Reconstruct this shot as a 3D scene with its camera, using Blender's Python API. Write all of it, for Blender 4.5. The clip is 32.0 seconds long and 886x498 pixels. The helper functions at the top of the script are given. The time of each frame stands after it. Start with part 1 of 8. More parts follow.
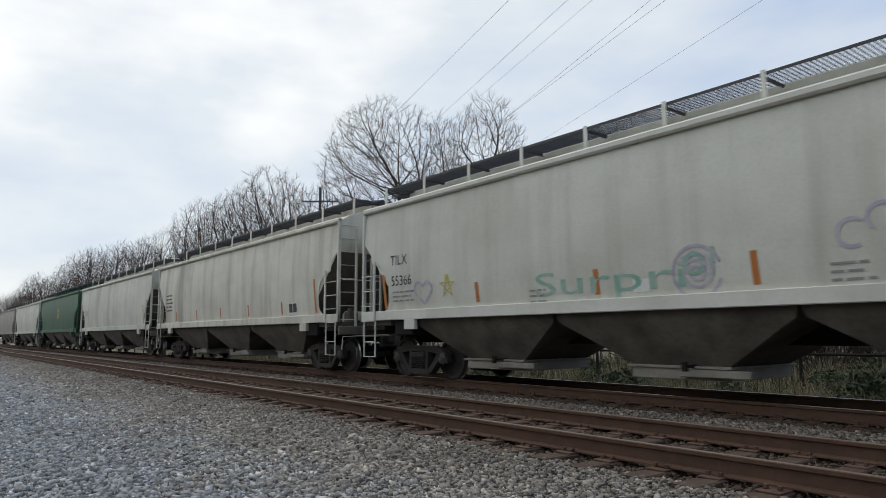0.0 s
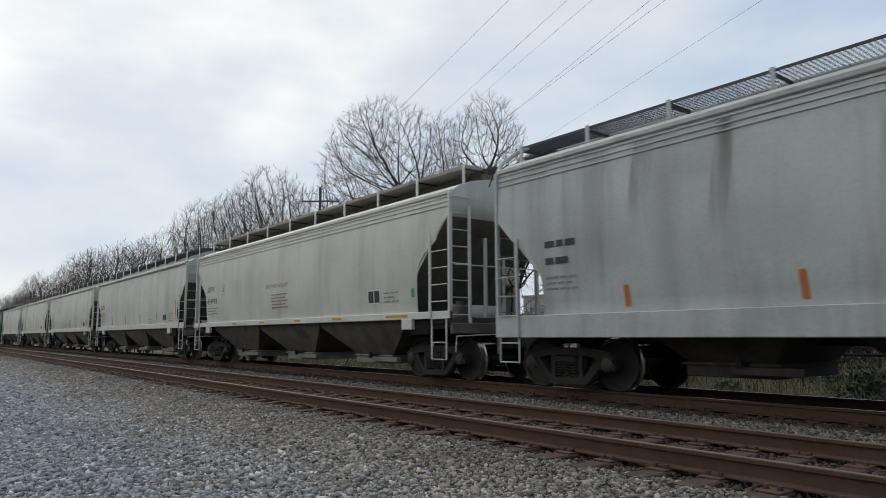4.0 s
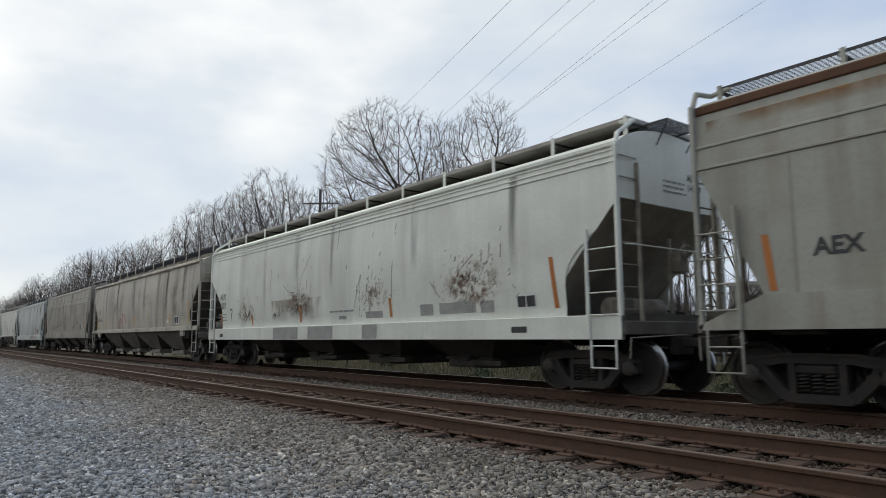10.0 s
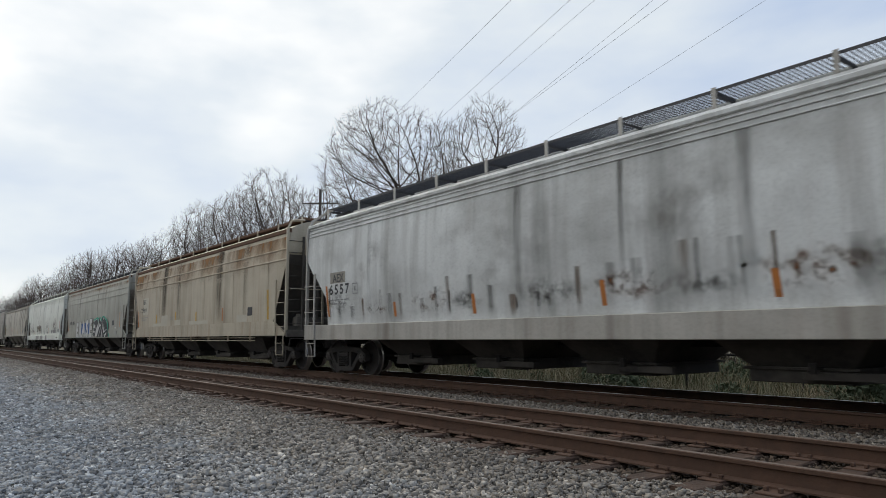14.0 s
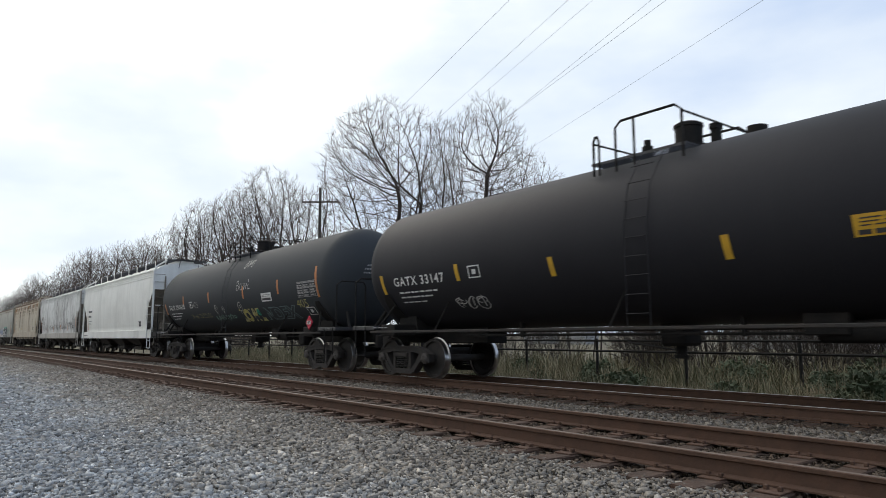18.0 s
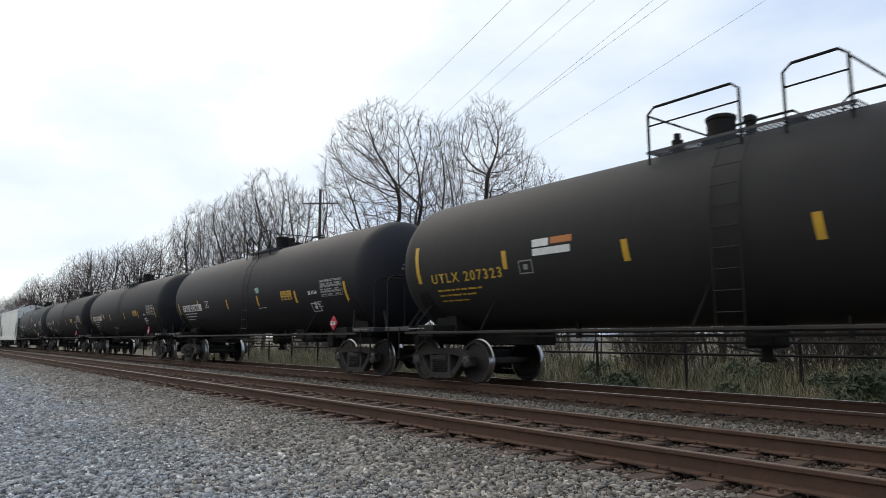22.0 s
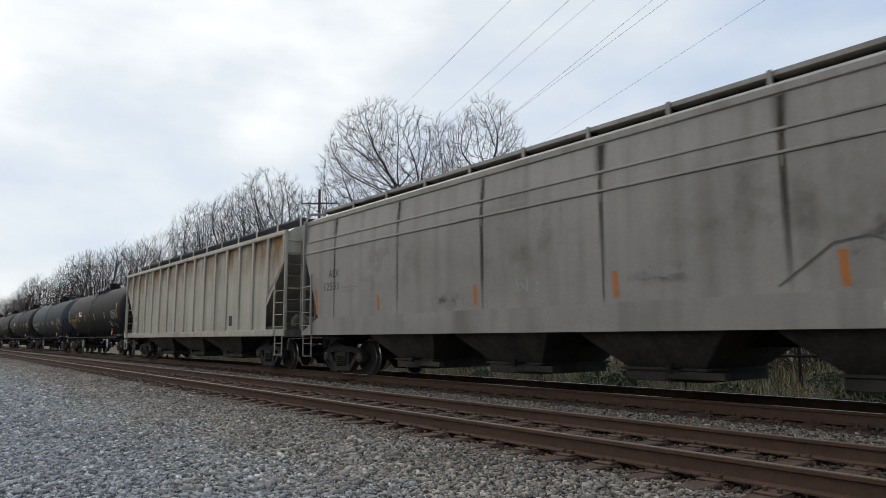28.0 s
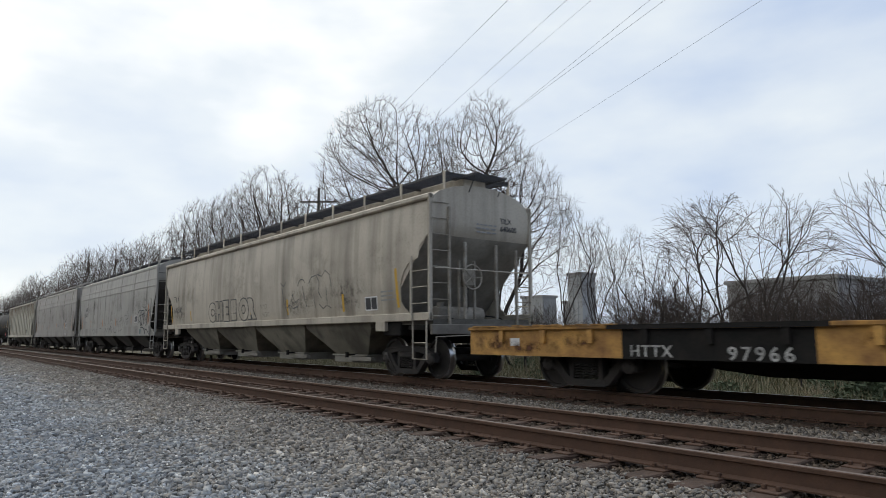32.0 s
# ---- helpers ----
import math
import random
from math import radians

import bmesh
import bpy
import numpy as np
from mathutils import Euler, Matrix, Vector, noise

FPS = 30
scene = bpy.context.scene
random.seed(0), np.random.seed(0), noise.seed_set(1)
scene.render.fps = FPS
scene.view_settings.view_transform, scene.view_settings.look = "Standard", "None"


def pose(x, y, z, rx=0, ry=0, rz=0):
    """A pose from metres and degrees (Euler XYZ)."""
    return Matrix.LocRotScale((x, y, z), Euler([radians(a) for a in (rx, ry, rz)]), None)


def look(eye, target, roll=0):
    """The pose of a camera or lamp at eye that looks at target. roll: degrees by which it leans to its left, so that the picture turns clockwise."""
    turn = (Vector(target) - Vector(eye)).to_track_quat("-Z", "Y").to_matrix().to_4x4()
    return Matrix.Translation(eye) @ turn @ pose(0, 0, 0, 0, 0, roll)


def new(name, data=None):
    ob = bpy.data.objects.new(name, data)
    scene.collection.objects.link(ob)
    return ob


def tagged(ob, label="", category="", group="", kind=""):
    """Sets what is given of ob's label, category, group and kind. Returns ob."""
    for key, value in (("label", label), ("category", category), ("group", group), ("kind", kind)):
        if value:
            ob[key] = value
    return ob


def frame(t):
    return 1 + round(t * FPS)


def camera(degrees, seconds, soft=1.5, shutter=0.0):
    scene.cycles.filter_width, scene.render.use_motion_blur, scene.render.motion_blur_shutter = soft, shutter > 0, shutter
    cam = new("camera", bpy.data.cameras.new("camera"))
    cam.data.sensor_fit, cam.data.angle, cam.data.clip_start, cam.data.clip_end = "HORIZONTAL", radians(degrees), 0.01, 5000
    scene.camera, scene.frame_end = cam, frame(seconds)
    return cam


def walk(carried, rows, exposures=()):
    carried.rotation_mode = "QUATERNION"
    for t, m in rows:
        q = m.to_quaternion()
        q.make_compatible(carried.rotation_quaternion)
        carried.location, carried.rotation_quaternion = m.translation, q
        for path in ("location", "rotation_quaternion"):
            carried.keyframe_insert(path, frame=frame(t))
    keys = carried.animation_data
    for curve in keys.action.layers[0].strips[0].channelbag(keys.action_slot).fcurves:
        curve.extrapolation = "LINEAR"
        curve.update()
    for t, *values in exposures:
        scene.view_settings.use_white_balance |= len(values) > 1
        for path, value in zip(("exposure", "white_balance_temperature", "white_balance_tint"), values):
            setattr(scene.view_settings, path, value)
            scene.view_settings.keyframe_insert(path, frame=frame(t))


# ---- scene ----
# The camera stands on the gravel beside two tracks. x runs along the tracks, and the train rolls towards -x;
# y runs across them, away from the camera; z = 0 is the top of the rails.
EYE = Vector((0.0, 0.0, 0.98))
TRACK_NEAR, TRACK_TRAIN = 6.06, 10.36      # centre lines
GAUGE = 1.505                              # between the middles of the rail heads
FOCAL = 1194.3
YAW, PITCH, ROLL = radians(38.09), radians(7.234), -0.33
cam = camera(66.57, 32.0, 0.45, 0.12)


def aim(right, down):
    """The camera's pose when the picture has slid by so many points."""
    yaw, pitch = YAW + right / FOCAL, PITCH + down / FOCAL
    way = Vector((-math.cos(yaw) * math.cos(pitch), math.sin(yaw) * math.cos(pitch), math.sin(pitch)))
    return look(EYE, EYE + way * 10, ROLL)


# slow nodding of the tripod head: seconds, slide to the left, slide down
NOD = ((0, 0, 0.4), (0.5, 0, 1.5), (1, 0, 1.2), (1.5, 0, 0), (3.5, 0, 0), (5.5, 0, 3), (6, 0, 4), (6.5, 0, 4), (7, 0, 3),
       (7.5, 0, 1.3), (9, 0, 1.3), (9.5, 0, 3), (10, 0, 4), (10.5, 0, 3), (11, 0, 3), (12, 0, 1.3), (13, 0, 1.3),
       (13.5, 0, 3), (14, 0, 4), (14.5, 0, 4), (16.5, 0, 4.3), (17, 0, 4.3), (17.5, 0, 3.2), (18, 0, 1.3), (18.5, 0, 0))
NOD2 = ((20.5, 0, 0.3), (21, 0, 1.3), (21.5, 0, 3), (22, 0, 4), (23, 0, 4), (23.5, 0, 3), (24, 0, 3), (24.5, 0, 1.3),
        (25, 0, 0), (25.5, 0, 0.8), (27.5, 2.3, 4), (28, 1.4, 4), (29, 1.4, 4), (29.5, 1.4, 3), (30, 1.4, 3),
        (30.5, 2, 1.3), (31, 2.3, 1.3), (32, 2.6, 1.2))
walk(cam, [(t, aim(right, down)) for t, right, down in NOD + NOD2], [(0, -0.25), (1.2, -0.24), (2, -0.28), (3, -0.33), (5.5, -0.25), (7, -0.20), (9, -0.22), (10, -0.30), (11, -0.27), (12, -0.22), (13, -0.26), (14.5, -0.22), (16.8, -0.05), (19, 0.03), (25.5, 0.03), (27.5, -0.23), (31, -0.23), (32, -0.16)])

# ---- daylight: thin bright cloud over blue ----
SUN_TURN, SUN_HEIGHT = radians(276), radians(40)   # azimuth of the sun, clockwise from +y
world = bpy.data.worlds.new("sky")
scene.world = world
world.use_nodes = True
wn, wl = world.node_tree.nodes, world.node_tree.links
wn.clear()
w_out, w_bg = wn.new("ShaderNodeOutputWorld"), wn.new("ShaderNodeBackground")
w_sky = wn.new("ShaderNodeTexSky")
w_sky.sky_type, w_sky.sun_disc, w_sky.sun_elevation, w_sky.sun_rotation = "NISHITA", False, SUN_HEIGHT, SUN_TURN
w_tc, w_map, w_map2 = wn.new("ShaderNodeTexCoord"), wn.new("ShaderNodeMapping"), wn.new("ShaderNodeMapping")
w_map.inputs["Scale"].default_value = (1.6, 1.6, 4.0)
w_map2.inputs["Scale"].default_value = (3.4, 3.4, 8.0)
w_map.inputs["Location"].default_value = (0.35, 0.1, 0.2)
w_n1, w_n2 = wn.new("ShaderNodeTexNoise"), wn.new("ShaderNodeTexNoise")
w_n1.inputs["Scale"].default_value, w_n1.inputs["Detail"].default_value = 1.0, 5
w_n2.inputs["Scale"].default_value, w_n2.inputs["Detail"].default_value = 1.0, 7
w_dot = wn.new("ShaderNodeVectorMath")
w_dot.operation = "DOT_PRODUCT"
w_dot.inputs[1].default_value = (-0.75, -0.5, 0.35)   # towards the bright part of the cloud
w_sum, w_sum2 = wn.new("ShaderNodeMath"), wn.new("ShaderNodeMath")
w_sum.operation = w_sum2.operation = "MULTIPLY_ADD"
w_sum.inputs[1].default_value, w_sum2.inputs[1].default_value = 0.62, 0.34
w_ramp = wn.new("ShaderNodeValToRGB")
w_ramp.color_ramp.elements[0].position, w_ramp.color_ramp.elements[0].color = 0.46, (0.615, 0.747, 0.98, 1)
w_ramp.color_ramp.elements[1].position, w_ramp.color_ramp.elements[1].color = 0.78, (1.43, 1.41, 1.355, 1)
mid = w_ramp.color_ramp.elements.new(0.64)
mid.color = (0.955, 1.03, 1.09, 1)
w_dim = wn.new("ShaderNodeMix")
w_dim.data_type, w_dim.blend_type = "RGBA", "MULTIPLY"
w_dim.inputs[0].default_value = 1.0
w_dim.inputs["B"].default_value = (0.1, 0.1, 0.1, 1)
w_mix = wn.new("ShaderNodeMix")
w_mix.data_type = "RGBA"
w_mix.inputs[0].default_value = 0.9
wl.new(w_tc.outputs["Generated"], w_map.inputs["Vector"])
wl.new(w_tc.outputs["Generated"], w_map2.inputs["Vector"])
wl.new(w_map.outputs[0], w_n1.inputs["Vector"])
wl.new(w_map2.outputs[0], w_n2.inputs["Vector"])
wl.new(w_tc.outputs["Generated"], w_dot.inputs[0])
wl.new(w_n1.outputs[0], w_sum.inputs[0])
wl.new(w_n2.outputs[0], w_sum2.inputs[0])
w_half = wn.new("ShaderNodeMath")
w_half.operation = "MULTIPLY_ADD"
w_half.inputs[1].default_value, w_half.inputs[2].default_value = 0.255, 0.03
wl.new(w_dot.outputs["Value"], w_half.inputs[0])
wl.new(w_half.outputs[0], w_sum2.inputs[2])
wl.new(w_sum2.outputs[0], w_sum.inputs[2])
wl.new(w_sum.outputs[0], w_ramp.inputs[0])
wl.new(w_sky.outputs[0], w_dim.inputs["A"])
wl.new(w_dim.outputs["Result"], w_mix.inputs["A"])
wl.new(w_ramp.outputs[0], w_mix.inputs["B"])
wl.new(w_mix.outputs["Result"], w_bg.inputs["Color"])
w_bg.inputs["Strength"].default_value = 1.0
wl.new(w_bg.outputs[0], w_out.inputs[0])
sun = new("sun", bpy.data.lights.new("sun", "SUN"))
sun.data.energy, sun.data.angle, sun.data.color = 0.85, radians(36), (1.0, 0.91, 0.78)
sun_way = Vector((math.sin(SUN_TURN) * math.cos(SUN_HEIGHT), math.cos(SUN_TURN) * math.cos(SUN_HEIGHT), math.sin(SUN_HEIGHT)))
sun.matrix_world = look(sun_way * 60, (0, 0, 0))


# ---- materials ----
def material(name, rough=0.7, metal=0.0):
    m = bpy.data.materials.new(name)
    m.use_nodes = True
    b = m.node_tree.nodes["Principled BSDF"]
    b.inputs["Roughness"].default_value, b.inputs["Metallic"].default_value = rough, metal
    return m, m.node_tree.nodes, m.node_tree.links, b


def coords(nodes, links, scale=(1, 1, 1), where="Object", shift=True):
    """Texture coordinates at real size, moved by chance from object to object."""
    tc, mp = nodes.new("ShaderNodeTexCoord"), nodes.new("ShaderNodeMapping")
    mp.inputs["Scale"].default_value = scale
    links.new(tc.outputs[where], mp.inputs["Vector"])
    if shift:
        info, mul = nodes.new("ShaderNodeObjectInfo"), nodes.new("ShaderNodeMath")
        mul.operation = "MULTIPLY"
        mul.inputs[1].default_value = 37.0
        links.new(info.outputs["Random"], mul.inputs[0])
        links.new(mul.outputs[0], mp.inputs["Location"])
    return mp


def noise_ramp(nodes, links, vec, scale, low, high, detail=4, rough=0.55):
    n, r = nodes.new("ShaderNodeTexNoise"), nodes.new("ShaderNodeMapRange")
    n.inputs["Scale"].default_value, n.inputs["Detail"].default_value, n.inputs["Roughness"].default_value = scale, detail, rough
    r.inputs["From Min"].default_value, r.inputs["From Max"].default_value = low, high
    links.new(vec.outputs[0], n.inputs["Vector"])
    links.new(n.outputs[0], r.inputs["Value"])
    return r


def blend(nodes, links, fac, a, b, amount=1.0):
    """a where fac is 0, b (times amount) where it is 1. a and b: a colour or a socket."""
    mx = nodes.new("ShaderNodeMix")
    mx.data_type = "RGBA"
    mul = nodes.new("ShaderNodeMath")
    mul.operation = "MULTIPLY"
    mul.inputs[1].default_value = amount
    links.new(fac, mul.inputs[0])
    links.new(mul.outputs[0], mx.inputs[0])
    for key, v in (("A", a), ("B", b)):
        if isinstance(v, tuple):
            mx.inputs[key].default_value = (*v, 1)
        else:
            links.new(v, mx.inputs[key])
    return mx.outputs["Result"]


def bump(nodes, links, b, height, strength, distance):
    bp = nodes.new("ShaderNodeBump")
    bp.inputs["Strength"].default_value, bp.inputs["Distance"].default_value = strength, distance
    links.new(height, bp.inputs["Height"])
    links.new(bp.outputs[0], b.inputs["Normal"])


def car_paint(name, col, dirt=(0.16, 0.15, 0.13), streak=0.5, rust=0.0, rough=0.55, patch=0.35, low=0.48, high=0.75):
    """Weathered car-body paint: rain streaks down the sides, cloudy dirt, rust runs and fine grain."""
    m, nodes, links, b = material(name, rough)
    v = coords(nodes, links, (1.5, 1.5, 0.10))
    v2 = coords(nodes, links, (0.35, 0.35, 0.5))
    v3 = coords(nodes, links, (1, 1, 1))
    v4 = coords(nodes, links, (0.55, 0.55, 0.06))
    c = blend(nodes, links, noise_ramp(nodes, links, v2, 1.6, 0.40, 0.75).outputs[0], col, dirt, patch)
    c = blend(nodes, links, noise_ramp(nodes, links, v, 1.6, low, high, 5).outputs[0], c, dirt, streak)
    c = blend(nodes, links, noise_ramp(nodes, links, v4, 1.4, 0.55, 0.72, 3).outputs[0], c, tuple(x * 0.45 for x in dirt), streak * 0.8)
    if rust:
        c = blend(nodes, links, noise_ramp(nodes, links, v, 3.1, 0.52, 0.72, 6).outputs[0], c, (0.24, 0.10, 0.035), rust)
    c = blend(nodes, links, noise_ramp(nodes, links, v3, 22, 0.45, 0.7, 6).outputs[0], c, dirt, 0.18)
    links.new(c, b.inputs["Base Color"])
    bump(nodes, links, b, noise_ramp(nodes, links, v3, 0.9, 0.2, 0.8, 2).outputs[0], 0.12, 0.02)
    return m


def plain(name, col, rough=0.7, metal=0.0, other=None, scale=6.0, amount=0.6, bumpy=0.15, where="Object"):
    """One colour, broken up by blotches and grain."""
    m, nodes, links, b = material(name, rough, metal)
    v = coords(nodes, links, (1, 1, 1), where)
    other = other or tuple(x * 0.5 for x in col)
    c = blend(nodes, links, noise_ramp(nodes, links, v, scale, 0.38, 0.72, 5).outputs[0], col, other, amount)
    c = blend(nodes, links, noise_ramp(nodes, links, v, scale * 9, 0.45, 0.75, 4).outputs[0], c, other, amount * 0.5)
    links.new(c, b.inputs["Base Color"])
    if bumpy:
        bump(nodes, links, b, noise_ramp(nodes, links, v, scale * 4, 0.2, 0.8, 6).outputs[0], bumpy, 0.02)
    return m


def track_dust(nodes, links, v, c, col, amount, start=3.0, full=6.2, wash=False):
    """Brown brake dust and rust on the stone, thick at the tracks and thinning out towards the path."""
    sep, add, span = nodes.new("ShaderNodeSeparateXYZ"), nodes.new("ShaderNodeMath"), nodes.new("ShaderNodeMapRange")
    links.new(v.outputs[0], sep.inputs[0])
    n = nodes.new("ShaderNodeTexNoise")
    n.inputs["Scale"].default_value, n.inputs["Detail"].default_value = 0.8, 5
    links.new(v.outputs[0], n.inputs["Vector"])
    add.operation = "MULTIPLY_ADD"
    add.inputs[1].default_value = 3.0
    links.new(n.outputs[0], add.inputs[0])
    links.new(sep.outputs["Y"], add.inputs[2])
    span.inputs["From Min"].default_value, span.inputs["From Max"].default_value = start, full
    links.new(add.outputs[0], span.inputs["Value"])
    out = blend(nodes, links, span.outputs[0], c, col, amount)
    if wash:
        out.node.blend_type = "MULTIPLY"
    return out


def gravel_material(name, light, dark, warm, size):
    m, nodes, links, b = material(name, 0.9)
    v = coords(nodes, links, (1, 1, 1), "Object", False)
    vo = nodes.new("ShaderNodeTexVoronoi")
    vo.inputs["Scale"].default_value, vo.inputs["Randomness"].default_value = 1 / size, 1.0
    links.new(v.outputs[0], vo.inputs["Vector"])
    sep = nodes.new("ShaderNodeSeparateColor")
    links.new(vo.outputs["Color"], sep.inputs[0])
    c = blend(nodes, links, sep.outputs[0], dark, light)
    c = blend(nodes, links, noise_ramp(nodes, links, v, 0.5, 0.45, 0.7).outputs[0], c, warm, 0.5)
    gap = nodes.new("ShaderNodeMapRange")
    gap.inputs["From Min"].default_value, gap.inputs["From Max"].default_value = 0.35, 0.75
    links.new(vo.outputs["Distance"], gap.inputs["Value"])
    c = track_dust(nodes, links, v, c, (0.085, 0.062, 0.044), 0.7)
    c = blend(nodes, links, gap.outputs[0], c, tuple(x * 0.4 for x in dark), 0.7)
    links.new(c, b.inputs["Base Color"])
    bp = nodes.new("ShaderNodeBump")
    bp.invert = True
    bp.inputs["Strength"].default_value, bp.inputs["Distance"].default_value = 0.8, size * 0.6
    links.new(vo.outputs["Distance"], bp.inputs["Height"])
    links.new(bp.outputs[0], b.inputs["Normal"])
    return m


def stone_material(name, tones, dust=0.0):
    """Loose stones, each with its own tone; dust: brown brake dust on those beside the rails."""
    m, nodes, links, b = material(name, 0.9)
    geo, ramp = nodes.new("ShaderNodeNewGeometry"), nodes.new("ShaderNodeValToRGB")
    while len(ramp.color_ramp.elements) < len(tones):
        ramp.color_ramp.elements.new(0.5)
    for i, (e, col) in enumerate(zip(ramp.color_ramp.elements, tones)):
        e.position, e.color = i / (len(tones) - 1), (*col, 1)
    links.new(geo.outputs["Random Per Island"], ramp.inputs[0])
    v = coords(nodes, links, (1, 1, 1), "Object", False)
    c = blend(nodes, links, noise_ramp(nodes, links, v, 60, 0.4, 0.7).outputs[0], ramp.outputs[0], (0.16, 0.15, 0.14), 0.18)
    c = blend(nodes, links, noise_ramp(nodes, links, v, 0.6, 0.45, 0.7).outputs[0], c, (0.28, 0.262, 0.23), 0.18)
    if dust:
        c = blend(nodes, links, noise_ramp(nodes, links, v, 0.28, 0.46, 0.68, 3).outputs[0], c, (0.52, 0.515, 0.50), 0.12)
        c = track_dust(nodes, links, v, c, (1.0, 0.86, 0.70), 0.8, 3.3, 4.8, True)
        c = track_dust(nodes, links, v, c, (0.085, 0.062, 0.044), dust, 4.4, 6.6)
    links.new(c, b.inputs["Base Color"])
    return m


def grass_material(name, tones):
    """Blades of several tones, greener in some patches and straw-dry in others."""
    m, nodes, links, b = material(name, 0.9)
    geo, ramp = nodes.new("ShaderNodeNewGeometry"), nodes.new("ShaderNodeValToRGB")
    while len(ramp.color_ramp.elements) < len(tones):
        ramp.color_ramp.elements.new(0.5)
    for i, (e, col) in enumerate(zip(ramp.color_ramp.elements, tones)):
        e.position, e.color = i / (len(tones) - 1), (*col, 1)
    links.new(geo.outputs["Random Per Island"], ramp.inputs[0])
    v = coords(nodes, links, (1, 1, 0.3), "Object", False)
    c = blend(nodes, links, noise_ramp(nodes, links, v, 0.55, 0.46, 0.62, 3).outputs[0], ramp.outputs[0], (0.062, 0.078, 0.032), 0.6)
    v2 = coords(nodes, links, (1, 1, 0.3), "Object", True)
    c = blend(nodes, links, noise_ramp(nodes, links, v2, 0.8, 0.56, 0.68, 3).outputs[0], c, (0.32, 0.255, 0.16), 0.7)
    links.new(c, b.inputs["Base Color"])
    return m


GRAVEL = gravel_material("gravel", (0.335, 0.325, 0.305), (0.085, 0.083, 0.077), (0.24, 0.22, 0.19), 0.04)
DUSTY_GRAVEL = gravel_material("rust_dusted_stone", (0.115, 0.078, 0.056), (0.036, 0.025, 0.017), (0.085, 0.052, 0.034), 0.045)
STONES = stone_material("crushed_stone", ((0.038, 0.041, 0.044), (0.256, 0.268, 0.280), (0.412, 0.430, 0.444), (0.281, 0.264, 0.239), (0.126, 0.133, 0.139), (0.354, 0.372, 0.386), (0.493, 0.516, 0.529), (0.189, 0.199, 0.208), (0.303, 0.317, 0.327), (0.762, 0.785, 0.801)), 0.55)
BROWN_STONES = stone_material("rust_dusted_stones", ((0.030, 0.019, 0.014), (0.066, 0.040, 0.027), (0.095, 0.058, 0.038), (0.12, 0.085, 0.062)), 0.8)
TIE_WOOD = plain("tie_wood", (0.088, 0.051, 0.034), 0.9, 0, (0.028, 0.018, 0.013), 5, 0.7, 0.5)
RAIL_RUST = plain("rail_rust", (0.098, 0.051, 0.031), 0.85, 0.0, (0.052, 0.030, 0.020), 7, 0.6, 0.2)
RAIL_TOP = plain("rail_head_rusty", (0.19, 0.145, 0.115), 0.6, 0.3, (0.085, 0.055, 0.04), 3, 0.5, 0.05)
RAIL_WORN = plain("rail_head_polished", (0.52, 0.50, 0.47), 0.32, 0.9, (0.26, 0.22, 0.19), 3, 0.4, 0.05)
STEEL_DARK = plain("bogie_steel", (0.028, 0.026, 0.025), 0.85, 0.0, (0.054, 0.042, 0.034), 3, 0.7, 0.3)
SPRING_STEEL = plain("spring_steel", (0.034, 0.030, 0.027), 0.6, 0.3, (0.05, 0.043, 0.037), 5, 0.6, 0.1)
CAP_STEEL = plain("bearing_cap_steel", (0.07, 0.063, 0.058), 0.6, 0.2, (0.06, 0.048, 0.04), 6, 0.6, 0.1)
WHEEL_FACE = plain("wheel_steel", (0.026, 0.023, 0.021), 0.75, 0.0, (0.050, 0.038, 0.031), 4, 0.6, 0.2)
WHEEL_TREAD = plain("wheel_tread", (0.55, 0.54, 0.53), 0.28, 1.0, (0.35, 0.33, 0.31), 4, 0.4, 0.0)
FRAME_BLACK = plain("frame_black", (0.014, 0.0135, 0.013), 0.85, 0.0, (0.033, 0.028, 0.024), 3, 0.6, 0.2)
FRAME_BLACK.node_tree.nodes["Principled BSDF"].inputs["Specular IOR Level"].default_value = 0.2
GRATE = plain("grating_steel", (0.075, 0.075, 0.08), 0.6, 0.5, (0.05, 0.045, 0.04), 4, 0.5, 0.0)
BARK = plain("bark", (0.048, 0.038, 0.031), 0.95, 0, (0.032, 0.026, 0.022), 2, 0.6, 0.0)
TWIG = plain("twig", (0.074, 0.053, 0.043), 0.95, 0, (0.04, 0.03, 0.025), 1, 0.6, 0.0)
GRASS = grass_material("dry_grass", ((0.15, 0.125, 0.075), (0.27, 0.215, 0.13), (0.085, 0.090, 0.042), (0.36, 0.30, 0.20), (0.10, 0.105, 0.05), (0.22, 0.18, 0.12)))
SOIL = plain("verge_soil", (0.13, 0.108, 0.066), 0.95, 0, (0.065, 0.066, 0.036), 0.7, 0.8, 0.4)
BUSH = plain("bush_leaves", (0.052, 0.075, 0.034), 0.8, 0, (0.095, 0.095, 0.055), 1.5, 0.6, 0.0)
WIRE = plain("wire", (0.10, 0.11, 0.13), 0.6, 0.3, None, 1, 0.2, 0.0)
POLE_WOOD = plain("pole_wood", (0.085, 0.077, 0.07), 0.9, 0, None, 2, 0.5, 0.2)
YELLOW = plain("reflector_yellow", (0.62, 0.36, 0.02), 0.5, 0, (0.45, 0.26, 0.05), 6, 0.5, 0.0)
ORANGE = plain("reflector_orange", (0.50, 0.17, 0.03), 0.5, 0, (0.34, 0.14, 0.05), 6, 0.5, 0.0)
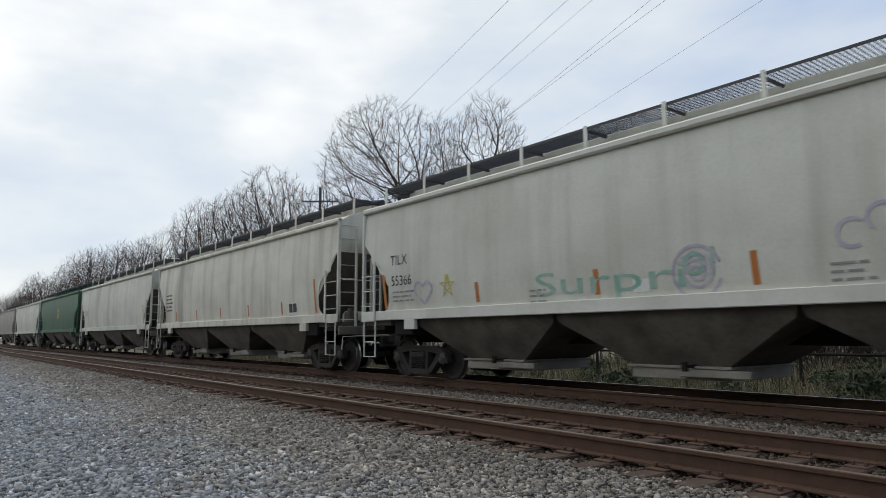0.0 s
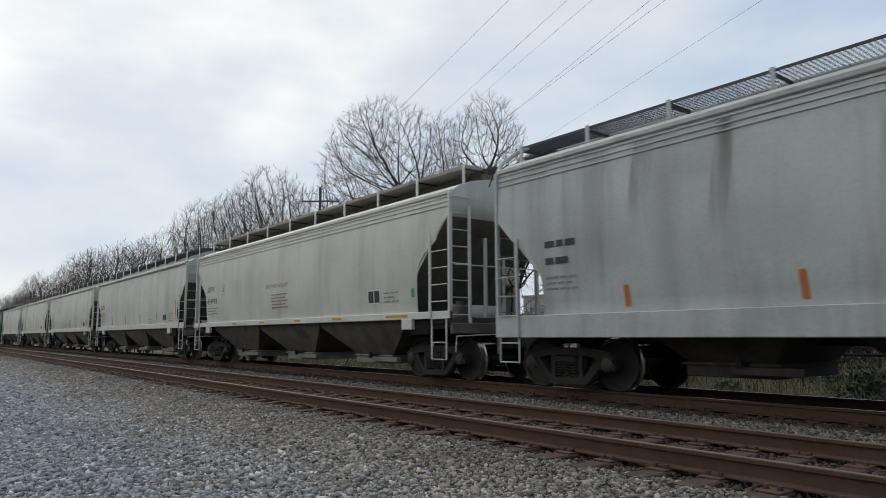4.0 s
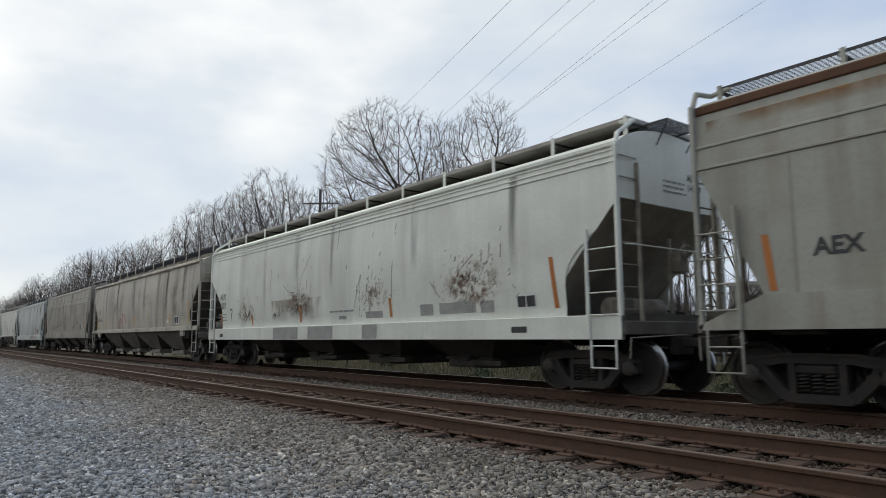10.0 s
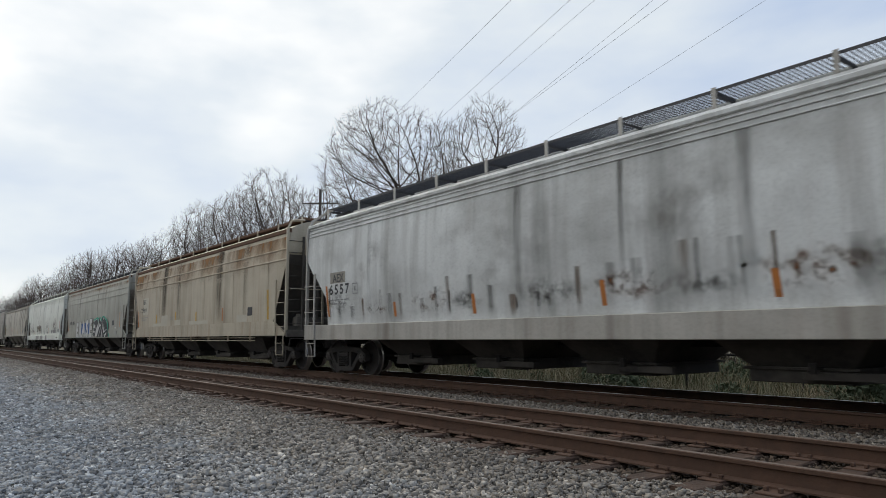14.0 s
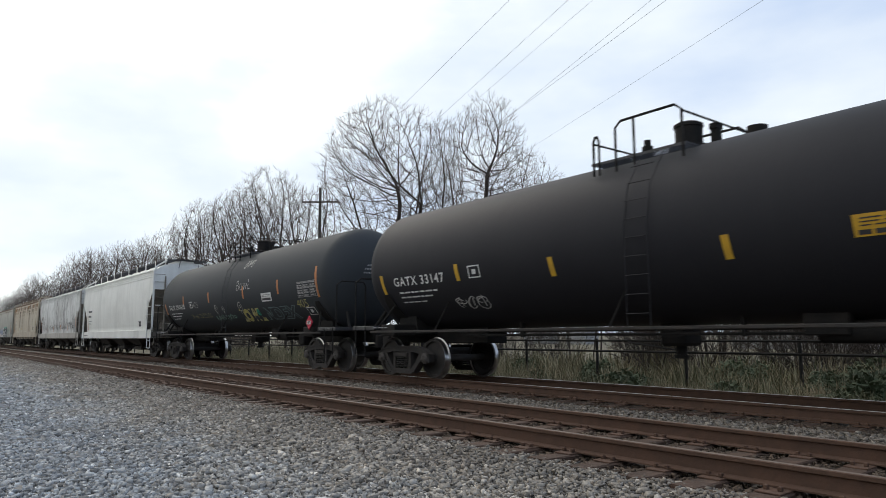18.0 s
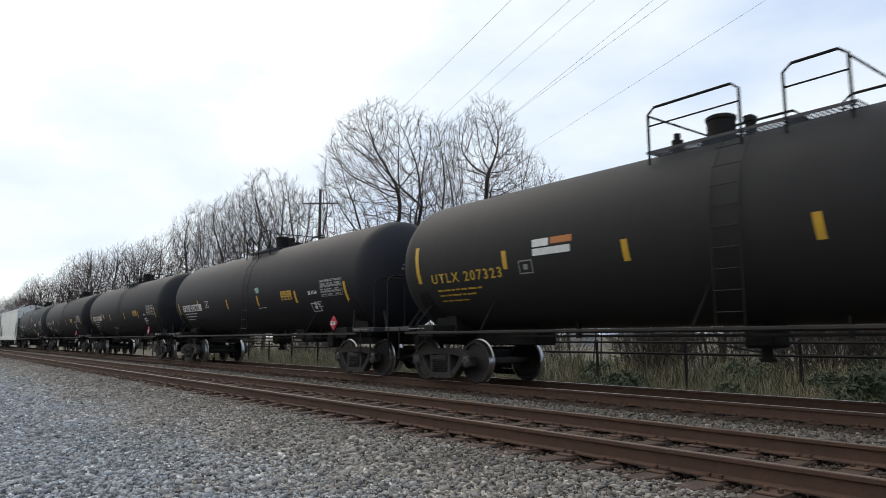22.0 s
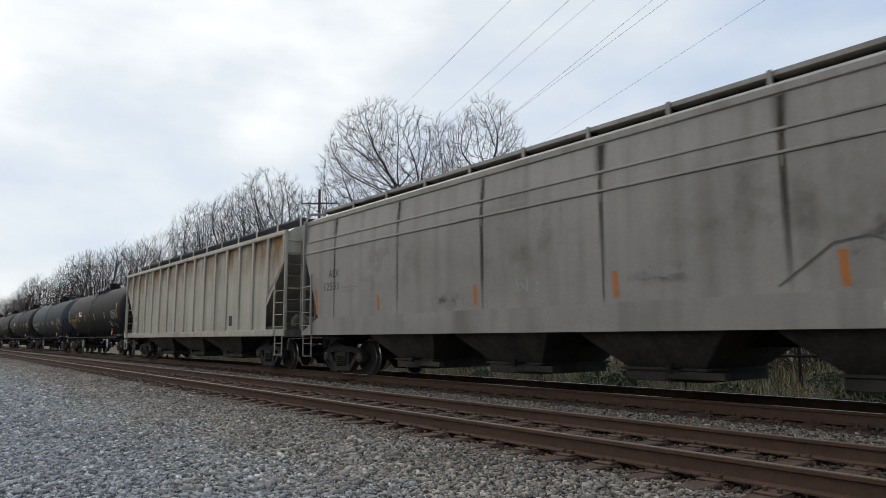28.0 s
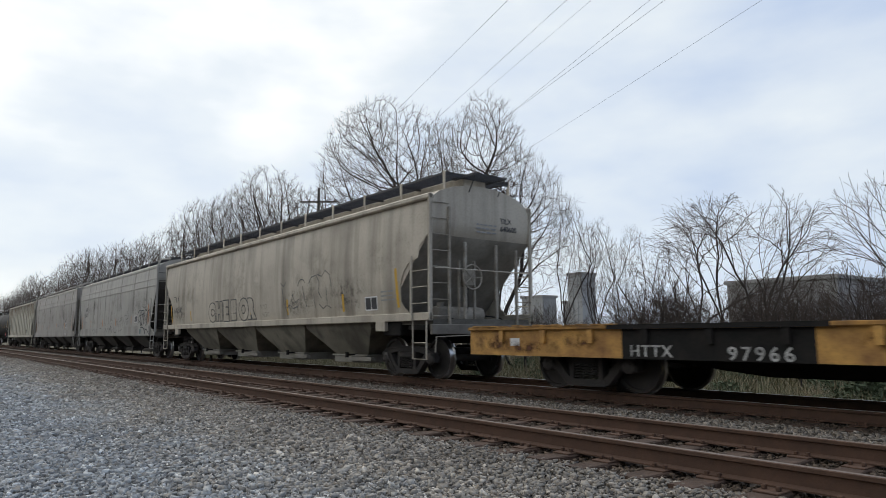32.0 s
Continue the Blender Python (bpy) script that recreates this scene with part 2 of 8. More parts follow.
FAINT_GREEN = plain("faded_green_spray", (0.20, 0.42, 0.33), 0.7, 0, (0.45, 0.50, 0.45), 5, 0.8, 0.0)
FAINT_PURPLE = plain("faded_purple_spray", (0.38, 0.34, 0.47), 0.7, 0, (0.54, 0.53, 0.53), 5, 0.8, 0.0)
FAINT_YELLOW = plain("faded_yellow_spray", (0.50, 0.44, 0.10), 0.7, 0, (0.50, 0.50, 0.40), 5, 0.6, 0.0)
RED_SPRAY = plain("red_spray", (0.36, 0.05, 0.05), 0.7, 0, (0.28, 0.10, 0.10), 5, 0.6, 0.0)
BLACK_SPRAY = plain("thin_black_spray", (0.07, 0.07, 0.07), 0.7, 0, (0.20, 0.20, 0.19), 4, 0.7, 0.0)
WHITE_SPRAY = plain("white_spray", (0.62, 0.62, 0.60), 0.7, 0, (0.42, 0.42, 0.40), 5, 0.5, 0.0)
BLUE_SPRAY = plain("blue_spray", (0.06, 0.14, 0.36), 0.7, 0, None, 5, 0.3, 0.0)
TEAL_SPRAY = plain("teal_spray", (0.04, 0.38, 0.26), 0.7, 0, None, 5, 0.3, 0.0)
DARK_SPRAY = plain("dark_slate_spray", (0.035, 0.04, 0.045), 0.7, 0, (0.09, 0.09, 0.09), 2, 0.4, 0.0)
PALE_TEAL = plain("pale_teal_spray", (0.17, 0.25, 0.25), 0.7, 0, (0.10, 0.13, 0.13), 5, 0.6, 0.0)
PRIMER = plain("grey_primer_patch", (0.30, 0.30, 0.285), 0.8, 0, (0.46, 0.45, 0.42), 4, 0.6, 0.0)
RUST = plain("rust", (0.125, 0.062, 0.034), 0.9, 0, (0.09, 0.05, 0.03), 5, 0.7, 0.2)
GOUGE = plain("bare_brown_steel", (0.085, 0.05, 0.03), 0.9, 0, (0.15, 0.085, 0.045), 6, 0.7, 0.0)
RED_SIGN = plain("placard_red", (0.55, 0.02, 0.05), 0.5, 0, None, 6, 0.2, 0.0)
CHALK = plain("chalk", (0.72, 0.71, 0.68), 0.9, 0, (0.42, 0.40, 0.36), 20, 0.6, 0.0)
# Bays and shear plates: brake dust, with downward-facing shade mixed into the colour.
BAY_GRIME_SHADE = plain("shaded_brake_dust", (0.135, 0.122, 0.10), 0.85, 0, (0.045, 0.038, 0.031), 1.6, 0.85, 0.15)
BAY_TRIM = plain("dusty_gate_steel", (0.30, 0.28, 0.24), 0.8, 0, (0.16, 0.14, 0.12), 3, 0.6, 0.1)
# End sheets: grime and dust, with the shade between cars mixed into the colour.
END_GRIME_SHADE = plain("end_sheet_grime_shade", (0.105, 0.092, 0.077), 0.9, 0, (0.21, 0.19, 0.16), 1.6, 0.7, 0.2)
END_SHEET_SHADE = plain("dusty_shaded_end_sheet", (0.31, 0.282, 0.235), 0.9, 0, (0.145, 0.125, 0.10), 1.4, 0.8, 0.2)
POST_GRIME = plain("grimy_post_paint", (0.36, 0.325, 0.27), 0.8, 0, (0.12, 0.095, 0.07), 3.0, 0.8, 0.1)
# Darker end sheets and posts for two of the cars.
DARK_END = plain("dark_end_sheet", (0.055, 0.050, 0.044), 0.9, 0, (0.12, 0.105, 0.088), 1.6, 0.7, 0.2)
# Concrete grey, paled to stand in for distance haze.
TOWER_GREY = plain("hazed_tower_concrete", (0.36, 0.36, 0.358), 0.9, 0, (0.28, 0.28, 0.275), 0.4, 0.6, 0.0)
LIGHT_PRIMER = plain("light_grey_primer", (0.50, 0.50, 0.465), 0.8, 0, (0.60, 0.60, 0.55), 2, 0.8, 0.0)
PALE_PATCH = plain("pale_repaint", (0.56, 0.53, 0.44), 0.75, 0, (0.46, 0.42, 0.34), 2.0, 0.7, 0.0)
# Near-black bays: soot, and the shade under the car put into the colour.
DARK_BAY = plain("shaded_sooty_bay", (0.028, 0.024, 0.021), 0.85, 0, (0.085, 0.074, 0.062), 1.3, 0.85, 0.1)
WALL_GREY = plain("wall_grey", (0.50, 0.50, 0.50), 0.85, 0, (0.33, 0.325, 0.32), 0.3, 0.5, 0.0)
# Brown lightened towards grey, with far-off haze painted into it.
WALL_BROWN = plain("hazed_wall_brown", (0.30, 0.29, 0.28), 0.85, 0, (0.22, 0.21, 0.20), 0.3, 0.5, 0.0)
# Dull green-brown of the bank added out of view.
BACKDROP = plain("unseen_bank", (0.07, 0.068, 0.05), 0.95, 0, (0.035, 0.035, 0.025), 0.5, 0.8, 0.3)
BLACK_INK = plain("black_lettering", (0.03, 0.03, 0.033), 0.6, 0, (0.09, 0.09, 0.09), 8, 0.4, 0.0)
GREY_INK = plain("worn_lettering", (0.22, 0.22, 0.22), 0.6, 0, (0.35, 0.35, 0.34), 8, 0.6, 0.0)
WHITE_INK = plain("white_lettering", (0.78, 0.78, 0.76), 0.6, 0, (0.50, 0.50, 0.48), 8, 0.5, 0.0)
YELLOW_INK = plain("yellow_lettering", (0.58, 0.36, 0.03), 0.6, 0, (0.40, 0.26, 0.05), 8, 0.5, 0.0)


# ---- mesh tools ----
class Shape:
    """Gathers pieces of one part: corners and faces."""

    def __init__(self):
        self.v, self.f = [], []

    def add(self, verts, faces):
        n = len(self.v)
        self.v.extend(tuple(p) for p in verts)
        self.f.extend(tuple(i + n for i in f) for f in faces)
        return self

    def box(self, x0, x1, y0, y1, z0, z1, c=0.0):
        """A box; c: its chamfer."""
        x0, x1, y0, y1, z0, z1 = min(x0, x1), max(x0, x1), min(y0, y1), max(y0, y1), min(z0, z1), max(z0, z1)
        if not c:
            return self.add([(x, y, z) for x in (x0, x1) for y in (y0, y1) for z in (z0, z1)],
                            [(0, 1, 3, 2), (4, 6, 7, 5), (0, 4, 5, 1), (2, 3, 7, 6), (0, 2, 6, 4), (1, 5, 7, 3)])
        ring = lambda d: [(x0 + d, y0 + c), (x0 + c, y0 + d), (x1 - c, y0 + d), (x1 - d, y0 + c),
                          (x1 - d, y1 - c), (x1 - c, y1 - d), (x0 + c, y1 - d), (x0 + d, y1 - c)]
        return self.loft([[(*p, z) for p in ring(d)] for z, d in ((z0, c), (z0 + c, 0), (z1 - c, 0), (z1, c))])

    def loft(self, rings, caps=True, closed=True):
        """Skins rings of equally many corners."""
        n = len(rings[0])
        faces = []
        for k in range(len(rings) - 1):
            for i in range(n if closed else n - 1):
                j = (i + 1) % n
                faces.append((k * n + i, k * n + j, (k + 1) * n + j, (k + 1) * n + i))
        if caps:
            faces += [tuple(range(n))[::-1], tuple(range((len(rings) - 1) * n, len(rings) * n))]
        return self.add([p for r in rings for p in r], faces)

    def tube(self, path, r, sides=8, r_end=None):
        """A round bar along a line of points."""
        pts = [Vector(p) for p in path]
        rings, side = [], None
        for i, p in enumerate(pts):
            way = (pts[min(i + 1, len(pts) - 1)] - pts[max(i - 1, 0)]).normalized()
            if side is None:
                side = way.orthogonal().normalized()
            side = (side - way * side.dot(way)).normalized()
            up = way.cross(side)
            q = r if r_end is None else r + (r_end - r) * i / (len(pts) - 1)
            rings.append([p + (side * math.cos(a) + up * math.sin(a)) * q for a in (2 * math.pi * k / sides for k in range(sides))])
        return self.loft(rings)

    def prism(self, outline, y0, y1):
        """An outline in x and z, drawn out from y0 to y1."""
        return self.loft([[(x, y, z) for x, z in outline] for y in (y0, y1)])

    def lathe(self, profile, axis_y=0.0, sides=28):
        """A profile of (radius, y) turned about the y axis."""
        return self.loft([[(r * math.cos(a), y + axis_y, r * math.sin(a)) for a in (2 * math.pi * k / sides for k in range(sides))]
                          for r, y in profile])

    def mesh(self, name, mat, angle=35):
        me = bpy.data.meshes.new(name)
        me.from_pydata(self.v, [], self.f)
        bm = bmesh.new()
        bm.from_mesh(me)
        bmesh.ops.recalc_face_normals(bm, faces=bm.faces)
        bm.to_mesh(me)
        bm.free()
        me.materials.append(mat)
        me.shade_smooth()
        me.set_sharp_from_angle(angle=radians(angle))
        return me


def part(name, shape, mat, parent, label="", at=None):
    """Links a shape (or a ready mesh) as one part under a thing."""
    data = shape if isinstance(shape, bpy.types.Mesh) else shape.mesh(name, mat)
    ob = new(name, data)
    ob.parent = parent
    if at:
        ob.matrix_basis = at
    return tagged(ob, label) if label else ob


def thing(name, label, category, group="", at=None):
    ob = new(name)
    if at:
        ob.matrix_basis = at
    return tagged(ob, label, category, group)


def single(name, shape, mat, label, category, group="", kind="", at=None):
    ob = new(name, shape if isinstance(shape, bpy.types.Mesh) else shape.mesh(name, mat))
    if at:
        ob.matrix_basis = at
    return tagged(ob, label, category, group, kind)


def lettering_mesh(text, size, thick=0.0, spacing=1.0):
    """Letters of the built-in font as a flat mesh in x and y; thick: outline growth."""
    cu = bpy.data.curves.new("letters", "FONT")
    cu.body, cu.size, cu.offset, cu.resolution_u = text, size, thick, 3
    cu.space_character = spacing
    cu.align_x = "LEFT"
    ob = bpy.data.objects.new("letters", cu)
    me = bpy.data.meshes.new_from_object(ob)
    bpy.data.objects.remove(ob)
    bpy.data.curves.remove(cu)
    return me


def put_letters(parent, text, mat, x, z, size, skin, width=1.0, thick=0.0, eps=0.008, name="lettering", label=""):
    """Painted letters on a car side. skin(z) gives (y, z) of the side at a height; they read from -x to +x."""
    spacing = 1.0
    if name == "lettering" and width > 1.0:
        spacing, width = 1 + (width - 1) * 1.1, 1 + (width - 1) * 0.35
    me = lettering_mesh(text, size * 1.38, thick, spacing)
    for v in me.vertices:
        px, pz = x + v.co.x * width, z + v.co.y
        y, zz = skin(pz)
        v.co = (px, y - eps, zz)
    me.materials.append(mat)
    ob = new(name, me)
    ob.parent = parent
    return tagged(ob, label) if label else ob


def ribbon(path, width):
    """A painted line in x and z as a flat strip."""
    pts = [Vector((x, 0, z)) for x, z in path]
    v, f = [], []
    for i, p in enumerate(pts):
        way = pts[min(i + 1, len(pts) - 1)] - pts[max(i - 1, 0)]
        way.normalize()
        side = Vector((-way.z, 0, way.x)) * width / 2
        v += [p + side, p - side]
        if i:
            f.append((2 * i - 2, 2 * i - 1, 2 * i + 1, 2 * i))
    return v, f


def put_strokes(parent, strokes, mat, skin, width=0.04, eps=0.009, name="graffiti", label="", kind=""):
    s = Shape()
    for st in strokes:
        v, f = ribbon(st, width)
        out = []
        for p in v:
            y, z = skin(p.z)
            out.append((p.x, y - eps, z))
        s.add(out, f)
    return tagged(part(name, s.mesh(name, mat), mat, parent, label), kind=kind)


def put_patch(parent, x0, x1, z0, z1, mat, skin, eps=0.006, name="panel", label="", lean=0.0, rows=4):
    """A painted or stuck-on rectangle that follows the side; lean: its shift in x from bottom to top."""
    v, f = [], []
    for i in range(rows + 1):
        z = z0 + (z1 - z0) * i / rows
        y, zz = skin(z)
        d = lean * i / rows
        v += [(x0 + d, y - eps, zz), (x1 + d, y - eps, zz)]
        if i:
            f.append((2 * i - 2, 2 * i - 1, 2 * i + 1, 2 * i))
    return part(name, Shape().add(v, f).mesh(name, mat), mat, parent, label)


# ---- ground and tracks ----
GROUND_Y = [-600, -60, -12, 0, 2.5, 4.2, 4.7, 4.98, 7.2, 7.6, 8.4, 8.95, 9.2, 11.6, 12.0, 12.6, 13.6, 15, 18, 26, 60, 200, 1500]
GROUND_Z = [-0.5, -0.4, -0.34, -0.30, -0.27, -0.235, -0.215, -0.235, -0.225, -0.24, -0.24, -0.225, -0.205, -0.205, -0.25, -0.36, -0.5, -0.55, -0.5, -0.45, -0.4, -0.4, -0.4]


def build_ground():
    ys, zs = GROUND_Y, GROUND_Z
    xs = [-1500, -600, -300, -200, -140] + [-100 + 2 * i for i in range(60)] + [30, 60, 200, 600]
    v, f = [], []
    for x in xs:
        for y, z in zip(ys, zs):
            v.append((x, y, z + 0.03 * noise.noise((x * 0.4, y * 0.6, 0)) if 12.7 < y < 60 or -12 < y < 4.2 else z))
    n = len(ys)
    for i in range(len(xs) - 1):
        for j in range(n - 1):
            f.append((i * n + j, (i + 1) * n + j, (i + 1) * n + j + 1, i * n + j + 1))
    me = Shape().add(v, f).mesh("ground", GRAVEL)
    me.materials.append(SOIL)
    me.materials.append(DUSTY_GRAVEL)
    for p in me.polygons:
        if p.center.y > 12.4:
            p.material_index = 1
        elif 4.9 < p.center.y < 7.5 or 9.0 < p.center.y < 12.4:
            p.material_index = 2
    ob = tagged(new("ground", me), "grey crushed stone with a weedy verge beyond the tracks", "ground", kind="structure")
    return ob


RAIL = ((-0.07, -0.175), (0.07, -0.175), (0.07, -0.162), (0.012, -0.145), (0.010, -0.045), (0.036, -0.036), (0.036, -0.006), (0.028, 0.0),
        (-0.028, 0.0), (-0.036, -0.006), (-0.036, -0.036), (-0.010, -0.045), (-0.012, -0.145), (-0.07, -0.162))


def build_track(name, centre, label, worn):
    track = tagged(new(name), label, "track", kind="structure")
    for side in (-1, 1):
        y = centre + side * GAUGE / 2
        s = Shape()
        s.loft([[(x, y + a, b) for a, b in RAIL] for x in (-900, -60, 14, 60)])
        me = s.mesh("rail", RAIL_RUST, 30)
        me.materials.append(RAIL_WORN if worn else RAIL_TOP)
        for p in me.polygons:
            if p.normal.z > 0.9 and p.center.z > -0.004:
                p.material_index = 1
        part("rail", me, None, track, "rust-brown steel rail with a worn top")
    return track


def build_ties(track, centre, seed):
    rng = random.Random(seed)
    meshes = []
    for k in range(4):
        s = Shape()
        L, w, h = 1.30, 0.115, 0.19
        rings = []
        for i in range(9):
            y = -L + 2 * L * i / 8
            e = [rng.uniform(-0.006, 0.006) for _ in range(6)]
            rings.append([(-w + e[0], y, -h), (w + e[1], y, -h), (w + e[2], y, -0.012 + e[3]), (w - 0.012, y, e[3]), (-w + 0.012, y, e[4]), (-w + e[5], y, -0.012 + e[4])])
        s.loft(rings)
        meshes.append(s.mesh("tie", TIE_WOOD, 30))
    plate = Shape().box(-0.10, 0.10, -0.19, 0.19, 0, 0.016, 0.004)
    for dx, dy in ((-0.055, -0.095), (0.055, 0.095), (0.055, -0.095), (-0.055, 0.095)):
        plate.box(dx - 0.016, dx + 0.016, dy - 0.02, dy + 0.02, 0.016, 0.05, 0.005)
    plate = plate.mesh("tie_plate", RAIL_RUST)
    far = Shape()
    for i in range(-330, 24):
        x = i * 0.52 + rng.uniform(-0.04, 0.04)
        if -78 < i:
            ob = part("tie", meshes[rng.randrange(4)], None, track, at=pose(x, centre + rng.uniform(-0.07, 0.05), -0.188 + rng.uniform(-0.008, 0.004), 0, 0, rng.uniform(-1.5, 1.5)))
            if -60 < i:
                for side in (-1, 1):
                    part("tie_plate", plate, None, ob, at=pose(0, side * GAUGE / 2, 0.0))
        else:
            far.box(x - 0.115, x + 0.115, centre - 1.3, centre + 1.3, -0.3, -0.188)
    tagged(part("ties_far_off", far, TIE_WOOD, track, "weathered wooden ties in stone"), kind="stuff")


def rocks(name, label, areas, seed, mat):
    """Loose crushed stone. areas: (x0, x1, y0, y1, stones per square metre, least and greatest radius, height over the ground)."""
    rng = np.random.default_rng(seed)
    # each stone is a block with broken corners
    base = np.array([(x, y, z) for x in (-1, 1) for y in (-1, 1) for z in (-1, 1)]) * 0.72
    tri = np.array([(0, 1, 3), (0, 3, 2), (4, 6, 7), (4, 7, 5), (0, 4, 5), (0, 5, 1), (2, 3, 7), (2, 7, 6), (0, 2, 6), (0, 6, 4), (1, 5, 7), (1, 7, 3)])
    pos, rad = [], []
    for x0, x1, y0, y1, density, r0, r1, z in areas:
        n = int((x1 - x0) * (y1 - y0) * density)
        p = np.column_stack([rng.uniform(x0, x1, n), rng.uniform(y0, y1, n), np.zeros(n)])
        p[:, 2] = np.interp(p[:, 1], GROUND_Y, GROUND_Z) + z
        pos.append(p)
        rad.append(r0 + (r1 - r0) * rng.random(n) ** 2)
    pos, rad = np.concatenate(pos), np.concatenate(rad)
    n = len(pos)
    a, b = rng.uniform(0, 6.283, n), rng.uniform(-3.1, 3.1, n)
    shape = base[None] * (1 + rng.uniform(-0.80, 0.45, (n, 8, 3))) * rng.uniform((0.85, 0.6, 0.4), (1.6, 1.15, 0.9), (n, 1, 3)) * rad[:, None, None]
    ca, sa, cb, sb = np.cos(a)[:, None], np.sin(a)[:, None], np.cos(b)[:, None], np.sin(b)[:, None]
    x, y, z = shape[..., 0], shape[..., 1], shape[..., 2]
    y, z = y * cb - z * sb, y * sb + z * cb
    x, y = x * ca - y * sa, x * sa + y * ca
    v = np.stack([x, y, z], -1) + pos[:, None, :]
    v[..., 2] += (rng.uniform(-0.25, 0.45, n) * rad)[:, None]
    f = (tri[None] + (np.arange(n) * 8)[:, None, None]).reshape(-1, 3)
    me = bpy.data.meshes.new(name)
    me.vertices.add(n * 8)
    me.vertices.foreach_set("co", v.reshape(-1))
    me.loops.add(len(f) * 3)
    me.loops.foreach_set("vertex_index", f.reshape(-1).astype(np.int32))
    me.polygons.add(len(f))
    me.polygons.foreach_set("loop_start", np.arange(0, len(f) * 3, 3, dtype=np.int32))
    me.update(calc_edges=True)
    me.materials.append(mat)
    return tagged(new(name, me), label, "gravel", kind="stuff")


# ---- running gear, shared by all cars ----
WHEEL_R = 0.457
SHARED = {}
LEADING, TRAILING = [], []      # wheelsets by their place in the bogie


def wheelset_mesh():
    s = Shape()
    prof = [(0.02, -0.075), (0.11, -0.08), (0.13, -0.05), (0.30, -0.02), (0.37, -0.03), (0.385, -0.07), (0.445, -0.07), (WHEEL_R - 0.004, -0.055),
            (WHEEL_R, 0.0), (WHEEL_R + 0.004, 0.035), (WHEEL_R + 0.026, 0.048), (WHEEL_R + 0.026, 0.062), (0.44, 0.068), (0.38, 0.066), (0.30, 0.01), (0.13, 0.02), (0.12, 0.06)]
    for side in (-1, 1):
        s.lathe([(r, (y if side < 0 else -y)) for r, y in prof], side * GAUGE / 2, 40)
    s.lathe([(0.085, -0.72), (0.08, -0.3), (0.08, 0.3), (0.085, 0.72)], 0, 14)
    for side in (-1, 1):
        s.lathe([(0.075, -0.2), (0.075, -0.06), (0.125, -0.05), (0.125, 0.08), (0.10, 0.10), (0.05, 0.115)] if side > 0 else [(0.075, 0.2), (0.075, 0.06), (0.125, 0.05), (0.125, -0.08), (0.10, -0.10), (0.05, -0.115)], side * 1.0, 14)
    # bearing cap bolts, so that the turning shows
    for side in (-1, 1):
        for k in range(3):
            a = 2 * math.pi * k / 3
            x, z = 0.055 * math.cos(a), 0.055 * math.sin(a)
            s.box(x - 0.014, x + 0.014, side * 1.1, side * 1.125, z - 0.014, z + 0.014)
    me = s.mesh("wheelset", WHEEL_FACE, 30)
    me.materials.append(WHEEL_TREAD)
    me.materials.append(CAP_STEEL)
    for p in me.polygons:
        c = p.center
        if math.hypot(c.x, c.z) > 0.438 and abs(c.y) > 0.6:
            p.material_index = 1
        elif abs(c.y) > 1.02:
            p.material_index = 2
    return me


def side_frame_mesh():
    s = Shape()
    y0, y1 = -0.07, 0.07
    w = 0.889
    s.prism([(-w - 0.16, 0.56), (-w + 0.05, 0.67), (-0.42, 0.73), (0.42, 0.73), (w - 0.05, 0.67), (w + 0.16, 0.56), (w + 0.16, 0.47), (w - 0.06, 0.53), (0.42, 0.605), (-0.42, 0.605), (-w + 0.06, 0.53), (-w - 0.16, 0.47)], y0, y1)
    s.prism([(-0.36, 0.10), (0.36, 0.10), (0.44, 0.15), (0.40, 0.215), (-0.40, 0.215), (-0.44, 0.15)], y0 - 0.01, y1 + 0.01)
    for d in (-1, 1):
        s.prism([(d * 0.32, 0.11), (d * 0.46, 0.12), (d * (w - 0.08), 0.46), (d * (w - 0.20), 0.575), (d * 0.46, 0.31), (d * 0.34, 0.215)], y0, y1)
        s.prism([(d * 0.27, 0.20), (d * 0.36, 0.20), (d * 0.36, 0.60), (d * 0.27, 0.60)], y0 - 0.015, y1 + 0.015)
        s.prism([(d * (w - 0.17), 0.38), (d * (w - 0.11), 0.36), (d * (w - 0.11), 0.55), (d * (w - 0.17), 0.55)], y0, y1)
        s.prism([(d * (w + 0.17), 0.38), (d * (w + 0.11), 0.36), (d * (w + 0.11), 0.55), (d * (w + 0.17), 0.55)], y0, y1)
        s.box(d * w - 0.11, d * w + 0.11, y0 - 0.02, y1 + 0.02, 0.515, 0.57, 0.01)
    s.box(-0.25, 0.25, y0 - 0.05, y1 + 0.05, 0.475, 0.585, 0.02)
    # raised lips of the casting, on both faces
    for e in (-1, 1):
        a, b = sorted((e * 0.071, e * 0.088))
        s.prism([(-0.44, 0.70), (0.44, 0.70), (0.44, 0.738), (-0.44, 0.738)], a, b)
        s.prism([(-0.40, 0.095), (0.40, 0.095), (0.44, 0.135), (-0.44, 0.135)], a, b)
        for d in (-1, 1):
            s.prism([(d * 0.44, 0.70), (d * (w - 0.05), 0.642), (d * (w - 0.05), 0.678), (d * 0.44, 0.738)], a, b)
            s.prism([(d * (w - 0.05), 0.642), (d * (w + 0.15), 0.535), (d * (w + 0.165), 0.565), (d * (w - 0.05), 0.678)], a, b)
            s.prism([(d * 0.44, 0.135), (d * 0.47, 0.125), (d * (w - 0.08), 0.475), (d * (w - 0.12), 0.50)], a, b)
    return s.mesh("side_frame", STEEL_DARK, 30)


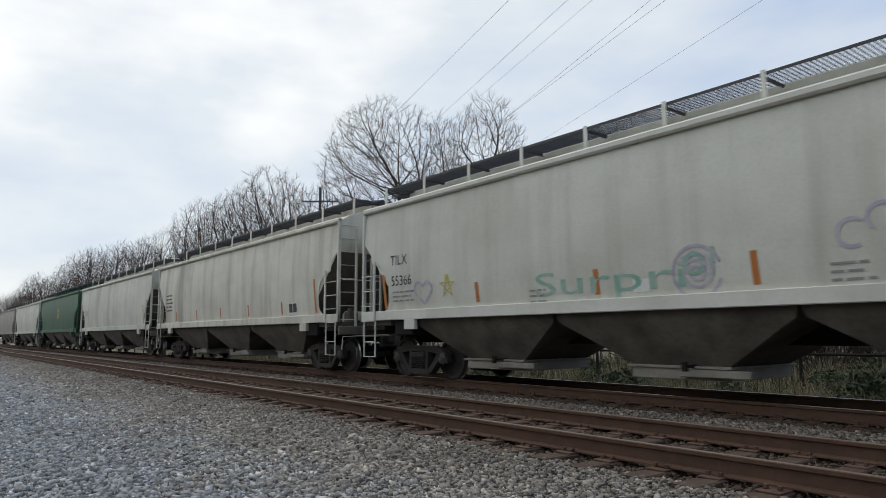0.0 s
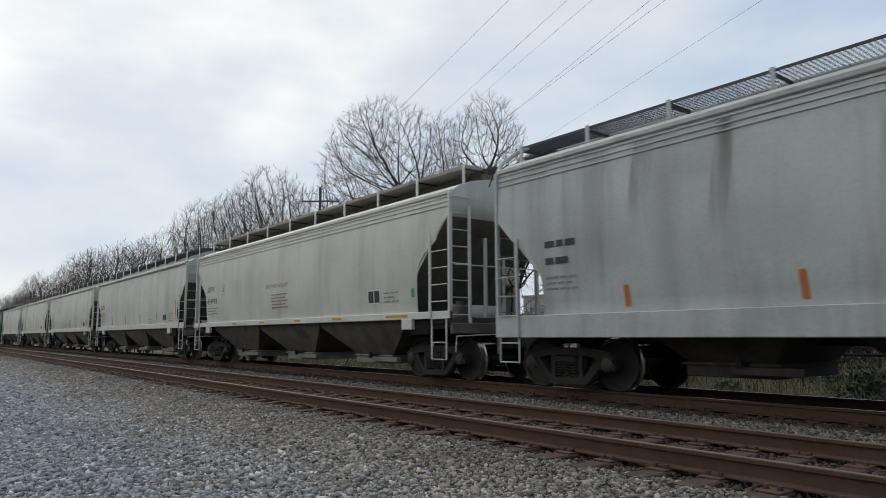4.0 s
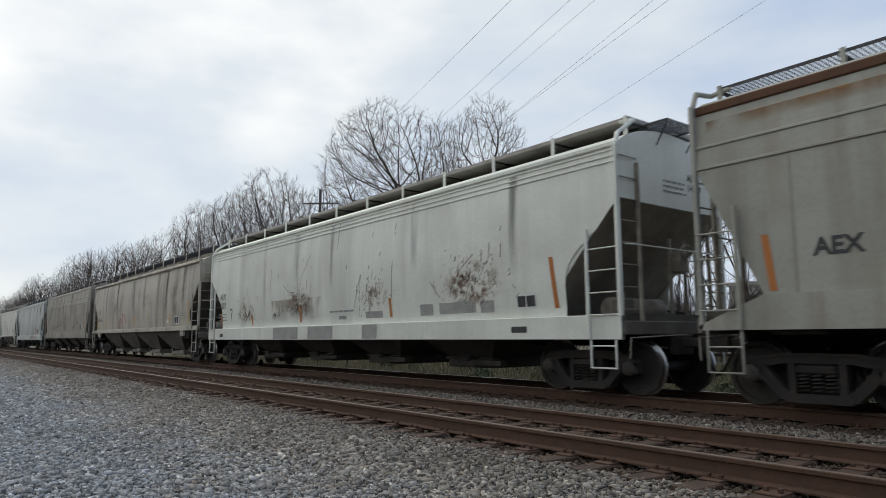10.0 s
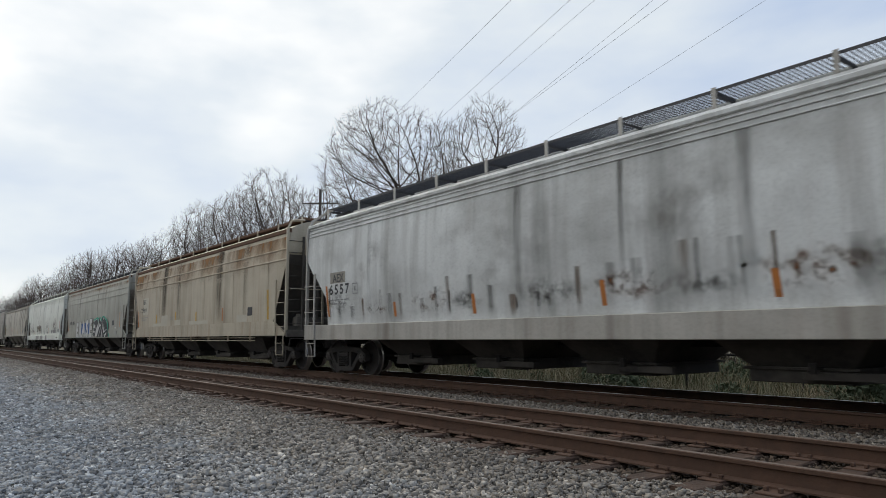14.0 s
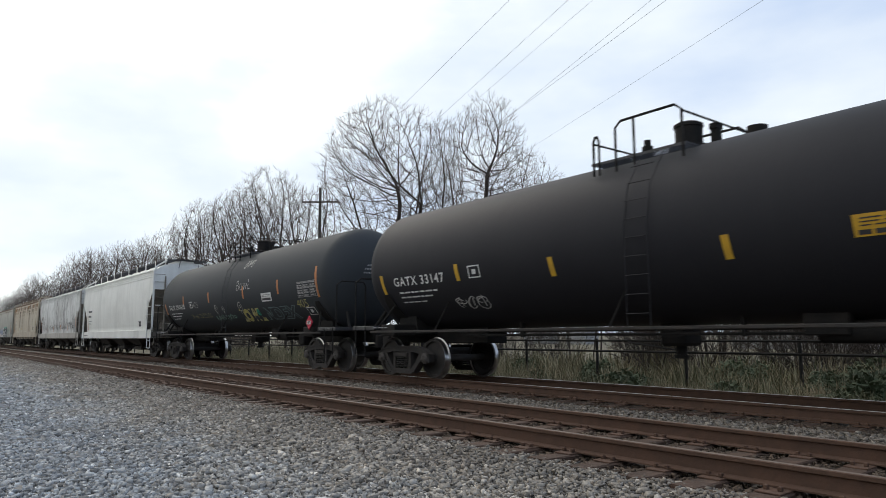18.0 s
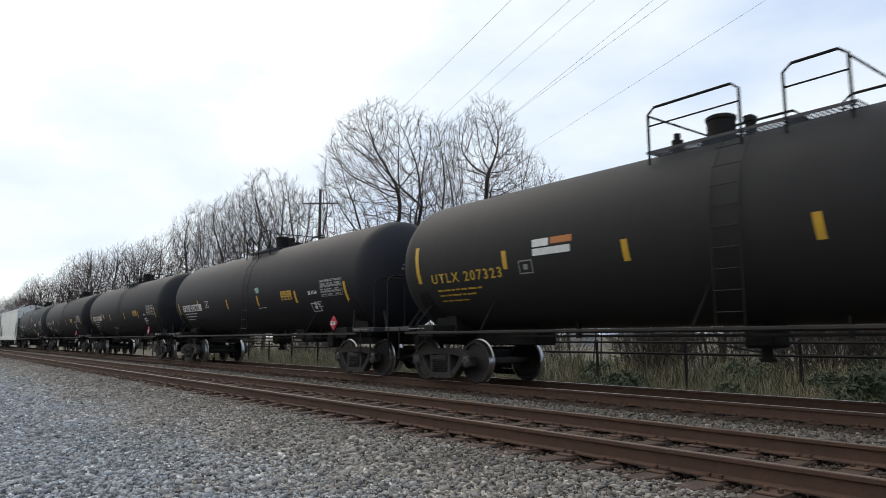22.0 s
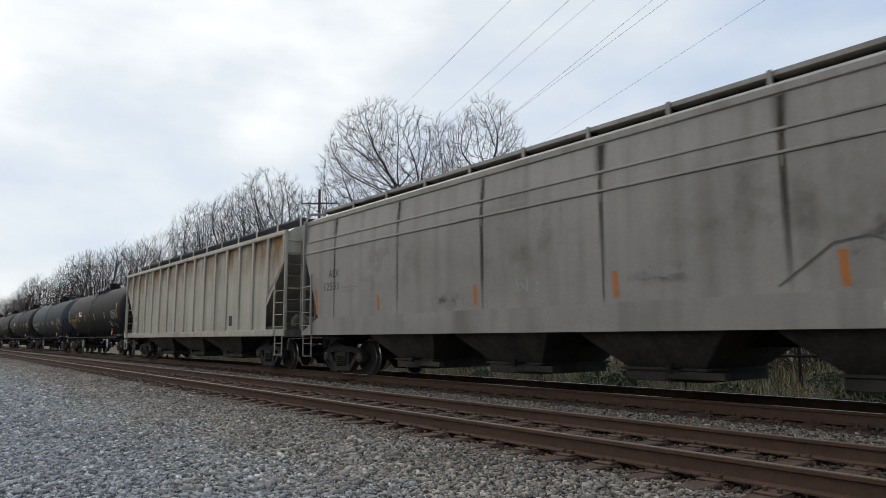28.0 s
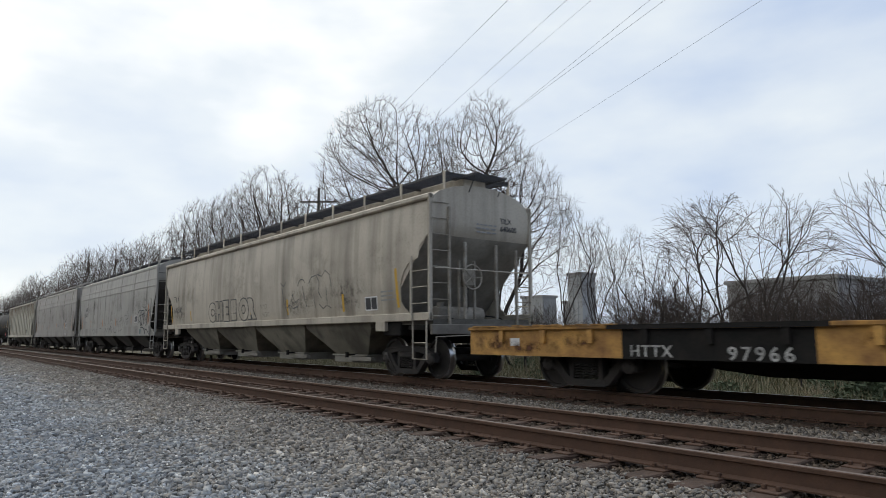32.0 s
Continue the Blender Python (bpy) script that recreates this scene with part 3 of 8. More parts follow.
def spring_mesh():
    s = Shape()
    pts = [(0.068 * math.cos(a), 0.068 * math.sin(a), 0.225 + 0.24 * a / (2 * math.pi * 5)) for a in (2 * math.pi * k / 10 for k in range(51))]
    s.tube(pts, 0.016, 5)
    return s.mesh("spring", SPRING_STEEL)


def bolster_mesh():
    s = Shape()
    s.box(-0.22, 0.22, -1.0, 1.0, 0.46, 0.68, 0.03)
    s.lathe([(0.2, -0.001), (0.2, 0.001)], 0, 12)
    s.box(-0.2, 0.2, -0.2, 0.2, 0.68, 0.83, 0.02)
    for d in (-1, 1):
        s.box(d * 0.42, d * 0.47, -0.9, 0.9, 0.36, 0.46, 0.01)
        for e in (-1, 1):
            s.box(d * 0.34, d * 0.42, e * 0.68, e * 0.82, 0.30, 0.56, 0.02)
    return s.mesh("bogie", STEEL_DARK)


def add_bogie(car, x):
    if not SHARED:
        SHARED.update(wheelset=wheelset_mesh(), frame=side_frame_mesh(), spring=spring_mesh(), bolster=bolster_mesh())
    bogie = part("bogie", SHARED["bolster"], None, car, "dark rusty cast-steel bogie", pose(x, 0, 0))
    for d in (-1, 1):
        part("side_frame", SHARED["frame"], None, bogie, at=pose(0, d * 1.0, 0))
        for k in (-0.165, 0, 0.165):
            part("spring", SHARED["spring"], None, bogie, at=pose(k, d * 1.04, 0))
    for d, group in ((-1, LEADING), (1, TRAILING)):
        ob = part("wheelset", SHARED["wheelset"], None, bogie, "steel wheels with polished treads", pose(d * 0.889, 0, WHEEL_R))
        group.append(ob)


def add_coupler(car, x, d):
    """A coupler with its air hose at the end x; d: which way it points."""
    s = Shape()
    s.box(x - d * 0.3, x + d * 0.42, -0.075, 0.075, 0.78, 0.94, 0.02)
    s.prism([(x + d * 0.38, 0.72), (x + d * 0.64, 0.72), (x + d * 0.66, 0.99), (x + d * 0.38, 0.99)], -0.16 if d < 0 else -0.05, 0.05 if d < 0 else 0.16)
    s.box(x - d * 0.05, x + d * 0.1, -0.26, 0.26, 0.66, 1.0, 0.02)
    part("coupler", s, STEEL_DARK, car)
    h = Shape()
    h.tube([(x, d * 0.35, 0.85), (x + d * 0.2, d * 0.34, 0.72), (x + d * 0.42, d * 0.28, 0.42), (x + d * 0.6, d * 0.18, 0.34), (x + d * 0.66, d * 0.1, 0.40)], 0.022, 6)
    part("air_hose", h, FRAME_BLACK, car)


# ---- covered hopper cars ----
def piecewise(pairs, z):
    """Inset at the height z from a list of (inset, height), falling in height."""
    if z >= pairs[0][1]:
        return pairs[0][0]
    for (a, za), (b, zb) in zip(pairs, pairs[1:]):
        if zb <= z <= za:
            return a + (b - a) * (za - z) / (za - zb) if za > zb else b
    return pairs[-1][0]


CONTOURS = {
    "stepped": [(0.0, 3.26), (0.38, 2.97), (0.45, 2.70), (0.83, 2.60), (1.03, 2.40), (1.15, 2.12), (1.15, 1.75), (1.05, 1.62), (0.9, 1.52)],
    "round": [(0.0, 3.58), (0.1, 3.50), (0.42, 3.22), (0.48, 3.02), (0.9, 2.75), (1.10, 2.55), (1.2, 2.25), (1.24, 1.5)],
    "curved": [(0.0, 3.20), (0.45, 2.73), (0.88, 2.42), (1.07, 2.22), (1.15, 2.05), (1.19, 1.85), (1.2, 1.3)],
    "straight": [(0.0, 3.48), (0.93, 1.52), (0.96, 1.4)],
    "ribbed": [(0.0, 3.44), (1.40, 2.28), (1.42, 1.2)],
}


def end_frames(car, L, d, top, mat, style, sill, inner, wheel_y):
    """Corner posts, ladders, grab irons, end platform and sill steps of one end; d: -1 front, 1 rear."""
    x = d * L / 2
    for e in (-1, 1):
        y = e * 1.54
        if style in ("straight", "curved"):
            part("post_head", Shape().tube([(x - d * 0.05, e * 1.54, top - 0.05), (x - d * 0.05, e * 1.42, top + 0.22), (x - d * 0.05, e * 1.0, 4.60), (x - d * 0.35, e * 0.95, 4.66)], 0.04, 6), mat, car)
        part("corner_post", Shape().box(x - d * 0.07, x, y - 0.045, y + 0.045, sill, top, 0.01), mat, car)
        # side ladder
        z_top = 2.75 if style != "round" else 3.15
        part("ladder_stile", Shape().box(x - d * 0.66, x - d * 0.60, e * 1.60, e * 1.645, sill, z_top, 0.008), mat, car)
        for k in range(5):
            z = 1.32 + 0.36 * k
            if z < z_top:
                part("rung", Shape().tube([(x - d * 0.64, e * 1.62, z), (x - d * 0.04, e * 1.62, z)], 0.012, 6), mat, car)
        # end ladder on this corner
        part("end_stile", Shape().box(x - 0.03, x + 0.03, e * 1.0, e * 1.06, 1.15, top - 0.25 if e < 0 else 3.0, 0.008), inner, car)
        n = 8 if e < 0 else 5
        for k in range(n):
            part("rung", Shape().tube([(x, e * 1.03, 1.4 + 0.36 * k), (x, e * 1.5, 1.4 + 0.36 * k)], 0.012, 6), inner, car)
        # sill step
        st = Shape().tube([(x - d * 0.62, e * 1.58, sill), (x - d * 0.62, e * 1.58, 0.47), (x - d * 0.12, e * 1.58, 0.47), (x - d * 0.12, e * 1.58, sill)], 0.02, 6)
        st.tube([(x - d * 0.62, e * 1.58, 0.82), (x - d * 0.12, e * 1.58, 0.82)], 0.014, 6)
        part("sill_step", st, mat, car)
        # uprights that carry the slope sheet
        if style != "curved":
            part("end_post", Shape().box(x - d * 0.14, x - d * 0.08, e * 0.44, e * 0.52, 1.15, 3.1 if style != "straight" else 4.1, 0.012), inner, car)
    part("end_platform", Shape().box(x - d * 0.9, x, -1.5, 1.5, 1.10, 1.20, 0.01), FRAME_BLACK, car)
    part("end_beam", Shape().box(x - d * 0.04, x + d * 0.05, -1.55, 1.55, 1.0, 1.22, 0.015), END_GRIME_SHADE, car)
    part("grab_iron", Shape().tube([(x + d * 0.03, -1.45, 2.45), (x + d * 0.07, -1.3, 2.45), (x + d * 0.07, 1.3, 2.45), (x + d * 0.03, 1.45, 2.45)], 0.014, 6), mat, car)
    if d > 0:
        v = wheel_y
        turn = [2 * math.pi * k / 20 for k in range(21)]
        w = Shape().tube([(x - 0.06, v + 0.28 * math.cos(a), 2.3 + 0.28 * math.sin(a)) for a in turn], 0.018, 6)
        for k in range(5):
            a = 2 * math.pi * k / 5
            w.tube([(x - 0.10, v, 2.3), (x - 0.06, v + 0.28 * math.cos(a), 2.3 + 0.28 * math.sin(a))], 0.012, 5)
        part("brake_wheel", w, FRAME_BLACK if inner is not POST_GRIME else POST_GRIME, car)
        part("brake_gear_box", Shape().box(x - 0.34, x - 0.12, v - 0.15, v + 0.15, 2.08, 2.48, 0.04), inner, car)
        part("brake_chain", Shape().tube([(x - 0.24, v, 2.1), (x - 0.30, v + 0.05, 1.7), (x - 0.32, v, 1.22)], 0.016, 6), FRAME_BLACK, car)
        part("brake_bracket", Shape().box(x - 0.30, x - 0.24, v - 0.26, v - 0.20, 1.2, 2.7, 0.01).box(x - 0.30, x - 0.24, v + 0.20, v + 0.26, 1.2, 2.7, 0.01), inner, car)
        part("air_tank", Shape().tube([(x - 0.75, -0.9, 1.45), (x - 0.75, -0.86, 1.45), (x - 0.75, 0.46, 1.45), (x - 0.75, 0.5, 1.45)], 0.2, 14), inner, car)
        part("control_valve", Shape().box(x - 0.62, x - 0.36, -1.05, -0.72, 1.22, 1.62, 0.04).tube([(x - 0.5, -0.9, 1.6), (x - 0.5, -0.9, 1.72)], 0.09, 10), END_GRIME_SHADE, car)
        part("air_pipe", Shape().tube([(x - 0.5, -0.75, 1.4), (x - 0.42, -0.3, 1.28), (x - 0.2, 0.1, 1.24), (x - 0.1, 0.3, 1.1)], 0.02, 6).tube([(x - 0.7, 0.5, 1.45), (x - 0.5, 0.9, 1.4), (x - 0.4, 1.2, 1.24)], 0.018, 6), FRAME_BLACK, car)
    part("uncoupling_lever", Shape().tube([(x + d * 0.06, -1.48, 0.62), (x + d * 0.08, -1.46, 0.95), (x + d * 0.09, -0.5, 0.98), (x + d * 0.22, -0.12, 1.0)], 0.014, 5), inner, car)


def grating(x0, x1, y0, y1, z, step=0.072):
    s = Shape()
    for y in (y0, y1):
        s.box(x0, x1, y - 0.006, y + 0.006, z - 0.045, z)
    n = int((x1 - x0) / step)
    for i in range(n + 1):
        x = x0 + (x1 - x0) * i / n
        s.box(x - 0.007, x + 0.007, y0, y1, z - 0.028, z - 0.002)
    return s


BOARDS = {}


def hopper(label, L, paint, bays, style, B, light_frame=None, roof=None, board="raised", pockets=0, group="covered hopper cars", bay=None, ends=None, wheel_y=0.45, pipes=False):
    """A covered hopper car. L: over the end beams; B: between the bogies; style: which end contour; pockets: side ribs."""
    car = thing("hopper_car", label, "freight car", group)
    light = light_frame or paint
    contour = CONTOURS[style]
    flat = style in ("straight", "ribbed")
    sill_top = {"straight": 1.51, "curved": 1.32, "ribbed": 1.24, "stepped": 1.55 if L < 18 else 1.48, "round": 1.48}[style]
    sill = {"straight": 1.05, "curved": 0.92, "ribbed": 1.03, "stepped": 1.33 if L < 18 else 1.30, "round": 1.32}[style]
    eave = {"straight": 4.22, "curved": 4.10, "ribbed": 4.15, "stepped": 4.0, "round": 4.0}[style]
    half = L / 2

    def width(z):
        if flat:
            return 1.545 if z < 3.45 else 1.545 - 0.10 * (z - 3.45)
        u = min(max((z - 1.5) / (eave - 1.5), 0), 1)
        return 1.50 + 0.07 * math.sin(math.pi * u) ** 0.8

    def skin(z):
        return (-width(z), z)

    # the tub: sloping end sheets, arched roof
    slope_top = contour[0][1]
    rings = []
    levels = [1.35, 1.75, 2.1, 2.5, 2.9, 3.2, 3.5, 3.8, eave]
    for z in levels:
        inset = 0.03 if z >= slope_top else 0.03 + (slope_top - z) * (0.62 if style == "straight" else 0.95)
        y = width(z) - 0.02
        rings.append([(-half + inset, -y, z), (half - inset, -y, z), (half - inset, y, z), (-half + inset, y, z)])
    for y, z in ((1.46, eave + 0.06), (1.25, eave + 0.20), (0.9, eave + 0.33), (0.45, eave + 0.41), (0.05, eave + 0.43)):
        rings.append([(-half + 0.03, -y, z), (half - 0.03, -y, z), (half - 0.03, y, z), (-half + 0.03, y, z)])
    tub = Shape().loft(rings).mesh("tub", paint)
    # sloping ends: grime-and-shade colours, the darkest where ends asks for it
    tub.materials.append(END_GRIME_SHADE if style in ("stepped", "round") and not bay else (DARK_END if ends is DARK_END else END_SHEET_SHADE))
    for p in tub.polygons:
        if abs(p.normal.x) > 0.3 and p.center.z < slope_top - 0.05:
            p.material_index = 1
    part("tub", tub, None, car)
    zs = sorted({z for _, z in contour if sill_top - 0.03 < z < eave} | {sill_top - 0.03, eave, 1.9, 2.3, 2.7, 3.1, 3.5, 3.8} | ({z for z in (1.5, 1.55, 1.62, 1.74, eave - 0.22, eave - 0.1, eave - 0.04) if z > sill_top + 0.005} if not flat else set()))
    for e in (-1, 1):
        rings = []
        for z in zs:
            i, y = piecewise(contour, z), width(z)
            rings.append([(-half + i, e * y, z), (half - i, e * y, z), (half - i, e * (y - 0.012), z), (-half + i, e * (y - 0.012), z)])
        part("side_sheet", Shape().loft(rings), paint, car)
        # side sill
        if style == "straight":
            s = Shape().prism([(-half, sill), (half, sill), (half, sill + 0.07), (half - 0.95, sill_top), (-half + 0.95, sill_top), (-half, sill + 0.07)], e * 1.53, e * 1.585)
        else:
            s = Shape().box(-half, half, e * 1.50, e * 1.595, sill, sill_top, 0.012)
        part("side_sill", s, light, car)
        # top rail and ribs
        if style == "straight":
            for z in (3.36, 3.68):
                part("side_rib", Shape().box(-half + 0.02, half - 0.02, e * (width(z) - 0.01), e * (width(z) + 0.022), z - 0.022, z + 0.022, 0.008), paint, car)
            for k in range(6):
                x = -7.45 + 2.975 * k
                part("weld_seam", Shape().box(x - 0.012, x + 0.012, e * (width(2.5) - 0.01), e * (width(2.5) + 0.006), 1.5, 3.33), paint, car)
            part("top_rail", Shape().box(-half, half, e * 1.42, e * 1.50, eave - 0.05, eave + 0.09, 0.02), roof or paint, car)
        elif style == "ribbed":
            for k in range(pockets):
                x = -half + 0.12 + (L - 0.24) * k / (pockets - 1)
                i = max(0.0, (min(x + half, half - x) < 1.4) * 1.0)
                z0 = 1.22 if not i else 2.3 + max(0, 1.4 - min(x + half, half - x)) * 0.83
                part("side_post", Shape().prism([(x - 0.07, z0), (x + 0.07, z0), (x + 0.07, eave), (x - 0.07, eave)], e * 1.54, e * 1.60), paint, car)
            part("top_rail", Shape().box(-half, half, e * 1.48, e * 1.61, eave - 0.04, eave + 0.10, 0.02), paint, car)
        elif style in ("curved", "round"):
            for z in (eave - 0.28, eave - 0.18, eave - 0.08):
                part("side_rib", Shape().box(-half + 0.02, half - 0.02, e * (width(z) - 0.01), e * (width(z) + 0.02), z - 0.012, z + 0.012, 0.005), paint, car)
            part("top_rail", Shape().box(-half, half, e * 1.44, e * 1.545, eave - 0.03, eave + 0.07, 0.02), paint, car)
        else:
            part("top_rail", Shape().box(-half, half, e * 1.44, e * (1.585 if board == "pan" else 1.60), eave - 0.02, eave + (0.07 if board == "pan" else 0.11), 0.03), paint if board == "pan" else light, car)
        # roof walk with its brackets
        z_board = 4.70
        y0, y1 = e * 0.30, e * 0.98
        key = (round(L, 2), board, e, style)
        if key not in BOARDS and board != "pan":
            BOARDS[key] = grating(-half + 0.15, half - 0.15, min(y0, y1), max(y0, y1), z_board).mesh("roof_walk", GRATE)
        if board == "pan":
            part("roof_walk", Shape().box(-half + 0.15, half - 0.15, min(y0, y1), max(y0, y1), z_board - 0.07, z_board + 0.012, 0.006), roof or paint, car, "solid sheet roof walk")
        else:
            tagged(part("roof_walk", BOARDS[key], None, car, "dark steel grating roof walk"), kind="stuff")
        n = max(8, round(L / 1.75))
        for k in range(n + 1):
            x = -half + 0.2 + (L - 0.4) * k / n
            part("bracket", Shape().prism([(x - 0.035, eave + 0.05), (x + 0.035, eave + 0.05), (x + 0.035, z_board + 0.02), (x - 0.035, z_board + 0.02)], e * 0.99, e * 1.02), light, car)
            part("bracket_arm", Shape().box(x - 0.02, x + 0.02, e * 0.4, e * 0.99, z_board - 0.10, z_board - 0.05), GRATE, car)
    # roof hatch trough and end walks
    part("hatch", Shape().box(-half + 0.3, half - 0.3, -0.36, 0.36, eave + 0.38, 4.69, 0.03), roof or paint, car, "long roof hatch")
    for d in (-1, 1):
        a, b = sorted((d * (half - 0.55), d * (half + 0.28)))
        key = ("end", round(L, 2), d)
        if key not in BOARDS:
            BOARDS[key] = grating(a, b, -0.5, 0.5, 4.66, 0.06).mesh("end_walk", GRATE)
        tagged(part("end_walk", BOARDS[key], None, car), kind="stuff")
        for e in (-1, 1):
            part("walk_brace", Shape().tube([(d * (half + 0.25), e * 0.45, 4.62), (d * (half + 0.02), e * 0.45, 4.25)], 0.014, 5), GRATE, car)
        end_frames(car, L, d, eave + 0.1 if flat or style == "stepped" else eave, light, style, sill, ends or (light if style in ("stepped", "round") else POST_GRIME), wheel_y)
        part("bolster_plate", Shape().box(d * B / 2 - 0.35, d * B / 2 + 0.35, -1.5, 1.5, 0.98, sill, 0.02), FRAME_BLACK, car)
        part("shear_plate", Shape().box(d * B / 2 - 0.6, d * half - d * 0.05, -1.45, 1.45, 1.22, 1.34), BAY_GRIME_SHADE, car)
        if style in ("stepped", "round"):
            part("jacking_pad", Shape().box(d * (B / 2 - 0.55), d * (B / 2 - 0.15), -1.60, -1.5, sill - 0.22, sill + 0.01, 0.01), light, car)
        add_bogie(car, d * B / 2)
        add_coupler(car, d * half, d)
    part("centre_sill", Shape().box(-half, half, -0.28, 0.28, 0.80, 1.18, 0.01), FRAME_BLACK, car)
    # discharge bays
    # sooty: styles whose bays take the darkest colour, soot and under-car shade together
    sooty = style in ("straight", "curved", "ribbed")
    pitch = {"straight": 3.35, "curved": (B - 3.2) / bays, "ribbed": 3.9, "stepped": 4.2 if bays == 3 else 3.55, "round": 4.15}[style]
    low, foot = {"straight": (0.45, 0.66), "curved": (0.52, 0.64), "ribbed": (0.45, 0.8), "stepped": (0.46, 0.78), "round": (0.46, 0.78)}[style]
    knee = 1.0 if sooty else 1.18
    for k in range(bays):
        c = pitch * (k - (bays - 1) / 2) + (0.45 if style == "straight" else 0.0)
        w0 = 1.40 if style == "straight" else pitch / 2 - 0.02
        w1 = w0 - (0.34 if style == "curved" else (0.12 if style == "straight" else 0.05))
        s = Shape().loft([[(c - w, -y, z), (c + w, -y, z), (c + w, y, z), (c - w, y, z)] for w, y, z in ((w0, 1.46, 1.36), (w1, 1.40, knee), (foot, 0.9, low))])
        part("discharge_bay", s, bay or (DARK_BAY if sooty else BAY_GRIME_SHADE), car)
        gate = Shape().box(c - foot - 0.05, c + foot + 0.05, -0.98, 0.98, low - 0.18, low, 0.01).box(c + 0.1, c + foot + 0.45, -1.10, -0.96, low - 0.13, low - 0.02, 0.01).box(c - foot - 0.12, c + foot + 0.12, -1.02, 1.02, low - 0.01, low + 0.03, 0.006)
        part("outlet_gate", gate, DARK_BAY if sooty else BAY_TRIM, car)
        part("gate_rack", Shape().tube([(c + 0.3, -1.25, low + 0.03), (c + 0.3, 1.25, low + 0.03)], 0.025, 6).box(c + 0.26, c + 0.34, -1.28, -1.22, low - 0.04, low + 0.10), FRAME_BLACK, car)
    if pipes:
        for e in (-1, 1):
            for z in (0.99, 0.90):
                part("side_pipe", Shape().tube([(-6.4, e * 1.5, z), (6.4, e * 1.5, z)], 0.018, 6), light, car)
            for k in range(7):
                x = -6.0 + 2.0 * k
                part("pipe_bracket", Shape().box(x - 0.025, x + 0.025, e * 1.47, e * 1.53, 0.87, 1.08, 0.008), light, car)
    car["skin_half"] = half
    return car, skin, half


def end_marks(car, head, number, y=0.55, z=3.62, size=0.13):
    """Small reporting marks and unreadable lines on the rear end sheet."""
    x = car["skin_half"] - 0.022
    for text, zz in ((head, z), (number, z - 0.19)):
        me = lettering_mesh(text, size * 1.38, 0.003)
        for v in me.vertices:
            v.co = (x, y + v.co.x, zz + v.co.y)
        me.materials.append(BLACK_INK)
        new("lettering", me).parent = car
    rng = random.Random(number)
    for k in range(3):
        a = y - 0.75
        while a < y - 0.12:
            b = a + rng.uniform(0.06, 0.16)
            part("data_line", Shape().add([(x, a, z - 0.1 - 0.09 * k), (x, b, z - 0.1 - 0.09 * k), (x, b, z - 0.065 - 0.09 * k), (x, a, z - 0.065 - 0.09 * k)], [(0, 1, 2, 3)]), GREY_INK, car)
            a = b + 0.03


# ---- tank cars ----
TANK_R, TANK_Z = 1.49, 2.62


def tank_skin(z):
    """Maps a height on the flat to a point round the barrel, so that lettering wraps."""
    a = (z - TANK_Z) / TANK_R
    return (-TANK_R * math.cos(a), TANK_Z + TANK_R * math.sin(a))


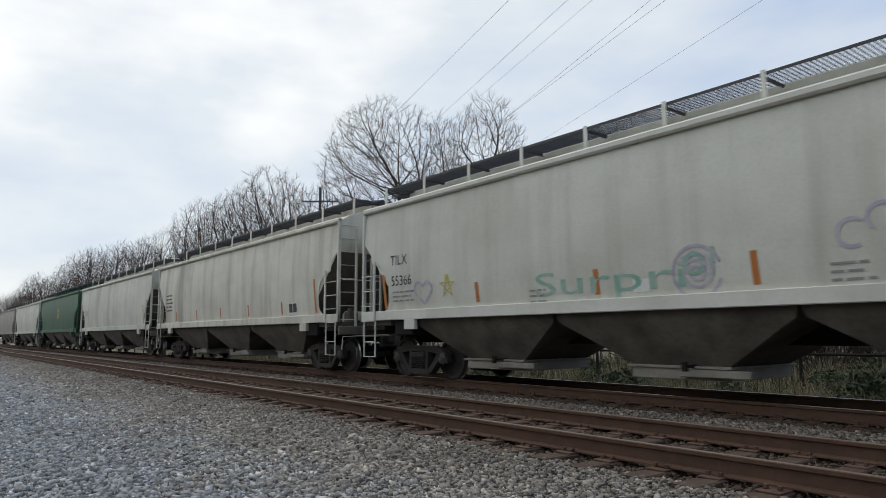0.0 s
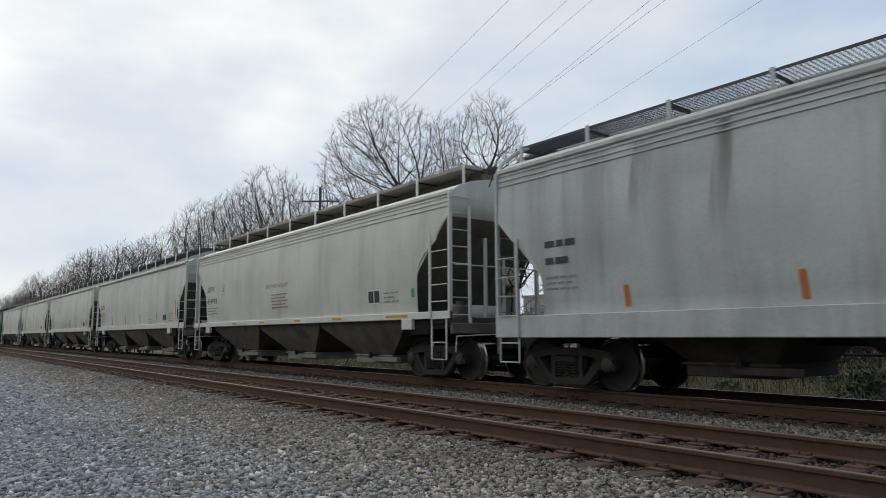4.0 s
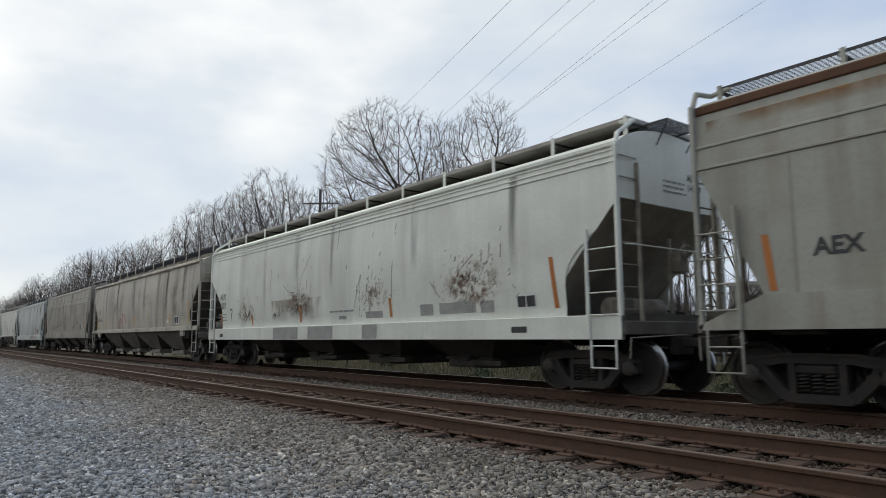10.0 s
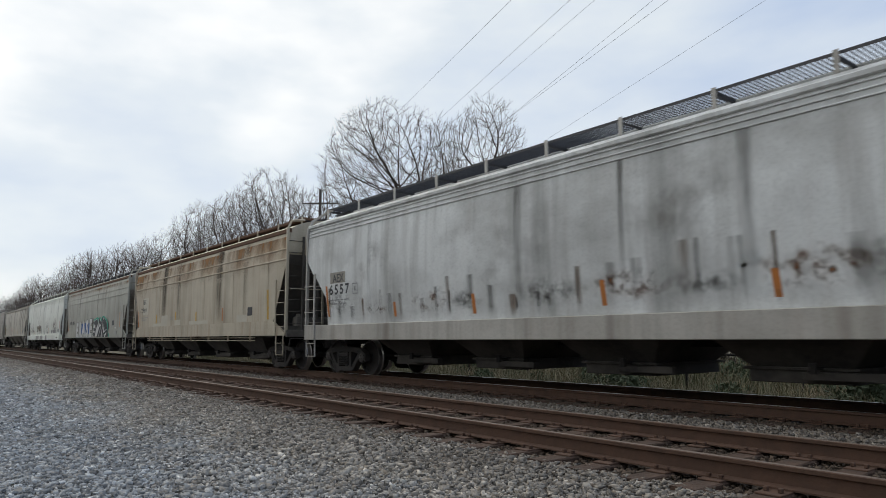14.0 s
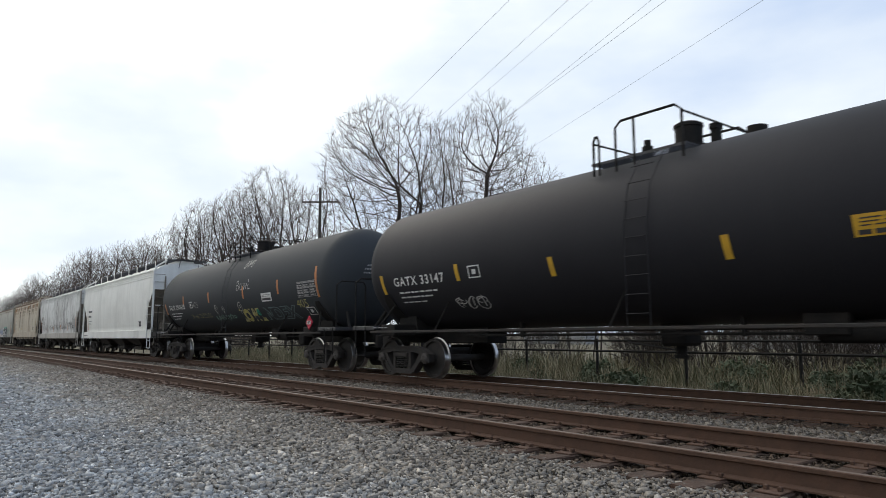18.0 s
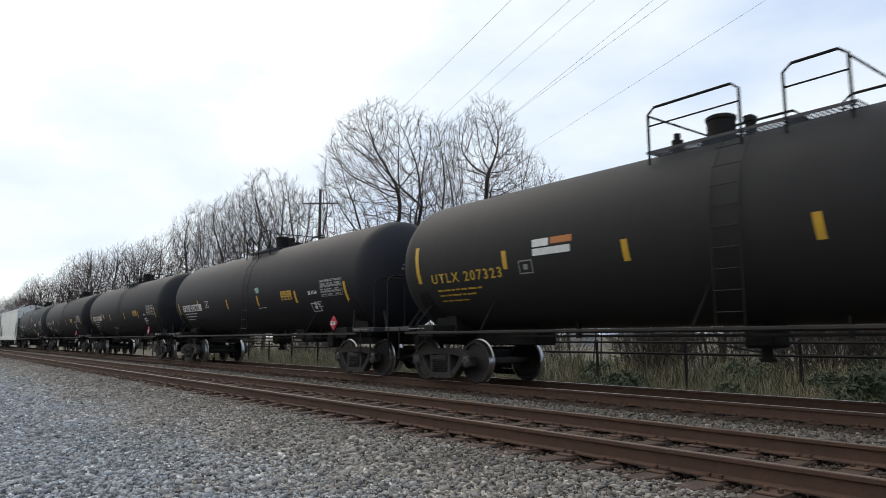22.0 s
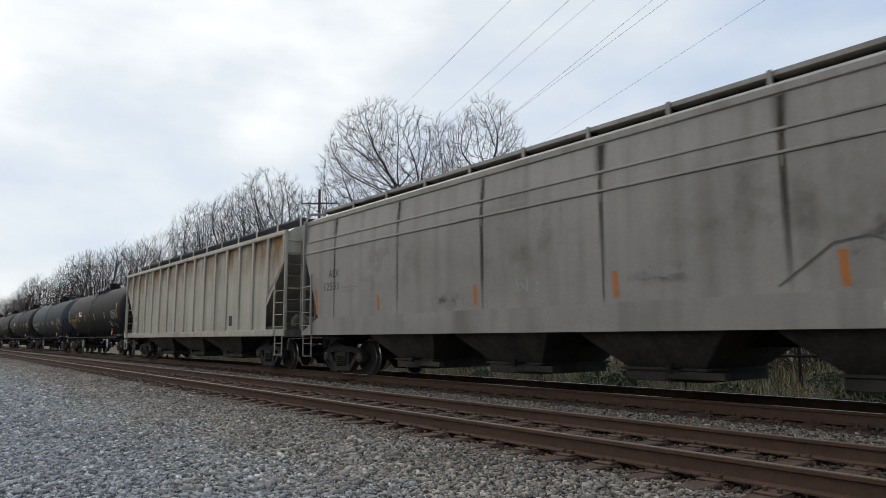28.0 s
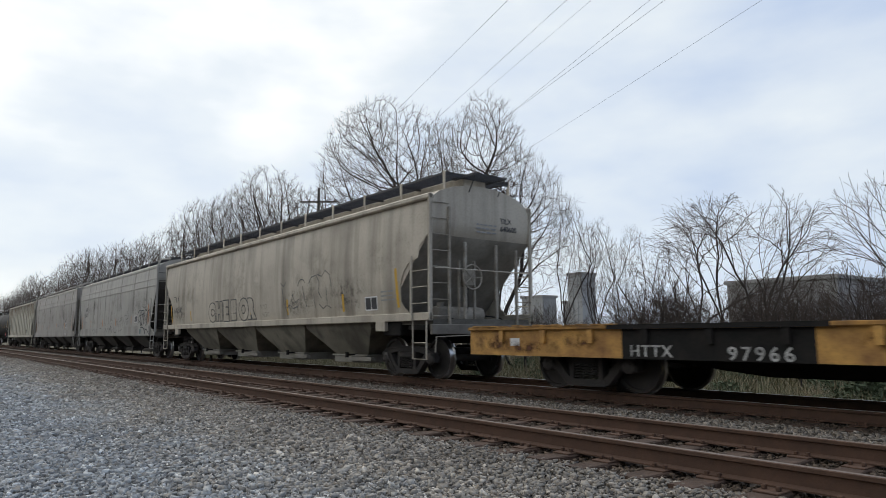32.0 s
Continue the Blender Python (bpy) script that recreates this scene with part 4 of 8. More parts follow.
def tank_car(label, paint, L=16.3, B=13.6, deck_kind=2, shift=0.0):
    wide_deck = deck_kind == 2
    car = thing("tank_car", label, "freight car", "tank cars")
    half = L / 2
    prof = []
    for k in range(9):
        a = math.pi / 2 * k / 8
        prof.append((-half + 0.75 - 0.75 * math.cos(a) ** 0.9, max(TANK_R * math.sin(a) ** 0.86, 0.02)))
    prof = prof + [(-x, r) for x, r in prof[::-1]]
    s = Shape().loft([[(x, r * math.cos(a), TANK_Z + r * math.sin(a)) for a in (2 * math.pi * i / 56 for i in range(56))] for x, r in prof])
    part("tank", s, paint, car)
    end = half + 0.25
    for d in (-1, 1):
        x = d * B / 2
        s = Shape().prism([(x - 0.4, 1.02), (x + 0.4, 1.02), (x + 0.3, 1.75), (x - 0.3, 1.75)], -0.9, 0.9)
        part("saddle", s, FRAME_BLACK, car)
        part("stub_sill", Shape().box(d * (B / 2 - 2.2), d * end, -0.3, 0.3, 0.80, 1.22, 0.02), FRAME_BLACK, car)
        part("bolster_plate", Shape().box(x - 0.3, x + 0.3, -1.5, 1.5, 0.98, 1.24, 0.02), FRAME_BLACK, car)
        part("end_platform", Shape().box(d * (half - 0.75), d * end, -1.5, 1.5, 1.12, 1.22, 0.01), GRATE, car)
        for e in (-1, 1):
            part("strut", Shape().tube([(x + d * 0.5, e * 1.40, 1.2), (x + d * 0.1, e * 1.15, 1.75)], 0.028, 6), FRAME_BLACK, car)
            part("head_brace", Shape().tube([(d * (end - 0.2), e * 0.95, 1.2), (d * (half - 0.45), e * 0.78, 1.78)], 0.04, 6), FRAME_BLACK, car)
            part("end_handrail", Shape().tube([(d * (end - 0.05), e * 1.45, 1.2), (d * (end - 0.05), e * 1.45, 2.35), (d * (end - 0.05), e * 1.3, 2.45), (d * (end - 0.05), e * 0.62, 2.45), (d * (end - 0.05), e * 0.55, 2.35), (d * (end - 0.05), e * 0.55, 1.2)], 0.022, 6), FRAME_BLACK, car)
            st = Shape().tube([(d * (end - 0.6), e * 1.5, 1.2), (d * (end - 0.6), e * 1.5, 0.5), (d * (end - 0.15), e * 1.5, 0.5), (d * (end - 0.15), e * 1.5, 1.2)], 0.018, 6)
            part("sill_step", st, FRAME_BLACK, car)
        add_bogie(car, x)
        add_coupler(car, d * end, d)
    for e in (-1, 1):
        part("side_rail", Shape().box(-half + 0.6, half - 0.6, e * 1.46, e * 1.52, 1.045, 1.10, 0.01), STEEL_DARK, car)
        for x in (-5.0, -0.35, 4.7):
            part("rail_bracket", Shape().tube([(x, e * 1.48, 1.08), (x + 0.14, e * 1.16, 1.74)], 0.018, 5), FRAME_BLACK, car)
    # belly valve, brake gear
    part("outlet_valve", Shape().box(-0.24, 0.24, -0.28, 0.28, 0.78, 1.28, 0.05), FRAME_BLACK, car)
    part("brake_cylinder", Shape().tube([(2.6, -0.4, 1.0), (3.4, -0.4, 1.0)], 0.16, 12).box(2.3, 2.9, -0.6, 0.3, 0.95, 1.3, 0.02), FRAME_BLACK, car)
    part("brake_rod", Shape().tube([(-5.2, -0.5, 0.98), (5.2, -0.5, 0.98)], 0.025, 6), FRAME_BLACK, car)
    # manway platform with railings
    top = TANK_Z + TANK_R
    m, hoops, hgt = (-0.85, ((-1.57, 0.0, 0.60), (0.65, 1.5, 0.62)), 0.6) if wide_deck else ((0.35, ((-0.92, -0.80, 0.36), (-0.44, 0.85, 0.52)), 0.36), (-0.15, ((-0.95, -0.40, 0.38), (0.08, 1.05, 0.52)), 0.36))[deck_kind]
    m, hoops = m + shift, tuple((a + shift, b + shift, hgt) for a, b, hgt in hoops)
    part("manway", Shape().loft([[(r * math.cos(a) + m, r * math.sin(a), z) for a in (2 * math.pi * k / 20 for k in range(20))] for r, z in ((0.23, top - 0.1), (0.23, top + 0.40), (0.25, top + 0.41), (0.25, top + 0.46), (0.2, top + 0.49))]), FRAME_BLACK, car)
    part("flange", Shape().loft([[(r * math.cos(a) + m, r * math.sin(a), z) for a in (2 * math.pi * k / 20 for k in range(20))] for r, z in ((0.33, top - 0.05), (0.33, top + 0.07), (0.24, top + 0.09))]), FRAME_BLACK, car)
    part("valve", Shape().tube([(m - 0.7, -0.2, top - 0.05), (m - 0.7, -0.2, top + 0.2)], 0.1, 10).tube([(m - 0.7, -0.2, top + 0.2), (m - 0.7, -0.2, top + 0.32)], 0.06, 8), FRAME_BLACK, car)
    part("valve", Shape().tube([(m + 0.42, 0.15, top - 0.05), (m + 0.42, 0.15, top + 0.36)], 0.09, 10).box(m + 0.34, m + 0.50, 0.05, 0.25, top + 0.30, top + 0.42, 0.02), FRAME_BLACK, car)
    part("vent", Shape().tube([(m + 1.2, 0.0, top - 0.05), (m + 1.2, 0.0, top + 0.14)], 0.16, 12), FRAME_BLACK, car)
    key = ("deck", deck_kind, shift)
    if key not in BOARDS:
        BOARDS[key] = grating(hoops[0][0] - 0.05, hoops[-1][1] + 0.05, -1.0, -0.6, top - 0.12).mesh("deck", GRATE)
    part("deck", BOARDS[key], None, car)
    for e in (-1, 1):
        y = e * 1.0
        for a, b, hgt in hoops:
            r = Shape().tube([(a, y, top - 0.35), (a, y, top + hgt - 0.1), (a + min(0.12, (b - a) / 3), y, top + hgt), (b - min(0.12, (b - a) / 3), y, top + hgt), (b, y, top + hgt - 0.1), (b, y, top - 0.35)], 0.022, 6)
            if wide_deck:
                r.tube([(a, y, top + 0.3), (b, y, top + 0.3)], 0.014, 5)
            elif deck_kind == 0 and b - a > 0.8:
                r.tube([(-0.06, y, top - 0.3), (-0.06, y, top + hgt)], 0.022, 6)
            part("railing", r, FRAME_BLACK, car)
    for x, z in ((hoops[0][0], hoops[0][2]), (hoops[-1][1], hoops[-1][2])):
        part("cross_rail", Shape().tube([(x, -1.0, top + z - 0.12), (x, 1.0, top + z - 0.12)], 0.018, 5), FRAME_BLACK, car)
    lad = Shape()
    for x in (0.05, 0.48):
        lad.tube([(x, -1.52, 1.07), (x, -1.53, 2.7), (x, -1.38, 3.35), (x, -1.02, top - 0.25)], 0.008, 5)
    for k in range(9):
        z = 1.3 + 0.3 * k
        y = -1.53 if z < 2.7 else -1.53 + (z - 2.7) ** 2 * 0.28
        lad.tube([(0.05, y, z), (0.48, y, z)], 0.008, 5)
    part("side_ladder", lad, paint, car)
    # saddle wings hug the barrel over each bogie
    for d in (-1, 1):
        for e in (-1, 1):
            rings = []
            for k in range(8):
                z = 1.18 + 0.78 * k / 7
                a = math.asin((z - TANK_Z) / TANK_R) if z - TANK_Z > -TANK_R else -math.pi / 2
                w = (0.24 - 0.012 * k) if k < 6 else (0.15 if k == 6 else 0.09)
                c, y = d * (B / 2 + 0.25), TANK_R * math.cos(a)
                rings.append([(c - w, e * (y - 0.05), z), (c + w, e * (y - 0.05), z), (c + w, e * (y + 0.035), z), (c - w, e * (y + 0.035), z)])
            part("saddle_wing", Shape().loft(rings), FRAME_BLACK, car)
    # gear that hangs under the barrel
    part("air_reservoir", Shape().tube([(2.1, 0.45, 0.98), (2.14, 0.45, 0.98), (3.2, 0.45, 0.98), (3.24, 0.45, 0.98)], 0.15, 14), FRAME_BLACK, car)
    part("valve_box", Shape().box(4.4, 4.75, -0.6, -0.3, 0.70, 1.06, 0.03), FRAME_BLACK, car)
    part("outlet_pipe", Shape().tube([(0.0, 0, 0.8), (0.0, 0, 0.60)], 0.09, 12).tube([(0.0, 0, 0.63), (0.0, 0, 0.57)], 0.13, 12), FRAME_BLACK, car)
    part("valve_rod", Shape().tube([(0.0, -1.45, 0.86), (0.0, -0.2, 0.72)], 0.016, 5), STEEL_DARK, car)
    for x in (-3.3, 1.4, 3.9, 5.3):
        part("pipe_hanger", Shape().box(x - 0.03, x + 0.03, -0.55, -0.45, 0.94, 1.4), FRAME_BLACK, car)
    for x in (B / 2 + 0.75, -B / 2 - 0.55):
        bars(car, lambda z: (-1.502, z), x - 0.05, x + 0.55, 1.16, 1, GREY_INK, 0.1, 0.03)
    return car, tank_skin, half


# ---- flat car ----
def flat_car(label, L, paint, B=13.0, flange=None):
    car = thing("flat_car", label, "freight car")
    half = L / 2
    part("deck", Shape().box(-half, half, -1.40, 1.40, 1.02, 1.12, 0.01), FRAME_BLACK, car, "dark wooden deck")
    for e in (-1, 1):
        s = Shape().prism([(-half, 1.10), (half, 1.10), (half, 0.60), (half - 2.2, 0.60), (half - 4.5, 0.60), (-half + 4.5, 0.60), (-half + 2.2, 0.60), (-half, 0.60)], e * 1.40, e * 1.43)
        part("side_sill", s, paint, car)
        part("flange", Shape().box(-half, half, e * 1.40, e * 1.50, 1.07, 1.13, 0.008), flange or paint, car)
        for k in range(16):
            x = -half + 0.95 + 1.07 * k
            part("stake_pocket", Shape().prism([(x - 0.055, 1.065), (x + 0.055, 1.065), (x + 0.045, 0.84), (x - 0.045, 0.84)], e * 1.43, e * 1.495), FRAME_BLACK if -5.5 < x < -2.6 else paint, car)
    for d in (-1, 1):
        part("end_beam", Shape().box(d * half - d * 0.1, d * half, -1.43, 1.43, 0.66, 1.10, 0.01), paint, car)
        add_bogie(car, d * B / 2)
        add_coupler(car, d * half, d)
        part("bolster_plate", Shape().box(d * B / 2 - 0.3, d * B / 2 + 0.3, -1.3, 1.3, 0.84, 1.02, 0.02), FRAME_BLACK, car)
    part("centre_sill", Shape().prism([(-half + 0.1, 1.02), (half - 0.1, 1.02), (half - 0.1, 0.62), (half - 3.5, 0.55), (half - 5.5, 0.34), (-half + 5.5, 0.34), (-half + 3.5, 0.55), (-half + 0.1, 0.62)], -0.35, 0.35), FRAME_BLACK, car)
    for k in range(9):
        x = -half + 1.5 + (L - 3) * k / 8
        part("cross_bearer", Shape().box(x - 0.08, x + 0.08, -1.38, 1.38, 0.62, 1.0, 0.01), FRAME_BLACK, car)
    return car, (lambda z: (-1.43, z)), half


# ---- trees, wires and the far side ----
def tubes(a, b, r0, r1, sides):
    """Many short round pieces at once: ends a and b, radii r0 and r1; corners and faces."""
    n = len(a)
    way = b - a
    way = way / np.maximum(np.linalg.norm(way, axis=1), 1e-6)[:, None]
    pick = np.where(np.abs(way[:, 2:3]) < 0.9, np.array([[0.0, 0.0, 1.0]]), np.array([[1.0, 0.0, 0.0]]))
    side = np.cross(way, pick)
    side = side / np.linalg.norm(side, axis=1)[:, None]
    up = np.cross(way, side)
    ang = 2 * math.pi * np.arange(sides) / sides
    ring = side[:, None] * np.cos(ang)[None, :, None] + up[:, None] * np.sin(ang)[None, :, None]
    v = np.concatenate([a[:, None] + ring * r0[:, None, None], b[:, None] + ring * r1[:, None, None]], 1).reshape(-1, 3)
    k = np.arange(sides)
    quad = np.stack([k, (k + 1) % sides, sides + (k + 1) % sides, sides + k], -1)
    return v, (quad[None] + (np.arange(n) * 2 * sides)[:, None, None]).reshape(-1, 4)


def quad_mesh(name, v, f, mat):
    me = bpy.data.meshes.new(name)
    me.vertices.add(len(v))
    me.vertices.foreach_set("co", v.reshape(-1))
    me.loops.add(len(f) * 4)
    me.loops.foreach_set("vertex_index", f.reshape(-1).astype(np.int32))
    me.polygons.add(len(f))
    me.polygons.foreach_set("loop_start", np.arange(0, len(f) * 4, 4, dtype=np.int32))
    me.update(calc_edges=True)
    me.materials.append(mat)
    return me


def tree_meshes(seed, stems, fork, mid, wide, limbs, open_angle=0.6, side=(7, 6, 5), bend=0.10, wander=0.07, tip=0.0042, lean=0.05, droop=0.0, power=2.2, grain=0.22, stout=7, slant=0.0):
    """Trunk and crown of a bare tree 10 m high: limbs fan out from the fork and split into ever finer twigs inside a rounded crown.
    fork: height of the first limbs; mid, wide: height and radius of the widest part; side: twigs of each order on a limb;
    slant: how far the whole tree leans to its +x."""
    rng = random.Random(seed)
    nodes, parent = [], []

    def inside(p):
        if p.z < 0.3:
            return 0.0
        r = wide * (math.sqrt(max(1 - ((p.z - mid) / (10 - mid)) ** 2, 0)) if p.z > mid else 0.45 + 0.55 * max(p.z - fork * 0.5, 0) / (mid - fork * 0.5))
        return math.hypot(p.x, p.y) - r * (0.90 + 0.18 * noise.noise(p * 0.9 + Vector((seed, 0, 0))))

    def limb(start, way, length, order, root):
        """A limb from the node root; returns its nodes."""
        reach = 0.0
        while reach < length and inside(start + way * (reach + 0.15)) < 0:
            reach += 0.15
        if reach < 0.1 and order:
            return
        length = min(length, max(reach, 0.12) + rng.uniform(0, 0.2))
        n = max(2, min(9, round(length / grain)))
        p, last, out = start, root, []
        for _ in range(n):
            way = (way + Vector((rng.gauss(0, wander), rng.gauss(0, wander), rng.gauss(0, wander) + bend * 0.12 - droop * 0.1))).normalized()
            p = p + way * length / n
            if out and inside(p) > 0.12:
                break
            nodes.append(p)
            parent.append(last)
            last = len(nodes) - 1
            out.append((last, p, way))
        if order < len(side):
            m = side[order]
            turn = rng.uniform(0, 6.28)
            for k in range(m):
                u = 0.22 + 0.78 * (k + rng.uniform(0.2, 0.8)) / m
                i, q, w = out[min(int(u * len(out)), len(out) - 1)]
                turn += 2.4 + rng.uniform(-0.4, 0.4)
                a = w.orthogonal().normalized()
                b = w.cross(a)
                spread = math.tan(rng.uniform(0.38, 0.74))
                away = Vector((q.x, q.y, 0)).normalized() * 0.20 + Vector((0, 0, 0.06 - 0.2 * droop))
                child = (w + (a * math.cos(turn) + b * math.sin(turn)) * spread + away).normalized()
                limb(q, child, length * (0.72 - 0.30 * u) * rng.uniform(0.75, 1.2), order + 1, i)

    for k in range(stems):
        a = 6.283 * (k + rng.uniform(0.1, 0.5)) / stems
        base = Vector((math.cos(a), math.sin(a), 0)) * (0.2 if stems > 1 else 0)
        way = Vector((math.cos(a) * lean, math.sin(a) * lean, 1)).normalized()
        p, last = base + Vector((0, 0, -0.4)), -1
        top = fork * rng.uniform(0.85, 1.15)
        while p.z < top:
            nodes.append(p)
            parent.append(last)
            last = len(nodes) - 1
            way = (way + Vector((rng.gauss(0, 0.03), rng.gauss(0, 0.03), 0))).normalized()
            p = p + way * 0.25
        turn = rng.uniform(0, 6.28)
        for j in range(limbs):
            turn += 2.4
            tilt = open_angle * (0.15 + 0.85 * (j + rng.random()) / limbs)
            c = Vector((math.cos(turn) * math.sin(tilt), math.sin(turn) * math.sin(tilt), math.cos(tilt)))
            c = (c + (way - Vector((0, 0, 1))) * 0.9).normalized()
            i = max(last - (j % 4) * 2, 0) if stems == 1 else last - (j % 2)
            limb(nodes[i], c, 9.0, 0, i)
    pts = np.array([tuple(p) for p in nodes])
    pts[:, 0] += slant * np.maximum(pts[:, 2], 0)
    return limb_meshes(pts, np.array(parent), tip, power, stout)


def limb_meshes(pts, parent, tip, power, stout=7):
    """Trunk and crown from branch points and the point that each grows from."""
    # thickness: each limb carries the sum of what grows from it
    load = np.zeros(len(pts))
    has = np.zeros(len(pts), bool)
    has[parent[parent >= 0]] = True
    load[~has] = tip ** power
    for i in range(len(pts) - 1, -1, -1):
        if parent[i] >= 0:
            load[parent[i]] += load[i]
    rad = load ** (1 / power)
    seg = np.nonzero(parent >= 0)[0]
    a, b, r1 = pts[parent[seg]], pts[seg], rad[seg]
    r0 = np.minimum(rad[parent[seg]], r1 * 1.2)
    big = r1 > 0.022
    made = []
    for name, pick, sides, mat in (("trunk", big, stout, BARK), ("crown", ~big, 3, TWIG)):
        v, f = tubes(a[pick], b[pick], r0[pick], r1[pick], sides)
        made.append(quad_mesh(name, v, f, mat))
    return made


def crown_tree(seed, fork, centre, radii, limbs, spread, tip=0.0036, power=2.4, count=2100, reach=1.8, step=0.13, twig=0.38, twigs=(3, 1), pieces=2):
    """A bare tree 10 m high whose limbs grow towards free space in an egg-shaped crown, as real ones do."""
    rng = np.random.default_rng(seed)
    centre, radii = np.array(centre), np.array(radii)
    want = rng.normal(size=(count * 3, 3))
    want /= np.linalg.norm(want, axis=1)[:, None]
    want *= rng.random((count * 3, 1)) ** 0.36
    lump = np.array([noise.noise((p[0] * 2 + seed, p[1] * 2, p[2] * 2)) for p in want])
    want = (centre + want * radii)[lump > -0.22][:count]
    pts, parent = [np.array((0, 0, -0.4))], [-1]

    def grow(start, way, length, bend):
        i = start
        for _ in range(max(2, round(length / step))):
            way = way + rng.normal(size=3) * 0.07 + np.array((0, 0, bend))
            way = way / np.linalg.norm(way)
            pts.append(pts[i] + way * step)
            parent.append(i)
            i = len(pts) - 1
        return i

    top = grow(0, np.array((centre[0] * 0.05, centre[1] * 0.05, 1.0)), fork + 0.4, 0.02)
    turn = rng.uniform(0, 6.28)
    for k in range(limbs):
        turn += 2.4
        goal = centre + radii * np.array((math.cos(turn) * spread, math.sin(turn) * spread, rng.uniform(-0.55, 0.3)))
        start = max(top - int(rng.integers(0, max(2, int(fork / step * 0.35)))), 1)
        way = goal - pts[start]
        far = np.linalg.norm(way)
        grow(start, way / far, far * rng.uniform(0.5, 0.85), 0.01)
    near, who = np.full(len(want), 1e9), np.zeros(len(want), int)
    done = 0
    shoots = {}
    for _ in range(110):
        if done == len(pts):
            break
        fresh = np.array(pts[done:])
        d = np.linalg.norm(want[:, None] - fresh[None], axis=2)
        best = d.argmin(1)
        dist = d[np.arange(len(want)), best]
        closer = dist < near
        near[closer], who[closer] = dist[closer], best[closer] + done
        done = len(pts)
        free = near > step * 1.35
        want, near, who = want[free], near[free], who[free]
        pull = near < reach
        if not pull.any():
            break
        cur = np.array(pts)
        way = (want[pull] - cur[who[pull]]) / near[pull][:, None]
        for i in np.unique(who[pull]):
            w = way[who[pull] == i].sum(0)
            back = cur[i] - cur[parent[i]] if parent[i] >= 0 else np.array((0, 0, 1.0))
            w = w / (np.linalg.norm(w) + 1e-6) + back / step * 0.55 + rng.normal(size=3) * 0.10 + np.array((0, 0, 0.06))
            p = cur[i] + w / np.linalg.norm(w) * step
            if all(np.linalg.norm(p - q) > step * 0.6 for q in shoots.get(i, ())):
                shoots.setdefault(i, []).append(p)
                pts.append(p)
                parent.append(int(i))
    # fine twigs on the thin wood
    kids = np.bincount(np.array(parent[1:]), minlength=len(pts))
    first = np.array(pts)
    for i in range(top + 1, len(first)):
        if kids[i] > 1 or first[i][2] < fork + 0.6:
            continue
        back = (first[i] - first[parent[i]]) / step
        out = (first[i] - np.array((centre[0], centre[1], centre[2] - radii[2] * 0.7)))
        out = out / np.linalg.norm(out)
        for _ in range(twigs[0] if kids[i] == 0 else twigs[1]):
            w = back * 0.7 + out * 0.65 + rng.normal(size=3) * 0.36
            w = w / np.linalg.norm(w)
            j, p = i, first[i]
            for _ in range(pieces):
                p = p + w * twig / pieces * rng.uniform(0.6, 1.2)
                pts.append(p)
                parent.append(j)
                j = len(pts) - 1
                w = w + rng.normal(size=3) * 0.15
                w = w / np.linalg.norm(w)
    return limb_meshes(np.array(pts), np.array(parent), tip, power)


